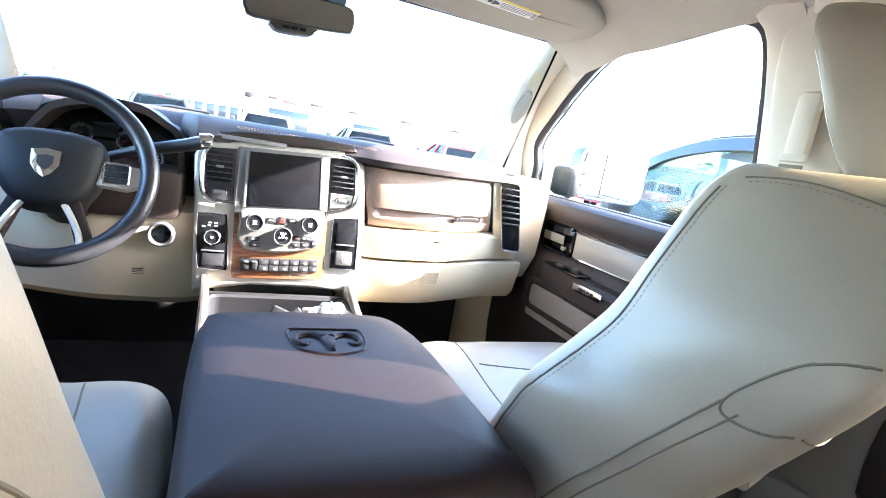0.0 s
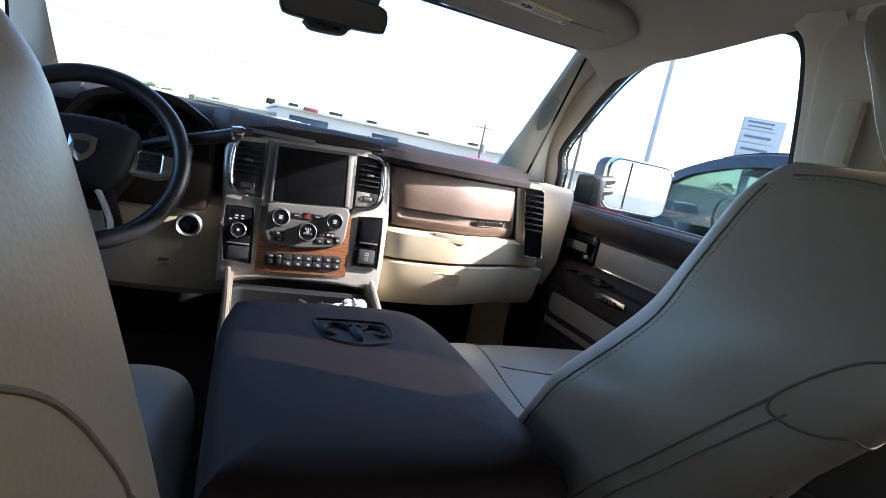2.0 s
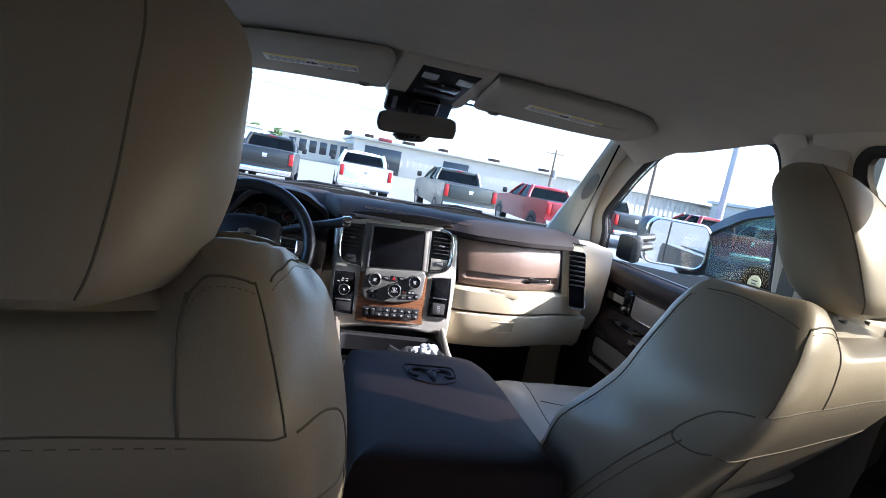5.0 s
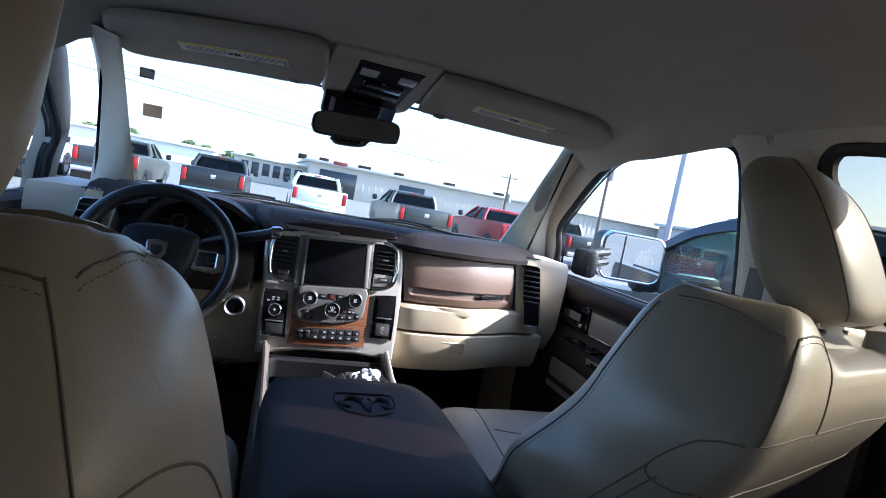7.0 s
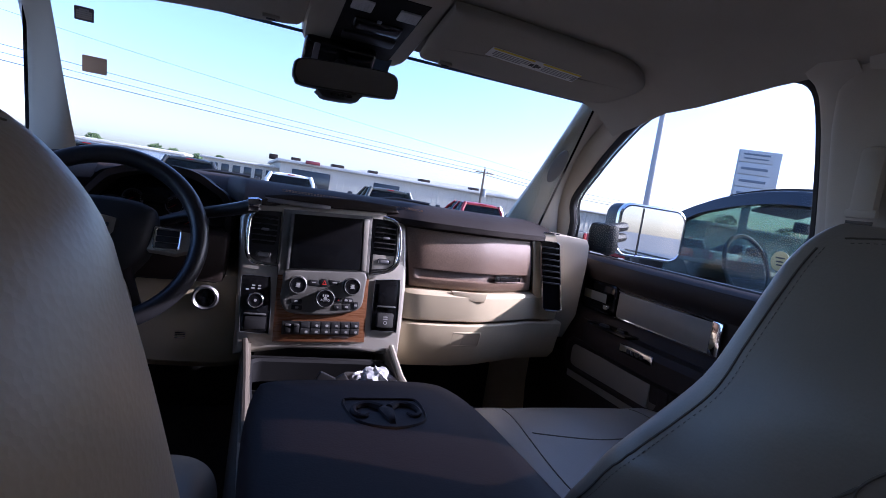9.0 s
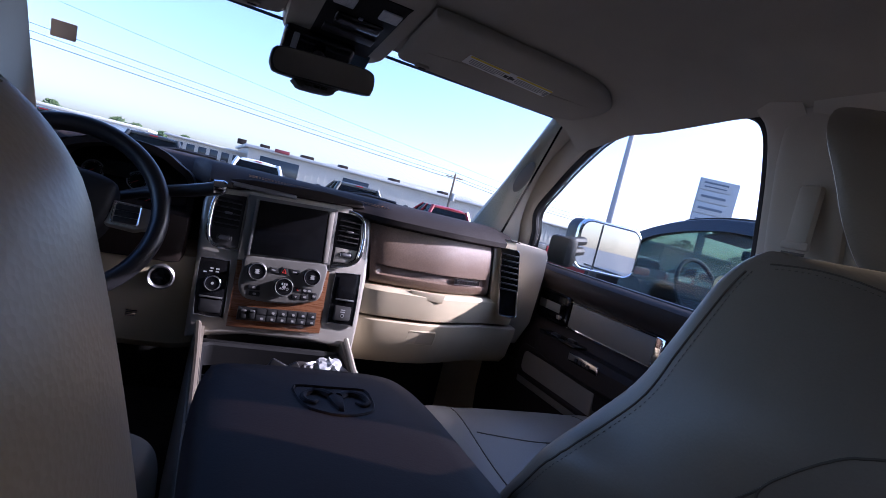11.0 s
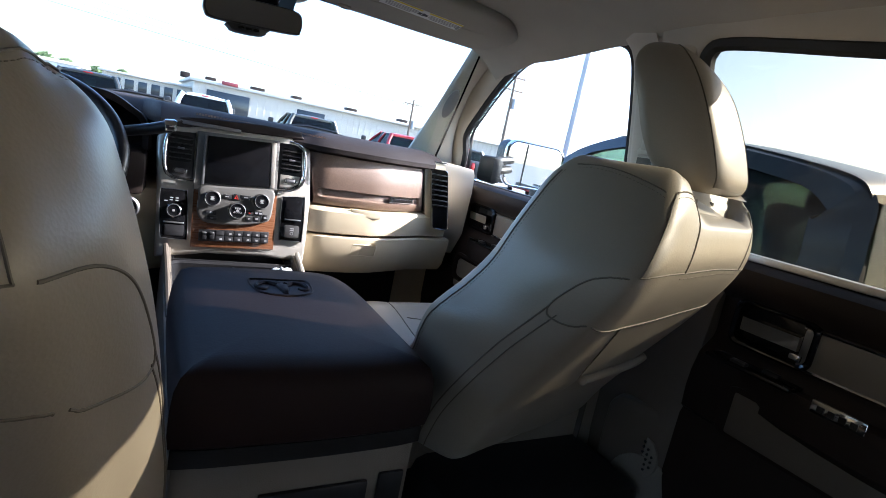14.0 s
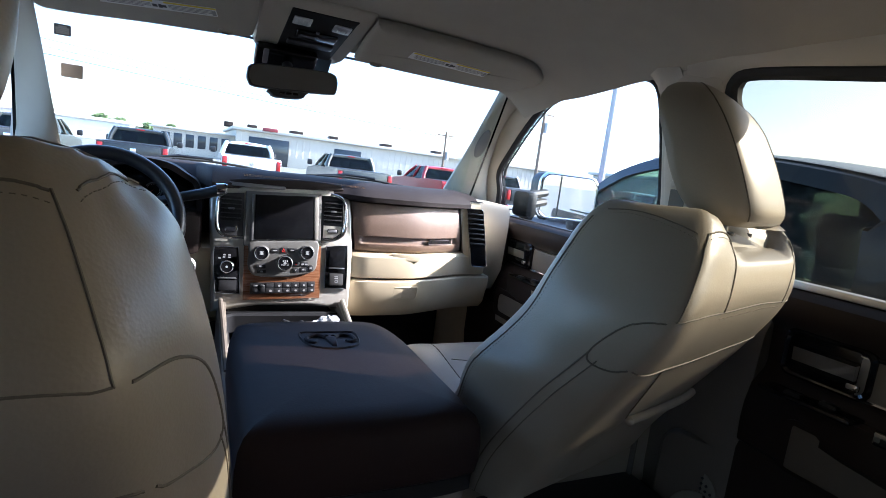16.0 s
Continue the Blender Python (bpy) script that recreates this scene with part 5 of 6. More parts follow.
    # lower switch bank: a brake lever and two rows of keys
    sb = part("switch_bank", slab([(-0.083, -0.141), (0.088, -0.133), (0.088, -0.103), (-0.084, -0.111)], 0.008, P(0, 0, 0.011), 0.003), M_BLACK, c, "row of black switches")
    for k, (x, y) in enumerate(((-0.072, -0.118), (-0.054, -0.117))):
        part("brake_slider", xf(box((0.014, 0.020, 0.012), (x, y - 0.008, 0.015), 0.003), base), M_PANEL, sb)
        part("slider_cap", xf(box((0.011, 0.005, 0.006), (x, y, 0.022), 0.002), base), M_DULL, sb, "grey slider cap")
    for r in range(2):
        for k in range(6):
            x = -0.034 + 0.0222 * k
            y = -0.1155 - 0.0140 * r + 0.04 * x
            b = part("switch", slab(rrect(0.0210, 0.0128, 0.0015), 0.004, P(x, y, 0.0135), 0.001), M_BLACK, sb)
            if k > 0 or r:
                part("print_bar", slab(rrect(0.0062, 0.0048, 0.0016), 0.0006, P(x + 0.003, y - 0.001, 0.0141)), M_GREYPRINT if r else M_GREYPRINT, b)
    # left pod: drive-mode knob; right pod: small bin and outlet switch
    lo = [(-0.170, -0.128), (-0.160, -0.139), (-0.118, -0.140), (-0.110, -0.130), (-0.117, -0.028), (-0.126, -0.019), (-0.168, -0.019), (-0.177, -0.030)]
    lp = part("left_pod", slab(dense(lo, 3), 0.008, P(0, 0, 0.007), 0.003), M_GLOSS, c, "black pod with rotary mode knob")
    part("pod_rim", rimmed([(-0.1435 + (x + 0.1435) * 1.05, -0.0795 + (y + 0.0795) * 1.03) for x, y in dense(lo, 3)], dense(lo, 3), 0.006, P(0, 0, 0.0085), 0.002), M_DULL, lp, "thin bright pod rim")
    kb = knob(lp, P(-0.145, -0.070, 0.008), 0.0155, 0.016, "rotary mode knob with a bright ring")
    part("bright_ring", rimmed(circle(0.0172, 28), circle(0.0145, 28), 0.006, P(-0.145, -0.070, 0.020), 0.001), M_CHROME, kb)
    for x, y in ((-0.163, -0.048), (-0.152, -0.045), (-0.139, -0.045), (-0.151, -0.039), (-0.139, -0.039)):
        part("print_bar", slab(rrect(0.007, 0.003, 0.001), 0.0006, P(x, y, 0.0078)), M_GREYPRINT, lp)
    part("pod_shelf", xf(box((0.046, 0.004, 0.006), (-0.142, -0.100, 0.008), 0.0015), base), M_DULL, lp)
    part("pod_bin", slab(rrect(0.044, 0.028, 0.004), 0.004, P(-0.140, -0.119, 0.0085), 0.001), M_PANEL, lp)
    ro = [(0.117, -0.112), (0.124, -0.120), (0.170, -0.121), (0.178, -0.113), (0.176, -0.010), (0.168, 0.0), (0.124, -0.004), (0.116, -0.014)]
    rp = part("right_pod", slab(dense(ro, 3), 0.008, P(0, 0, 0.007), 0.003), M_GLOSS, c, "black pod with small bin and outlet switch")
    part("pod_rim", rimmed([(0.147 + (x - 0.147) * 1.05, -0.061 + (y + 0.061) * 1.03) for x, y in dense(ro, 3)], dense(ro, 3), 0.006, P(0, 0, 0.0085), 0.002), M_DULL, rp, "thin bright pod rim")
    part("bin_window", slab(rrect(0.046, 0.050, 0.004), 0.003, P(0.148, -0.036, 0.0095), 0.001), M_SCREEN, rp)
    part("bin_ledge", xf(box((0.044, 0.004, 0.006), (0.148, -0.064, 0.010), 0.0015), base), M_DULL, rp)
    os_ = part("outlet_switch", slab(rrect(0.040, 0.034, 0.004), 0.008, P(0.147, -0.096, 0.014), 0.002), M_BEZEL, rp)
    for k in range(2):
        part("print_bar", slab(rrect(0.011, 0.0025, 0.001), 0.0006, P(0.147, -0.088 - 0.005 * k, 0.0146)), M_GREYPRINT, os_)
    part("socket_mark", rimmed(circle(0.0045, 16), circle(0.0030, 16), 0.001, P(0.147, -0.1015, 0.0150), 0.0003), M_GREYPRINT, os_)
    # start button and vent slots on the knee panel
    sbm = face_back(-0.252, dash_front(-0.252) - 0.014, 1.252, 0)
    st = part("start_button", slab(circle(0.019, 28), 0.01, sbm @ Matrix.Translation((0, 0, 0.002)), 0.002), M_GLOSS, c, "round start button with a chrome ring")
    part("chrome_ring", rimmed(circle(0.027, 28), circle(0.020, 28), 0.008, sbm @ Matrix.Translation((0, 0, 0.006)), 0.003), M_DULL, st)
    for k in range(4):
        part("slot", xf(box((0.020, 0.0016, 0.002), (-0.040, -0.079 - 0.0036 * k, -0.0005)), sbm), M_DARK, st)
    return c


def console():
    c = empty("floor_console", "cream and grey floor console with cup holder and storage tray", "center console", (0, 0.8, 0.75))
    for s in (-1, 1):
        side = [(0.42, 0.76), (0.42, 1.10), (0.80, 1.115), (1.10, 1.135), (1.24, 1.17), (1.30, 1.17), (1.30, 0.76)]
        bm = bmesh.new()
        loft([[(s * 0.168, y, z) for y, z in side], [(s * 0.150, y, z) for y, z in side]], bm=bm)
        part("side_panel", bm, M_INSERT, c, "taupe side panel")
        part("rail", tube([(s * 0.159, 0.86, 1.118), (s * 0.159, 1.10, 1.139), (s * 0.163, 1.22, 1.17)], 0.0065, 8), M_SILVERCREAM if s > 0 else M_TAUPE, c, "slim rail beside the tray")
    part("tray_floor", box((0.31, 0.42, 0.01), (0, 1.03, 1.045)), M_BLACK, c)
    part("stack_bin", box((0.27, 0.02, 0.09), (-0.005, 1.262, 1.12), 0.004), M_BLACK, c, "black open bin below the stack")
    part("tray_rim", rimmed(rrect(0.31, 0.32, 0.03), rrect(0.285, 0.295, 0.022), 0.05, Matrix.Translation((-0.004, 1.035, 1.132)) @ Matrix.Rotation(radians(4), 4, "X"), 0.005), M_PANEL, c, "dark tray rim")
    part("front_ledge", box((0.30, 0.014, 0.05), (-0.004, 1.200, 1.118), 0.004), M_PANEL, c)
    part("rear_deck", box((0.30, 0.06, 0.012), (0, 0.85, 1.112), 0.004), M_BEZEL, c)
    hol = rimmed(circle(0.050, 32), circle(0.043, 32), 0.07, Matrix.Translation((0.092, 1.075, 1.146)), 0.004)
    part("cup_holder", hol, M_DULL, c, "dull silver-rimmed cup holder")
    part("cup_deck", rimmed([(x * 1.0, y * 1.0) for x, y in rrect(0.105, 0.20, 0.01, 7)], [(0.0 + 0.050 * math.cos(a), 0.02 + 0.050 * math.sin(a)) for a in (math.atan2(y - 0.02, x) for x, y in rrect(0.105, 0.20, 0.01, 7))], 0.01, Matrix.Translation((0.092, 1.035, 1.132)) @ Matrix.Rotation(radians(4), 4, "X"), 0.002), M_BEZEL, c)
    # raised divider flaps
    for x, a in ((-0.035, 24), (0.028, -36)):
        fl = box((0.085, 0.010, 0.105), (0, 0, 0.040), 0.004)
        xf(fl, Matrix.Translation((x, 0.985, 1.09)) @ Matrix.Rotation(radians(a), 4, "Y"))
        part("divider", fl, M_BLACK, c)
    # rear face
    part("rear_face", box((0.336, 0.03, 0.36), (0, 0.425, 0.94), 0.012), M_INSERT, c, "taupe rear face")
    rp = part("outlet_panel", box((0.155, 0.008, 0.085), (0.02, 0.406, 1.005), 0.003), M_BLACK, c, "black rear outlet panel")
    for k in range(3):
        part("outlet", box((0.035, 0.006, 0.022), (-0.03 + 0.05 * k, 0.402, 1.005 + (0.012 if k == 1 else -0.005)), 0.004), M_GLOSS, rp)
    part("side_slot", box((0.06, 0.008, 0.12), (-0.115, 0.408, 0.985), 0.003), M_BLACK, c)
    part("side_slot", box((0.04, 0.008, 0.11), (0.135, 0.408, 1.0), 0.003), M_BLACK, c)
    return c


def wrapper():
    """Crumpled clear wrapper in the cup holder."""
    bm = bmesh.new()
    bmesh.ops.create_icosphere(bm, subdivisions=3, radius=0.028)
    for v in bm.verts:
        n = noise.noise(v.co * 60) * 0.5 + noise.noise(v.co * 140) * 0.35
        v.co *= 1 + n
        v.co.z = v.co.z * 0.8
    xf(bm, Matrix.Translation((0.094, 1.068, 1.150)))
    thing("crumpled_wrapper", bm, M_WRAP, "crumpled pale plastic wrapper in the cup holder", "wrapper", smooth=False)


def armrest_lid():
    """Padded lid between the seats with an embossed shield."""
    c = empty("armrest_lid", "dark brown padded leather console lid with an embossed shield", "armrest", (0, 0.6, 1.13))
    rings = []
    n = 32
    outl = []
    ys = [(-0.172, 0.40), (-0.172, 0.55), (-0.170, 0.72), (-0.160, 0.80), (-0.145, 0.825), (-0.05, 0.835), (0.05, 0.835), (0.115, 0.828), (0.145, 0.80), (0.162, 0.72), (0.163, 0.55), (0.161, 0.40), (0.150, 0.375), (0.05, 0.368), (-0.05, 0.368), (-0.165, 0.375)]
    outl = dense(ys, 3)
    cx, cy = 0.0, 0.6
    for sc, dz in ((0.94, -0.100), (0.985, -0.093), (1.0, -0.075), (1.0, -0.045), (0.985, -0.022), (0.95, -0.008), (0.88, 0.0), (0.7, 0.004), (0.4, 0.006), (0.05, 0.006)):
        rings.append([(cx + (x - cx) * sc, cy + (y - cy) * (1 - (1 - sc) * 0.8), 1.240 + dz) for x, y in outl])
    body = part("pad", loft(rings), M_LID, c, "dark padded leather")
    part("base_tray", slab([(x * 0.97, 0.6 + (y - 0.6) * 0.97) for x, y in outl], 0.024, Matrix.Translation((0, 0, 1.142))), M_BLACK, c)
    sh = dense([(-0.052, 0.041), (-0.025, 0.043), (0.025, 0.043), (0.052, 0.041), (0.055, 0.010), (0.048, -0.024), (0.030, -0.040), (0.0, -0.049), (-0.030, -0.040), (-0.048, -0.024), (-0.055, 0.010)], 2)
    m = Matrix.Translation((0.004, 0.684, 1.2485))
    e = part("embossed_shield", rimmed(sh, [(x * 0.93, y * 0.92) for x, y in sh], 0.006, m, 0.002), M_LID, c, "embossed shield outline")
    # abstract horn-like relief inside the shield
    for s in (-1, 1):
        horn = [(s * 0.006, 0.010), (s * 0.022, 0.022), (s * 0.040, 0.014), (s * 0.044, -0.004), (s * 0.034, -0.014), (s * 0.027, -0.005)]
        part("relief", xf(tube(spline([(x, y, -0.002) for x, y in horn], 5), 0.006, 8, radii=[0.0065 - 0.004 * i / 25 for i in range(26)]), m), M_LID, e)
    part("relief", xf(loft([[(x * k, y * k, z) for x, y in ((-0.012, 0.012), (0, 0.016), (0.012, 0.012), (0.009, -0.012), (0.004, -0.034), (-0.004, -0.034), (-0.009, -0.012))] for k, z in ((1, -0.003), (0.85, 0.001), (0.4, 0.0025), (0.05, 0.003))]), m), M_LID, e)
    return c


M_STACK = mat("graphite_satin_plastic", (0.15, 0.145, 0.132), 0.42, 0.25, grain=0.1, grain_size=0.0008, vary=0.05)
M_RING = mat("grey_knob_ring", (0.20, 0.20, 0.20), 0.35, 0.6, vary=0.05)
M_WRAP = mat("crinkled_plastic", (0.46, 0.47, 0.48), 0.3, vary=0.1)
M_LEATHERBLACK = leather("black_leather", (0.014, 0.014, 0.016), 0.35, 0.1)
M_BEZEL = mat("dark_grey_plastic", (0.036, 0.035, 0.034), 0.42, grain=0.15, grain_size=0.001)
# cream plastic darkened by hand for the shade inside the handle recess
M_CREAM_SHADE = mat("cream_plastic_recess_shade", (0.50, 0.42, 0.29), 0.55)
M_SILVERCREAM = mat("grey_cream_plastic", (0.42, 0.38, 0.31), 0.42, 0.1, grain=0.15, grain_size=0.001)

dashboard()
cluster()
steering_wheel()
center_stack()
console()
wrapper()
armrest_lid()


# ---- roof fittings ----
def visor(s):
    v = empty("sun_visor", "beige cloth sun visor folded against the roof with a warning label", "sun visor", (s * 0.40, 1.2, 1.89))
    m = Matrix.Translation((s * 0.405, 1.195, 1.862)) @ Matrix.Rotation(radians(-15), 4, "X")
    if s > 0:
        o = [(-0.270, -0.135), (-0.255, -0.160), (-0.10, -0.158), (0.14, -0.146), (0.235, -0.108), (0.272, -0.060), (0.255, 0.010), (0.205, 0.055), (0.0, 0.062), (-0.24, 0.052), (-0.272, 0.030)]
        lx, ly, turn = -0.032, -0.058, 4.0
    else:
        o = [(-0.200, 0.020), (-0.180, -0.050), (-0.08, -0.092), (0.06, -0.128), (0.220, -0.166), (0.264, -0.158), (0.278, -0.110), (0.280, 0.015), (0.250, 0.048), (0.05, 0.078), (-0.140, 0.112), (-0.186, 0.090)]
        lx, ly, turn = 0.075, -0.037, -11.0
    o = dense(o, 3)
    cx, cy = sum(p[0] for p in o) / len(o), sum(p[1] for p in o) / len(o)
    rings = [[(cx + (x - cx) * k, cy + (y - cy) * (1 - (1 - k) * 1.6), z) for x, y in o] for k, z in ((0.3, -0.0158), (0.86, -0.0152), (0.93, -0.0138), (0.97, -0.0105), (0.99, -0.006), (1.0, 0.002), (0.99, 0.010), (0.95, 0.014))]
    part("visor_pad", xf(loft(rings), m), M_HEAD, v, "beige cloth pad")
    n = m @ Matrix.Translation((lx, ly, -0.0162)) @ Matrix.Rotation(radians(turn), 4, "Z")
    lab = part("warning_label", xf(box((0.238, 0.037, 0.001)), n), M_WHITE, v, "white warning label with yellow head")
    for sx in (-0.062, 0.066):
        part("label_head", xf(box((0.106, 0.006, 0.0008), (sx, -0.0150, -0.0006)), n), M_YELLOW, lab)
        for k in range(4):
            part("print_bar", xf(box((0.092 - 0.02 * (k == 3), 0.0022, 0.0006), (sx - 0.006 * (k == 3), -0.006 + 0.0056 * k, -0.0007)), n), M_GREYPRINT, lab)
    for dx, w, h in ((-0.008, 0.010, 0.011), (0.003, 0.007, 0.015), (0.011, 0.009, 0.009)):
        part("pictogram", xf(box((w, h, 0.0006), (dx, 0.002, -0.0007), 0.0), n), M_BLACK, lab)
    part("label_corner", xf(box((0.008, 0.020, 0.0006), (0.113, 0.004, -0.0008)), n), M_GREYPRINT, lab)
    cpos = (-0.215, 0.030) if s > 0 else (0.215, 0.022)
    part("clip", xf(box((0.034, 0.013, 0.012), (cpos[0], cpos[1], -0.016), 0.004), m), M_HEAD, v, "beige retaining clip")
    part("clip_slot", xf(box((0.018, 0.006, 0.002), (cpos[0], cpos[1], -0.0222), 0.0008), m), M_BLACK, v)
    return v


def overhead_console():
    c = empty("overhead_console", "beige overhead console with map lights and black control panel", "overhead console", (0, 1.2, 1.88))
    m = Matrix.Translation((0.006, 1.225, 1.879)) @ Matrix.Rotation(radians(-10.5), 4, "X")
    o = dense([(-0.128, -0.150), (-0.124, 0.10), (-0.110, 0.155), (-0.065, 0.190), (0.015, 0.198), (0.092, 0.190), (0.120, 0.155), (0.127, 0.10), (0.128, -0.165), (0.10, -0.195), (0.0, -0.190), (-0.10, -0.178)], 3)
    rings = [[(x * k, y * k, z) for x, y in o] for k, z in ((1.06, 0.05), (1.03, 0.012), (1.0, 0.002), (0.965, -0.003), (0.3, -0.0035))]
    part("housing", xf(loft(rings), m), M_PILLAR, c, "beige plastic housing")
    pn = [(-0.062, -0.140), (0.096, -0.142), (0.094, -0.125), (0.086, 0.155), (0.078, 0.164), (-0.056, 0.158), (-0.064, 0.148)]
    n = m @ Matrix.Rotation(math.pi, 4, "Y")
    p = part("control_panel", xf(slab([(-x, y) for x, y in pn], 0.01, Matrix.Translation((0, 0, 0.0058)), 0.002), n), M_PANEL, c, "black panel")
    for x in (-0.030, 0.066):
        ml = part("map_light", xf(box((0.044, 0.040, 0.006), (x, -0.086, -0.0075), 0.004), m), M_LENS, p, "clear ribbed map light")
        for k in range(5):
            part("lens_rib", xf(box((0.003, 0.028, 0.0016), (x - 0.012 + 0.006 * k, -0.084, -0.0108), 0.0006), m), M_LENS, ml)
    part("switch", xf(box((0.105, 0.046, 0.010), (0.018, -0.012, -0.0075), 0.010, 3), m), M_GLOSS, p, "glossy roller switch plate")
    part("microphone", xf(box((0.010, 0.010, 0.004), (0.016, -0.040, -0.0095), 0.003), m), M_DULL, p)
    part("holder", xf(box((0.12, 0.036, 0.008), (0.014, 0.052, -0.0065), 0.010, 3), m), M_BLACK, p)
    for k in (-1, 0, 1):
        b = part("button", xf(box((0.025, 0.026, 0.006), (0.008 + k * 0.0275, 0.118, -0.0080), 0.003), m), M_BEZEL, p)
        for j in range(k + 2):
            part("print_bar", xf(box((0.0018, 0.007, 0.0006), (0.008 + k * 0.0275 + (j - (k + 1) / 2) * 0.004, 0.118, -0.0113)), m), M_WHITE, b)
    return c


def rear_mirror():
    r = empty("rear_view_mirror", "black rear-view mirror on a windshield foot", "rear-view mirror", (0, 1.32, 1.78))
    fm = face_back(-0.015, 1.265, 1.764, 4, 6) @ Matrix.Rotation(radians(4.5), 4, "Z")
    o = dense([(-0.121, 0.002), (-0.110, 0.027), (-0.06, 0.032), (0.06, 0.032), (0.110, 0.027), (0.121, 0.006), (0.116, -0.022), (0.10, -0.029), (0.0, -0.030), (-0.10, -0.028), (-0.118, -0.016)], 3)
    rings = [[(x * k, y * k, z) for x, y in o] for k, z in ((0.5, -0.045), (0.85, -0.035), (0.98, -0.015), (1.0, 0.0), (0.985, 0.004), (0.96, 0.005))]
    part("shell", xf(loft(rings), fm), M_BLACK, r)
    part("mirror_glass", slab([(x * 0.95, y * 0.90) for x, y in o], 0.002, fm @ Matrix.Translation((0, 0, 0.0065))), M_DIMMIRROR, r, "dark dimming mirror glass")
    part("chin", slab(dense([(-0.062, -0.026), (0.034, -0.026), (0.031, -0.038), (0.018, -0.047), (-0.044, -0.047), (-0.058, -0.040)], 2), 0.03, fm @ Matrix.Translation((0.0, 0, 0.0)), 0.004), M_BLACK, r, "black chin with sensor buttons")
    for k in range(3):
        part("chin_button", slab(rrect(0.014, 0.006, 0.002), 0.003, fm @ Matrix.Translation((-0.032 + 0.018 * k, -0.037, 0.002)), 0.001), M_GLOSS, r)
    part("stem", tube([(-0.02, 1.285, 1.775), (-0.025, 1.335, 1.805), (-0.028, 1.372, 1.840)], 0.014, 10), M_BLACK, r)
    foot = Matrix.Translation((-0.03, 1.345, 1.826)) @ Matrix.Rotation(radians(-38), 4, "X")
    part("sensor_box", xf(box((0.165, 0.075, 0.030), (0, 0, 0), 0.012, 3), foot), M_GLOSS, r, "glossy black sensor cover")
    part("wire_clip", xf(box((0.014, 0.05, 0.006), (-0.055, -0.012, -0.017), 0.003), foot), M_DULL, r, "grey wire clip")
    return r


M_LENS = mat("map_light_lens", (0.55, 0.55, 0.55), 0.2, grain=0.5, grain_size=0.003)
for s in (1, -1):
    visor(s)
overhead_console()
rear_mirror()


CAB = {ob.name for ob in bpy.data.objects}
LOT_Z = -0.22      # the lot's surface below the cab's datum
# ---- outside ----
M_ASPHALT = mat("asphalt", (0.17, 0.168, 0.16), 0.9, grain=0.06, grain_size=0.03, vary=0.2, vary_size=3.0)
M_TYRE = mat("tyre_rubber", (0.015, 0.015, 0.015), 0.8)
M_TAIL = mat("tail_lamp_red", (0.34, 0.012, 0.012), 0.2, vary=0.05)
M_METALWALL = mat("ribbed_metal_wall", (0.50, 0.46, 0.39), 0.7, vary=0.06, vary_size=2.0)
M_ROOFMETAL = mat("roof_metal", (0.52, 0.50, 0.46), 0.7, vary=0.1, vary_size=2.0)
M_POLE = mat("galvanised_pole", (0.36, 0.36, 0.36), 0.6, 0.1)
M_TIMBER = mat("pole_timber", (0.16, 0.12, 0.09), 0.9, vary=0.25)
M_LEAF = mat("far_leaves", (0.07, 0.11, 0.04), 0.8, vary=0.4, vary_size=0.6)
M_BARK = mat("bark", (0.10, 0.075, 0.05), 0.9)
M_DARKWIN_SHADE = mat("dark_window_and_doorway_shade", (0.02, 0.025, 0.03), 0.1, vary=0.1)
M_TRUCKGLASS = glass("truck_glass", (0.30, 0.36, 0.35), 0.9)
M_CLEARTRUCK = glass("clear_truck_glass", (0.55, 0.64, 0.61), 1.2)
M_SIGN = mat("sign_face", (0.42, 0.42, 0.41), 0.5, vary=0.03)
M_SIGNBAR = mat("sign_lettering", (0.12, 0.14, 0.17), 0.5)

bm = box((3000, 3000, 0.2), (0, 1000, -0.1))
tagged(part("ground", bm, M_ASPHALT), "grey asphalt car lot reaching the horizon", "ground", kind="structure")


def paint(name, c, rough=0.22, coat=1.0):
    return mat(name, c, rough, coat=coat, vary=0.05, vary_size=0.5, rough_vary=0.04)


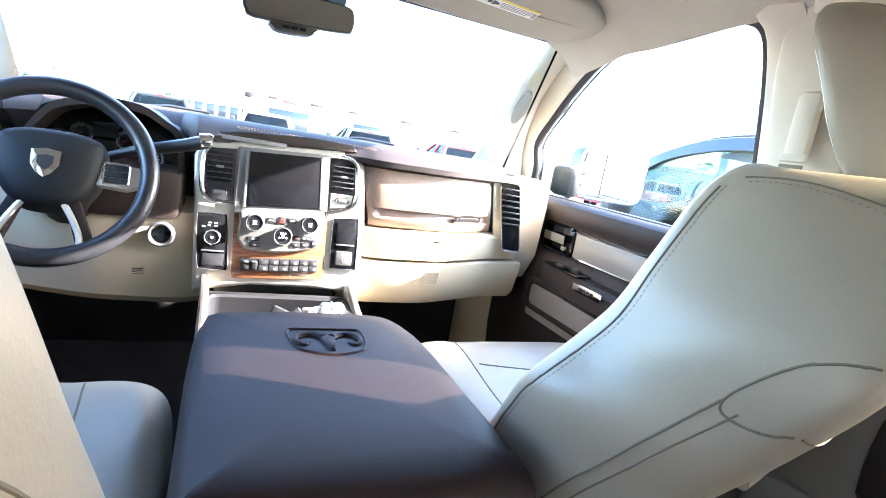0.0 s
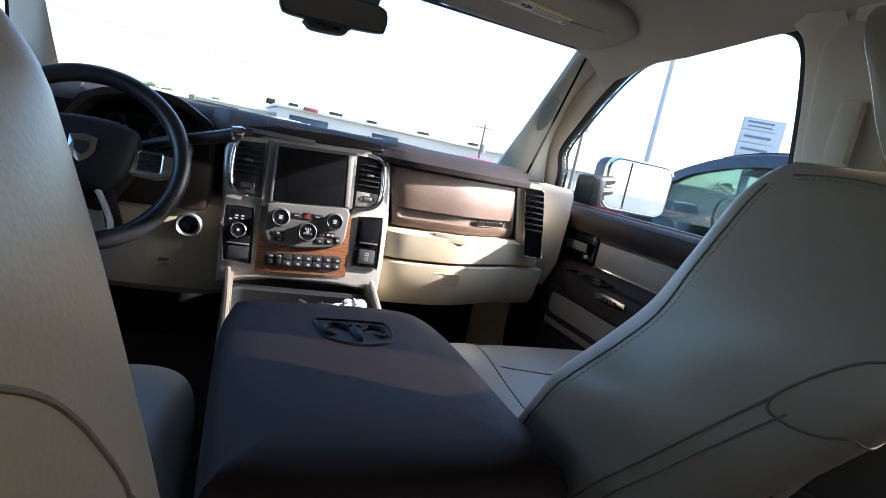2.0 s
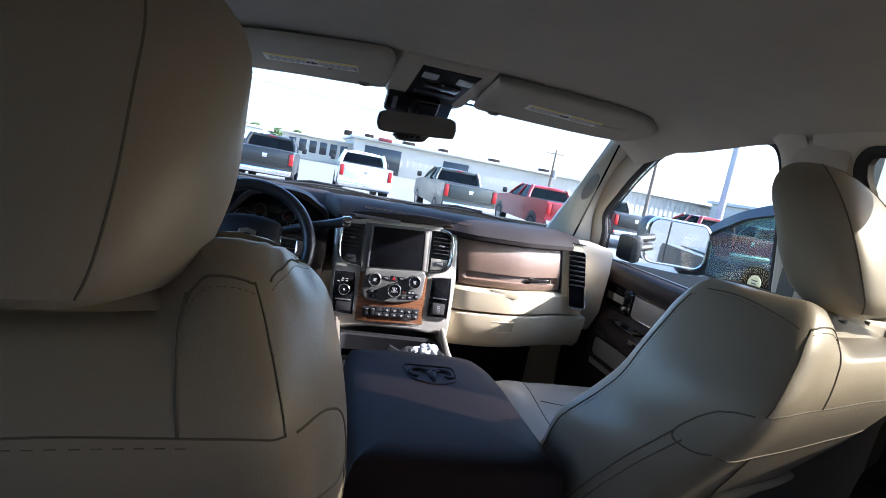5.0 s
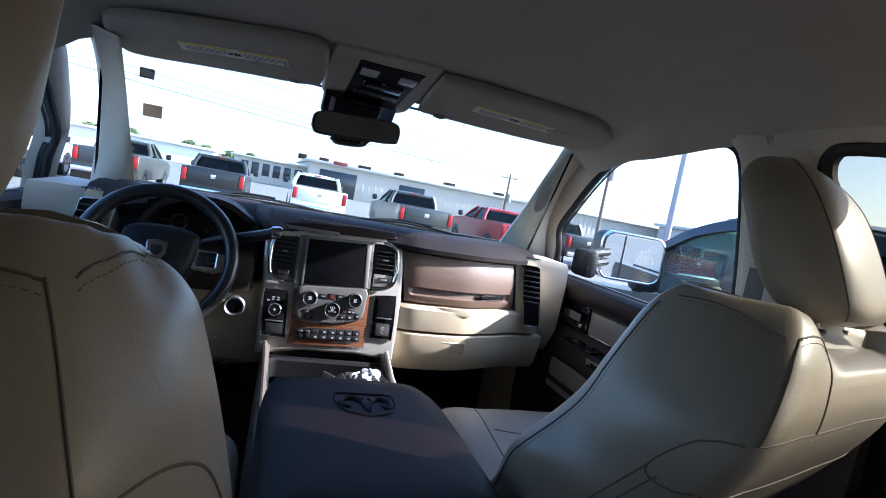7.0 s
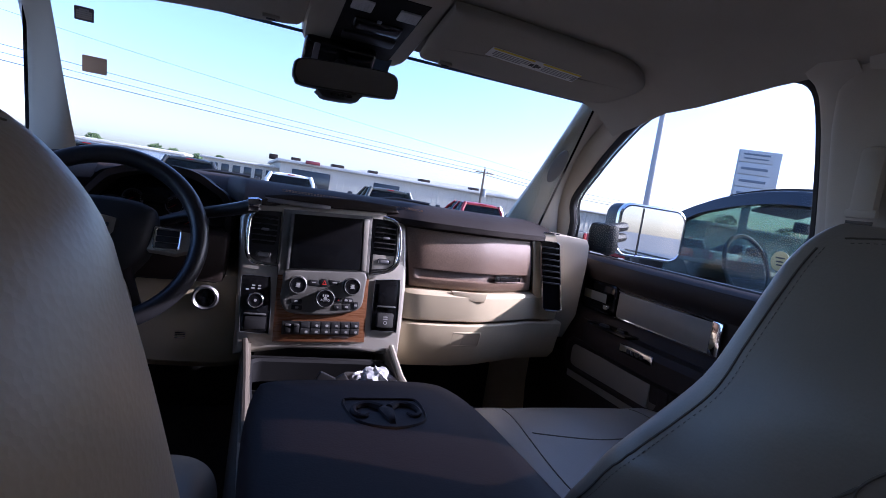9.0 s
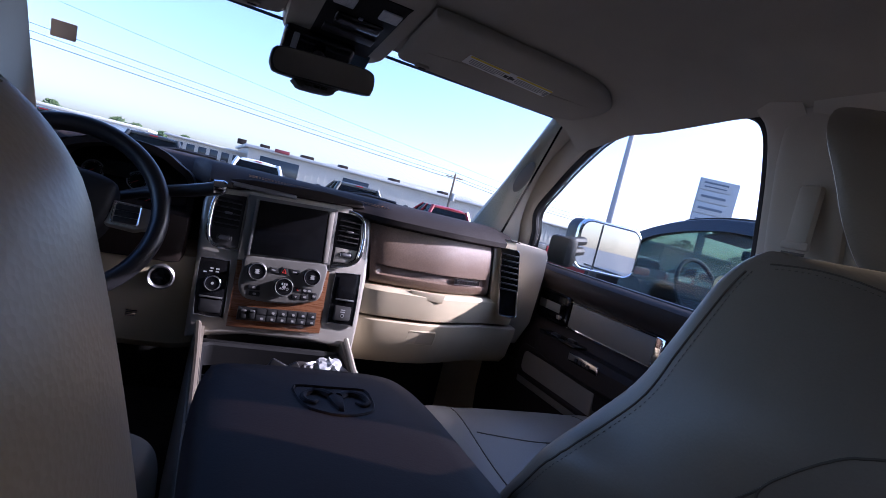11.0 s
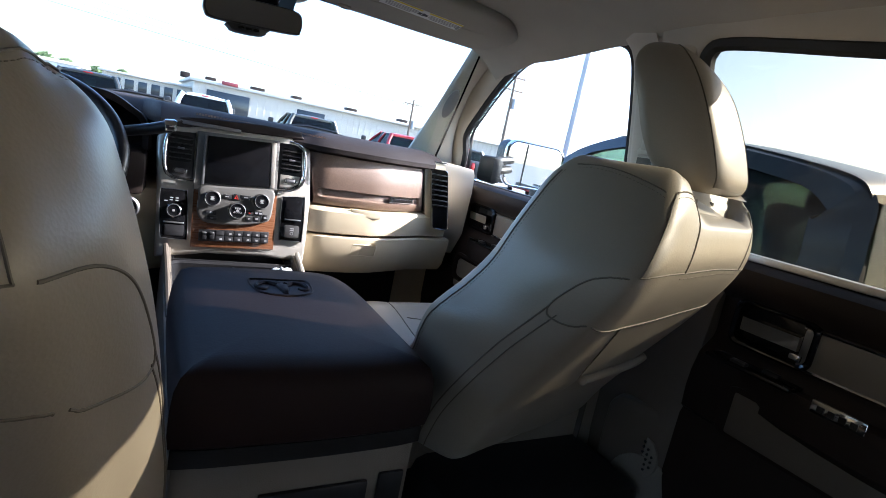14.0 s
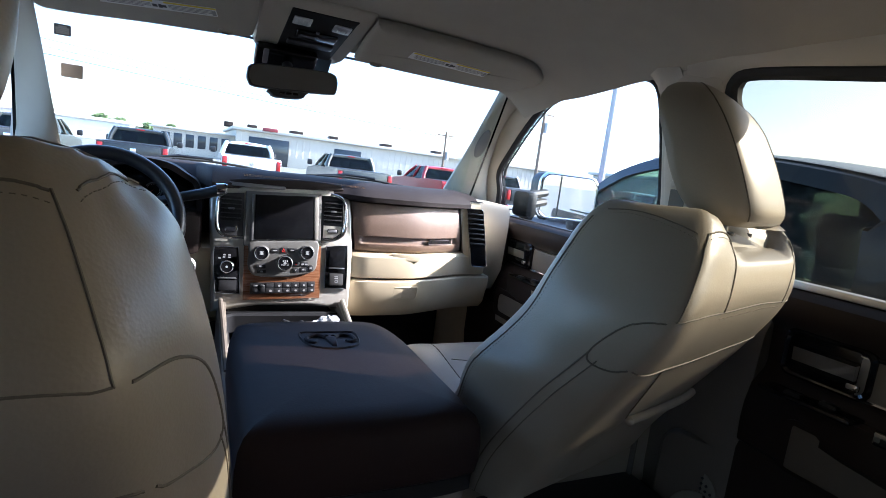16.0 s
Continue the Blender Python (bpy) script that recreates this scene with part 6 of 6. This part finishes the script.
def near_cab(put, paint_mat):
    """Cab of the truck alongside: curved pillars and roof rails, clear front glass and a furnished inside."""
    rail = spline([(4.48, 1.50, 0), (4.31, 1.635, 0), (4.15, 1.735, 0), (4.0, 1.802, 0), (3.75, 1.862, 0), (3.50, 1.882, 0), (3.20, 1.872, 0), (2.93, 1.850, 0), (2.62, 1.810, 0), (2.46, 1.778, 0), (2.385, 1.735, 0), (2.338, 1.66, 0), (2.305, 1.50, 0), (2.29, 1.36, 0)], 4)
    mid = Vector((3.25, 1.50, 0))
    def half(z):
        return interp(z, [(1.36, 0.945), (1.5, 0.925), (1.7, 0.865), (1.8, 0.825), (1.88, 0.78)])
    n = len(rail) - 1
    inner = []
    for i, q in enumerate(rail):
        d = (rail[min(i + 1, n)] - rail[max(i - 1, 0)]).normalized()
        nrm = Vector((-d.y, d.x, 0))
        if nrm.dot(mid - q) < 0:
            nrm = -nrm
        wide = interp(i / n, [(0, 0.07), (0.35, 0.085), (0.60, 0.10), (0.70, 0.15), (0.82, 0.22), (1, 0.22)])
        inner.append(q + nrm * wide)
    for s in (-1, 1):
        rings = []
        for o, q in zip(rail, inner):
            e = o.lerp(q, 0.25)
            rings.append([(s * (half(o.y) - 0.05), o.x, o.y), (s * half(e.y), e.x, e.y), (s * half(q.y), q.x, q.y), (s * (half(q.y) - 0.05), q.x, q.y)])
        put("roof_rail", loft(rings), paint_mat)
        post = [(3.30, 1.36), (3.27, 1.6), (3.22, 1.81)]
        rings = [[(s * (half(z) - 0.004), y - 0.06, z), (s * (half(z) - 0.004), y + 0.06, z), (s * (half(z) - 0.07), y + 0.06, z), (s * (half(z) - 0.07), y - 0.06, z)] for y, z in post]
        put("pillar", loft(rings), M_BLACK)
        for ya, yb, mt, lab in ((3.24, 4.42, M_CLEARTRUCK, "clear front door glass"), (2.5, 3.24, M_TRUCKGLASS, "dark tinted rear door glass")):
            up = [q for q in inner if ya <= q.x <= yb]
            poly = [(q.x, q.y) for q in up]
            poly = [(poly[0][0], 1.36)] + poly + [(poly[-1][0], 1.36)]
            a_ = [(s * (half(z) - 0.022), y, z) for y, z in poly]
            g = put("side_window", loft([a_, [(x - s * 0.006, y, z) for x, y, z in a_]]), mt, lab, None, False)
            g.visible_shadow = False
    # roof skin, windshield and rear window
    top = [q for q in rail if 2.36 < q.x < 3.92 and q.y > 1.70]
    rr = [[(u * (half(q.y) - 0.02), q.x, q.y + 0.045 * (1 - u * u) - 0.004) for u in (-1 + i / 6 for i in range(13))] + [(u * (half(q.y) - 0.03), q.x, q.y - 0.03) for u in (1 - i / 6 for i in range(13))] for q in top]
    put("roof", loft(rr), paint_mat)
    for u in (-0.3, 0.0, 0.3):
        put("roof_marker", box((0.09, 0.05, 0.025), (u, 3.72, 1.915), 0.01), M_LENS, "small roof marker lamp")
    a_ = [Vector((-0.80, 3.90, 1.80)), Vector((0.80, 3.90, 1.80)), Vector((0.92, 4.40, 1.46)), Vector((-0.92, 4.40, 1.46))]
    g = put("windshield", loft([a_, [v + Vector((0, 0.005, 0.004)) for v in a_]]), M_CLEARTRUCK, "clear windshield", None, False)
    g.visible_shadow = False
    a_ = [Vector((-0.70, 2.39, 1.74)), Vector((0.70, 2.39, 1.74)), Vector((0.80, 2.31, 1.38)), Vector((-0.80, 2.31, 1.38))]
    g = put("rear_window", loft([a_, [v + Vector((0, -0.006, 0)) for v in a_]]), M_TRUCKGLASS, "tinted glass", None, False)
    g.visible_shadow = False
    put("cab_floor", box((1.7, 1.9, 0.04), (0, 3.25, 1.0)), M_DARK)
    put("dashboard", loft([[(x, y, z) for y, z in ((4.02, 1.20), (3.99, 1.38), (4.05, 1.45), (4.2, 1.47), (4.5, 1.44), (4.5, 1.2))] for x in (-0.86, -0.5, 0.0, 0.5, 0.86)]), M_DARK, "dark dashboard")
    wh = tube([(0.19 * math.cos(2 * math.pi * k / 32), 0, 0.19 * math.sin(2 * math.pi * k / 32)) for k in range(32)], 0.014, 8, closed=True)
    tf = Matrix.Translation((-0.42, 3.97, 1.46)) @ Matrix.Rotation(radians(-24), 4, "X")
    w = put("steering_wheel", xf(wh, tf), M_BLACK)
    put("hub", xf(box((0.34, 0.03, 0.10), (0, 0.02, -0.01), 0.014, 3), tf), M_BLACK, "", w)
    put("inner_mirror", box((0.26, 0.03, 0.065), (0, 3.93, 1.73), 0.02), M_BLACK)
    for s in (-1, 1):
        put("door_trim", box((0.05, 1.05, 0.30), (s * 0.90, 3.80, 1.19), 0.02), M_INSERT, "beige inner door trim")
        put("sun_visor", box((0.40, 0.16, 0.018), (s * 0.40, 3.80, 1.795), 0.008, rot=Matrix.Rotation(radians(-16), 3, "X")), M_PILLAR)
        for yy in (3.25, 2.52):
            put("seat_back", box((0.50, 0.15, 0.62), (s * 0.42, yy, 1.34), 0.06, 3, rot=Matrix.Rotation(radians(-12), 3, "X")), M_DARK)
            put("headrest", box((0.26, 0.10, 0.18), (s * 0.42, yy - 0.09, 1.715), 0.045, 3), M_DARK)


def pickup(label, paint_mat, m, roof=1.90, interior=False, group="parked pickups", fwd=0.0):
    """A crew-cab pickup with its tail at the local origin and its nose towards +y."""
    p = tagged(new("pickup_truck"), label, "pickup truck", group)
    p.empty_display_size = 0.2
    def put(name, bm, mtl, lab="", par=None, smooth=True):
        ob = part(name, bm, mtl, None, lab, smooth)
        ob.parent = par or p
        return ob
    prof = [(0.05, 0.62), (0.0, 0.72), (0.0, 1.36), (0.04, 1.40), (1.93, 1.40), (1.97, 1.36), (4.1, 1.34), (4.3, 1.31), (5.45, 1.22), (5.68, 1.12), (5.74, 0.9), (5.74, 0.55), (5.2, 0.5), (0.4, 0.5)]
    sh = Matrix(((0, 0, 1, 0), (1, 0, 0, 0), (0, 1, 0, 0), (0, 0, 0, 1)))
    body = slab(prof, 1.96, sh @ Matrix.Translation((0, 0, 0.98)), 0.05, 3)
    put("body", body, paint_mat)
    put("bed_floor", box((1.66, 1.74, 0.02), (0, 0.98, 1.402), 0.0), M_BLACK, "open cargo bed")
    put("tailgate", box((1.55, 0.04, 0.46), (0, -0.012, 1.13), 0.02), paint_mat)
    put("tailgate_badge", box((0.16, 0.012, 0.14), (0, -0.036, 1.18), 0.01), M_CHROME, "chrome badge")
    put("bumper", box((1.90, 0.16, 0.20), (0, -0.06, 0.66), 0.04), M_CHROME, "chrome rear bumper")
    for s in (-1, 1):
        put("tail_lamp", box((0.15, 0.06, 0.40), (s * 0.885, -0.008, 1.14), 0.025), M_TAIL, "red tail lamp")
        put("door_mirror", box((0.20, 0.10, 0.22), (s * 1.17, 4.02, 1.46), 0.04), M_BLACK)
        put("head_lamp", box((0.30, 0.10, 0.18), (s * 0.78, 5.69, 1.02), 0.03), M_LENS)
        for y in (1.15, 4.85):
            tyre = xf(rimmed(circle(0.41, 28), circle(0.25, 28), 0.27, None, 0.02), Matrix.Translation((s * 1.0, y, 0.41)) @ Matrix.Rotation(radians(90 * s), 4, "Y"))
            w = put("wheel", tyre, M_TYRE, "black tyre with alloy rim")
            rim = slab(circle(0.255, 24), 0.05, Matrix.Translation((s * 0.98, y, 0.41)) @ Matrix.Rotation(radians(90 * s), 4, "Y"), 0.01)
            put("rim", rim, M_DULL, "alloy rim", w)
            put("wheel_arch", slab([(0.50 * math.cos(a), 0.50 * math.sin(a)) for a in (math.pi * k / 12 for k in range(13))], 0.02, Matrix.Translation((s * 0.987, y, 0.45)) @ Matrix(((0, 0, s, 0), (s, 0, 0, 0), (0, 1, 0, 0), (0, 0, 0, 1)))), M_BLACK)
    # greenhouse
    if interior:
        near_cab(put, paint_mat)
        p.matrix_world = m
        return p
    zb, zr = 1.36, roof
    B = {"rb": (0.90, 2.02), "fb": (0.90, 4.10 + fwd), "rt": (0.74, 2.16), "ft": (0.72, 3.28 + fwd), "mb": (0.90, 3.05 + fwd * 0.5), "mt": (0.735, 2.80 + fwd * 0.5)}
    def P(k, s):
        x, y = B[k]
        return Vector((s * x, y, zb if k.endswith("b") else zr - 0.05))
    rr = [[(u * 0.74, y, zr - 0.055 * abs(u) ** 6 - 0.02 * u * u - d) for u in (-1 + i / 6 for i in range(13))] + [(u * 0.74, y, zr - 0.07 - d) for u in (1 - i / 6 for i in range(13))] for y, d in ((2.12, 0.05), (2.2, 0.01), (2.7, 0.0), (3.2 + fwd, 0.02), (3.34 + fwd, 0.06))]
    put("roof", loft(rr), paint_mat)
    put("brake_lamp", box((0.26, 0.03, 0.035), (0, 2.10, zr - 0.055), 0.008), M_TAIL, "red high brake lamp")
    for s in (-1, 1):
        for a, b, r in (("rb", "rt", 0.075), ("mb", "mt", 0.045), ("fb", "ft", 0.045)):
            put("pillar", tube([P(a, s), P(a, s).lerp(P(b, s), 0.5) + Vector((s * 0.03, 0, 0)), P(b, s)], r, 8), paint_mat)
        for a, b in (("r", "m"), ("m", "f")):
            q = [P(a + "b", s), P(b + "b", s), P(b + "t", s), P(a + "t", s)]
            g = put("side_window", loft([[v for v in q], [v + Vector((s * 0.006, 0, 0)) for v in q]]), M_TRUCKGLASS, "dark tinted window", None, False)
            g.visible_shadow = False
    for a, b, nm in (("rb", "rt", "rear_window"), ("fb", "ft", "windshield")):
        q = [P(a, -1), P(a, 1), P(b, 1), P(b, -1)]
        g = put(nm, loft([[v for v in q], [v + Vector((0, 0.006, 0)) for v in q]]), M_TRUCKGLASS, "tinted glass", None, False)
        g.visible_shadow = False
    put("cab_floor", box((1.7, 1.9, 0.04), (0, 3.05, 1.345)), M_DARK)
    for s in (-1, 1):
        put("seat_back", box((0.50, 0.14, 0.40), (s * 0.42, 2.95, 1.50), 0.06, 3), M_DARK)
        put("headrest", box((0.26, 0.10, 0.17), (s * 0.42, 2.95, 1.76), 0.04, 3), M_DARK)
    p.matrix_world = m
    return p


P_BLACK = paint("black_paint", (0.012, 0.013, 0.013), 0.35, 0.3)
P_WHITE = paint("white_paint", (0.72, 0.72, 0.71), 0.3)
P_GREY = paint("granite_paint", (0.040, 0.044, 0.038), 0.4, 0.25)
P_RED = paint("red_paint", (0.30, 0.013, 0.018), 0.3, 0.4)
P_MAROON = paint("maroon_paint", (0.16, 0.02, 0.025), 0.3, 0.4)
P_SILVER = paint("silver_paint", (0.42, 0.43, 0.44), 0.3)
P_BLUE = paint("dark_blue_paint", (0.012, 0.015, 0.020), 0.35, 0.25)

row = [(-7.9, 17.3, P_WHITE, "white pickup parked in the row across the lane"), (-4.9, 17.8, P_GREY, "dark grey pickup with its tailgate to the lane"),
       (-1.85, 16.6, P_BLACK, "black pickup with its tailgate to the lane"), (1.25, 17.0, P_WHITE, "white pickup with red tail lamps"),
       (4.35, 15.4, P_GREY, "grey-green pickup with an open bed"), (7.5, 14.8, P_RED, "bright red pickup with a maroon cab in shade"),
       (10.6, 16.0, P_BLACK, "black pickup beside the red one"), (14.2, 14.6, P_RED, "red pickup near the light pole"),
       (17.6, 15.4, P_SILVER, "silver pickup at the end of the row"), (21.0, 15.0, P_WHITE, "white pickup at the far end of the row")]
for x, y, pm, lab in row:
    pickup(lab, pm, Matrix.Translation((x * 1.14, y * 1.14, 0)))
pickup("dark blue crew-cab pickup parked close alongside", P_BLUE, Matrix.Translation((3.22, -1.50, 0)) @ Matrix.Diagonal((1, 1, 1.115, 1)), 1.955, True, fwd=0.5)


def building():
    b = empty("dealership_building", "long low beige metal building with ribbed walls", "building", (20, 62, 0))
    def blk(nm, x0, x1, y0, y1, z0, z1, m, lab="", bev=0.05):
        return part(nm, box((x1 - x0, y1 - y0, z1 - z0), ((x0 + x1) / 2, (y0 + y1) / 2, (z0 + z1) / 2), bev), m, b, lab)
    blk("wing_wall", -4.5, 3.0, 60, 75, 0, 2.45, M_METALWALL, "beige office wing")
    blk("wing_roof", -4.8, 3.2, 59.6, 75, 2.45, 2.65, M_ROOFMETAL)
    blk("main_wall", 3.0, 52.0, 58, 85, 0, 3.25, M_METALWALL, "ribbed metal main hall")
    blk("main_roof", 2.6, 52.4, 57.5, 85, 3.25, 3.55, M_ROOFMETAL, "pale metal roof edge")
    rg = [[(12, 70, 3.55), (40, 70, 3.55), (40, 71, 3.55), (12, 71, 3.55)], [(14, 70, 4.2), (34, 70, 4.4), (34, 71, 4.4), (14, 71, 4.2)]]
    part("roof_ridge", loft(rg), M_ROOFMETAL, b)
    for k in range(70):
        part("wall_rib", box((0.12, 0.03, 2.2), (3.5 + 0.69 * k, 57.985, 2.1)), M_METALWALL, b, smooth=False)
    for k in range(6):
        part("window", box((0.75, 0.1, 1.3), (-3.4 + 1.1 * k, 59.97, 1.45), 0.02), M_DARKWIN_SHADE, b, "dark office window")
    # flat dark slabs on the wall give the openings their shade by colour
    blk("doorway", 4.2, 8.2, 57.9, 58.4, 0, 2.7, M_DARKWIN_SHADE, "doorway with its deep shade put in as a dark slab")
    blk("doorway", 13.0, 16.0, 57.9, 58.4, 0, 2.6, M_DARKWIN_SHADE, "roller door with its shade put in as a dark slab")
    blk("sign_board", 5.4, 6.9, 57.2, 57.4, 3.4, 3.75, P_MAROON, "red sign board over the door")
    for x, w in ((2, 0.9), (4.4, 1.0), (9.0, 1.4), (13.5, 1.0), (20, 1.2), (27, 1.0), (36, 1.3)):
        blk("roof_unit", x, x + w, 63, 64.5, 3.5, 4.05, M_DARK, "roof air unit")
    return b


building()
far = empty("far_shed", "pale low shed beyond the lot", "building", (55, 45, 0))
part("wall", box((30, 12, 3.6), (62, 50, 1.8), 0.1), M_METALWALL, far)
part("roof", box((31, 13, 0.4), (62, 50, 3.8), 0.1), M_ROOFMETAL, far)
far2 = empty("far_shed", "white low building beyond the lane", "building", (-20, 80, 0))
part("wall", box((34, 12, 2.6), (-26, 90, 1.3), 0.1), P_WHITE, far2)
part("roof", box((35, 13, 0.4), (-26, 90, 2.7), 0.1), M_ROOFMETAL, far2)


def tree(x, y, h, seed):
    rnd = random.Random(seed)
    t = empty("tree", "distant green leafy tree on the skyline", "tree", (x, y, 0), "far trees")
    part("trunk", tube([(x, y, 0), (x + 0.1, y, h * 0.4), (x, y, h * 0.75)], 0.2, 7, radii=[0.3, 0.2, 0.08]), M_BARK, t)
    vs, fs = [], []
    for k in range(420):
        a, r, zz = rnd.uniform(0, 6.283), h * 0.42 * math.sqrt(rnd.random()), rnd.uniform(0.3, 1.0)
        r *= math.sin(math.pi * min(zz, 0.97)) ** 0.5 + 0.15
        c = Vector((x + r * math.cos(a), y + r * math.sin(a), h * zz))
        s = rnd.uniform(0.2, 0.42)
        u = Vector((rnd.gauss(0, 1), rnd.gauss(0, 1), rnd.gauss(0, 1))).normalized()
        v = u.orthogonal().normalized()
        i = len(vs)
        vs += [c - u * s, c + v * s * 0.6, c + u * s, c - v * s * 0.6]
        fs.append((i, i + 1, i + 2, i + 3))
    me = bpy.data.meshes.new("crown")
    me.from_pydata(vs, [], fs)
    me.materials.append(M_LEAF)
    ob = new("crown", me)
    ob.parent = t
    ob.matrix_parent_inverse = Matrix.Translation(-t.location)


for i in range(16):
    tree(-60 + 3.6 * i + random.uniform(-1, 1), 112 + random.uniform(-4, 6), random.uniform(3.0, 4.2), i)
for i in range(6):
    tree(72 + 6 * i, 66 + random.uniform(-4, 4), random.uniform(4.5, 6.5), 40 + i)


def utility_pole(x, y, h, arms=2, lean=0.0):
    u = empty("utility_pole", "dark timber utility pole with cross-arms", "utility pole", (x, y, 0), "utility poles")
    part("post", tube([(x, y, 0), (x + lean, y, h)], 0.15, 8, radii=[0.17, 0.11]), M_TIMBER, u)
    for k in range(arms):
        part("crossarm", box((2.2, 0.12, 0.12), (x + lean, y, h - 0.5 - 1.1 * k), 0.01), M_TIMBER, u)
        for j in (-0.95, -0.4, 0.4, 0.95):
            part("insulator", tube([(x + lean + j, y, h - 0.45 - 1.1 * k), (x + lean + j, y, h - 0.25 - 1.1 * k)], 0.05, 6), M_POLE, u)
    part("transformer", tube([(x + 0.35, y, h - 3.2), (x + 0.35, y, h - 2.3)], 0.22, 10), M_POLE, u)
    return u


utility_pole(27.5, 40.5, 9.4, 2)
utility_pole(25.4, 61.0 - 4.5, 6.2, 1)
utility_pole(34.0, 60.5 - 4, 8.0, 1)


def wire(p, q, sag, r=0.02):
    pts = [Vector(p).lerp(Vector(q), t) - Vector((0, 0, sag * 4 * t * (1 - t))) for t in (i / 24 for i in range(25))]
    return thing("power_line", tube(pts, r, 5), M_RUBBER, "thin black power line strung across the lot", "power line", "power lines")


for (z0, z1, sag, r) in ((14.5, 7.9, 0.8, 0.022), (13.6, 7.3, 0.8, 0.022), (12.6, 6.9, 0.8, 0.03), (19.5, 9.0, 0.8, 0.014)):
    wire((-60, 52, z0 * 0.86), (25.4, 56.5, z1 * 0.80), sag, r)
    wire((25.4, 56.5, z1 * 0.80), (60, 56.5, z1 * 0.75), sag, r)


def light_pole(x, y, h):
    l = empty("light_pole", "tall pale steel light pole", "light pole", (x, y, 0))
    part("base", tube([(x, y, 0), (x, y, 0.7)], 0.32, 14), M_ROOFMETAL, l, "concrete foot")
    part("pole", tube([(x, y, 0.7), (x, y, h)], 0.15, 12, radii=[0.16, 0.11]), M_POLE, l)
    for s in (-1, 1):
        part("lamp_head", box((0.7, 0.35, 0.14), (x + s * 0.5, y, h), 0.04), M_POLE, l)


light_pole(17.3, 20.0, 11.5)


def dealer_sign(x, y):
    d = empty("dealer_sign", "tall white sign board with dark lettering bars", "sign", (x, y, 0))
    turn = Matrix.Translation((x, y, 0)) @ Matrix.Rotation(radians(-34), 4, "Z")
    part("post", xf(box((0.8, 0.3, 6.8), (0, 0.1, 3.4), 0.05), turn), M_POLE, d)
    part("board", xf(box((4.0, 0.3, 5.1), (0.35, 0.2, 9.1), 0.05), turn), M_SIGN, d, "white sign body")
    for k in range(4):
        z = 11.0 - 1.25 * k
        pn = part("panel", xf(box((3.1, 0.16, 1.17), (0, 0, z), 0.03), turn), M_SIGN, d, "white sign panel")
        part("letter_bar", xf(box((2.5, 0.04, 0.26 if k else 0.18), (0, -0.09, z + (0.2 if k == 0 else 0)), 0.01), turn), M_SIGNBAR, pn)
        if k == 0:
            part("wing_mark", xf(box((2.3, 0.04, 0.14), (0, -0.09, z - 0.22), 0.02), turn), M_SIGNBAR, pn)


dealer_sign(47.5, 40.0)
for ob in bpy.data.objects:
    if ob.name not in CAB and ob.parent is None:
        ob.location.z += LOT_Z
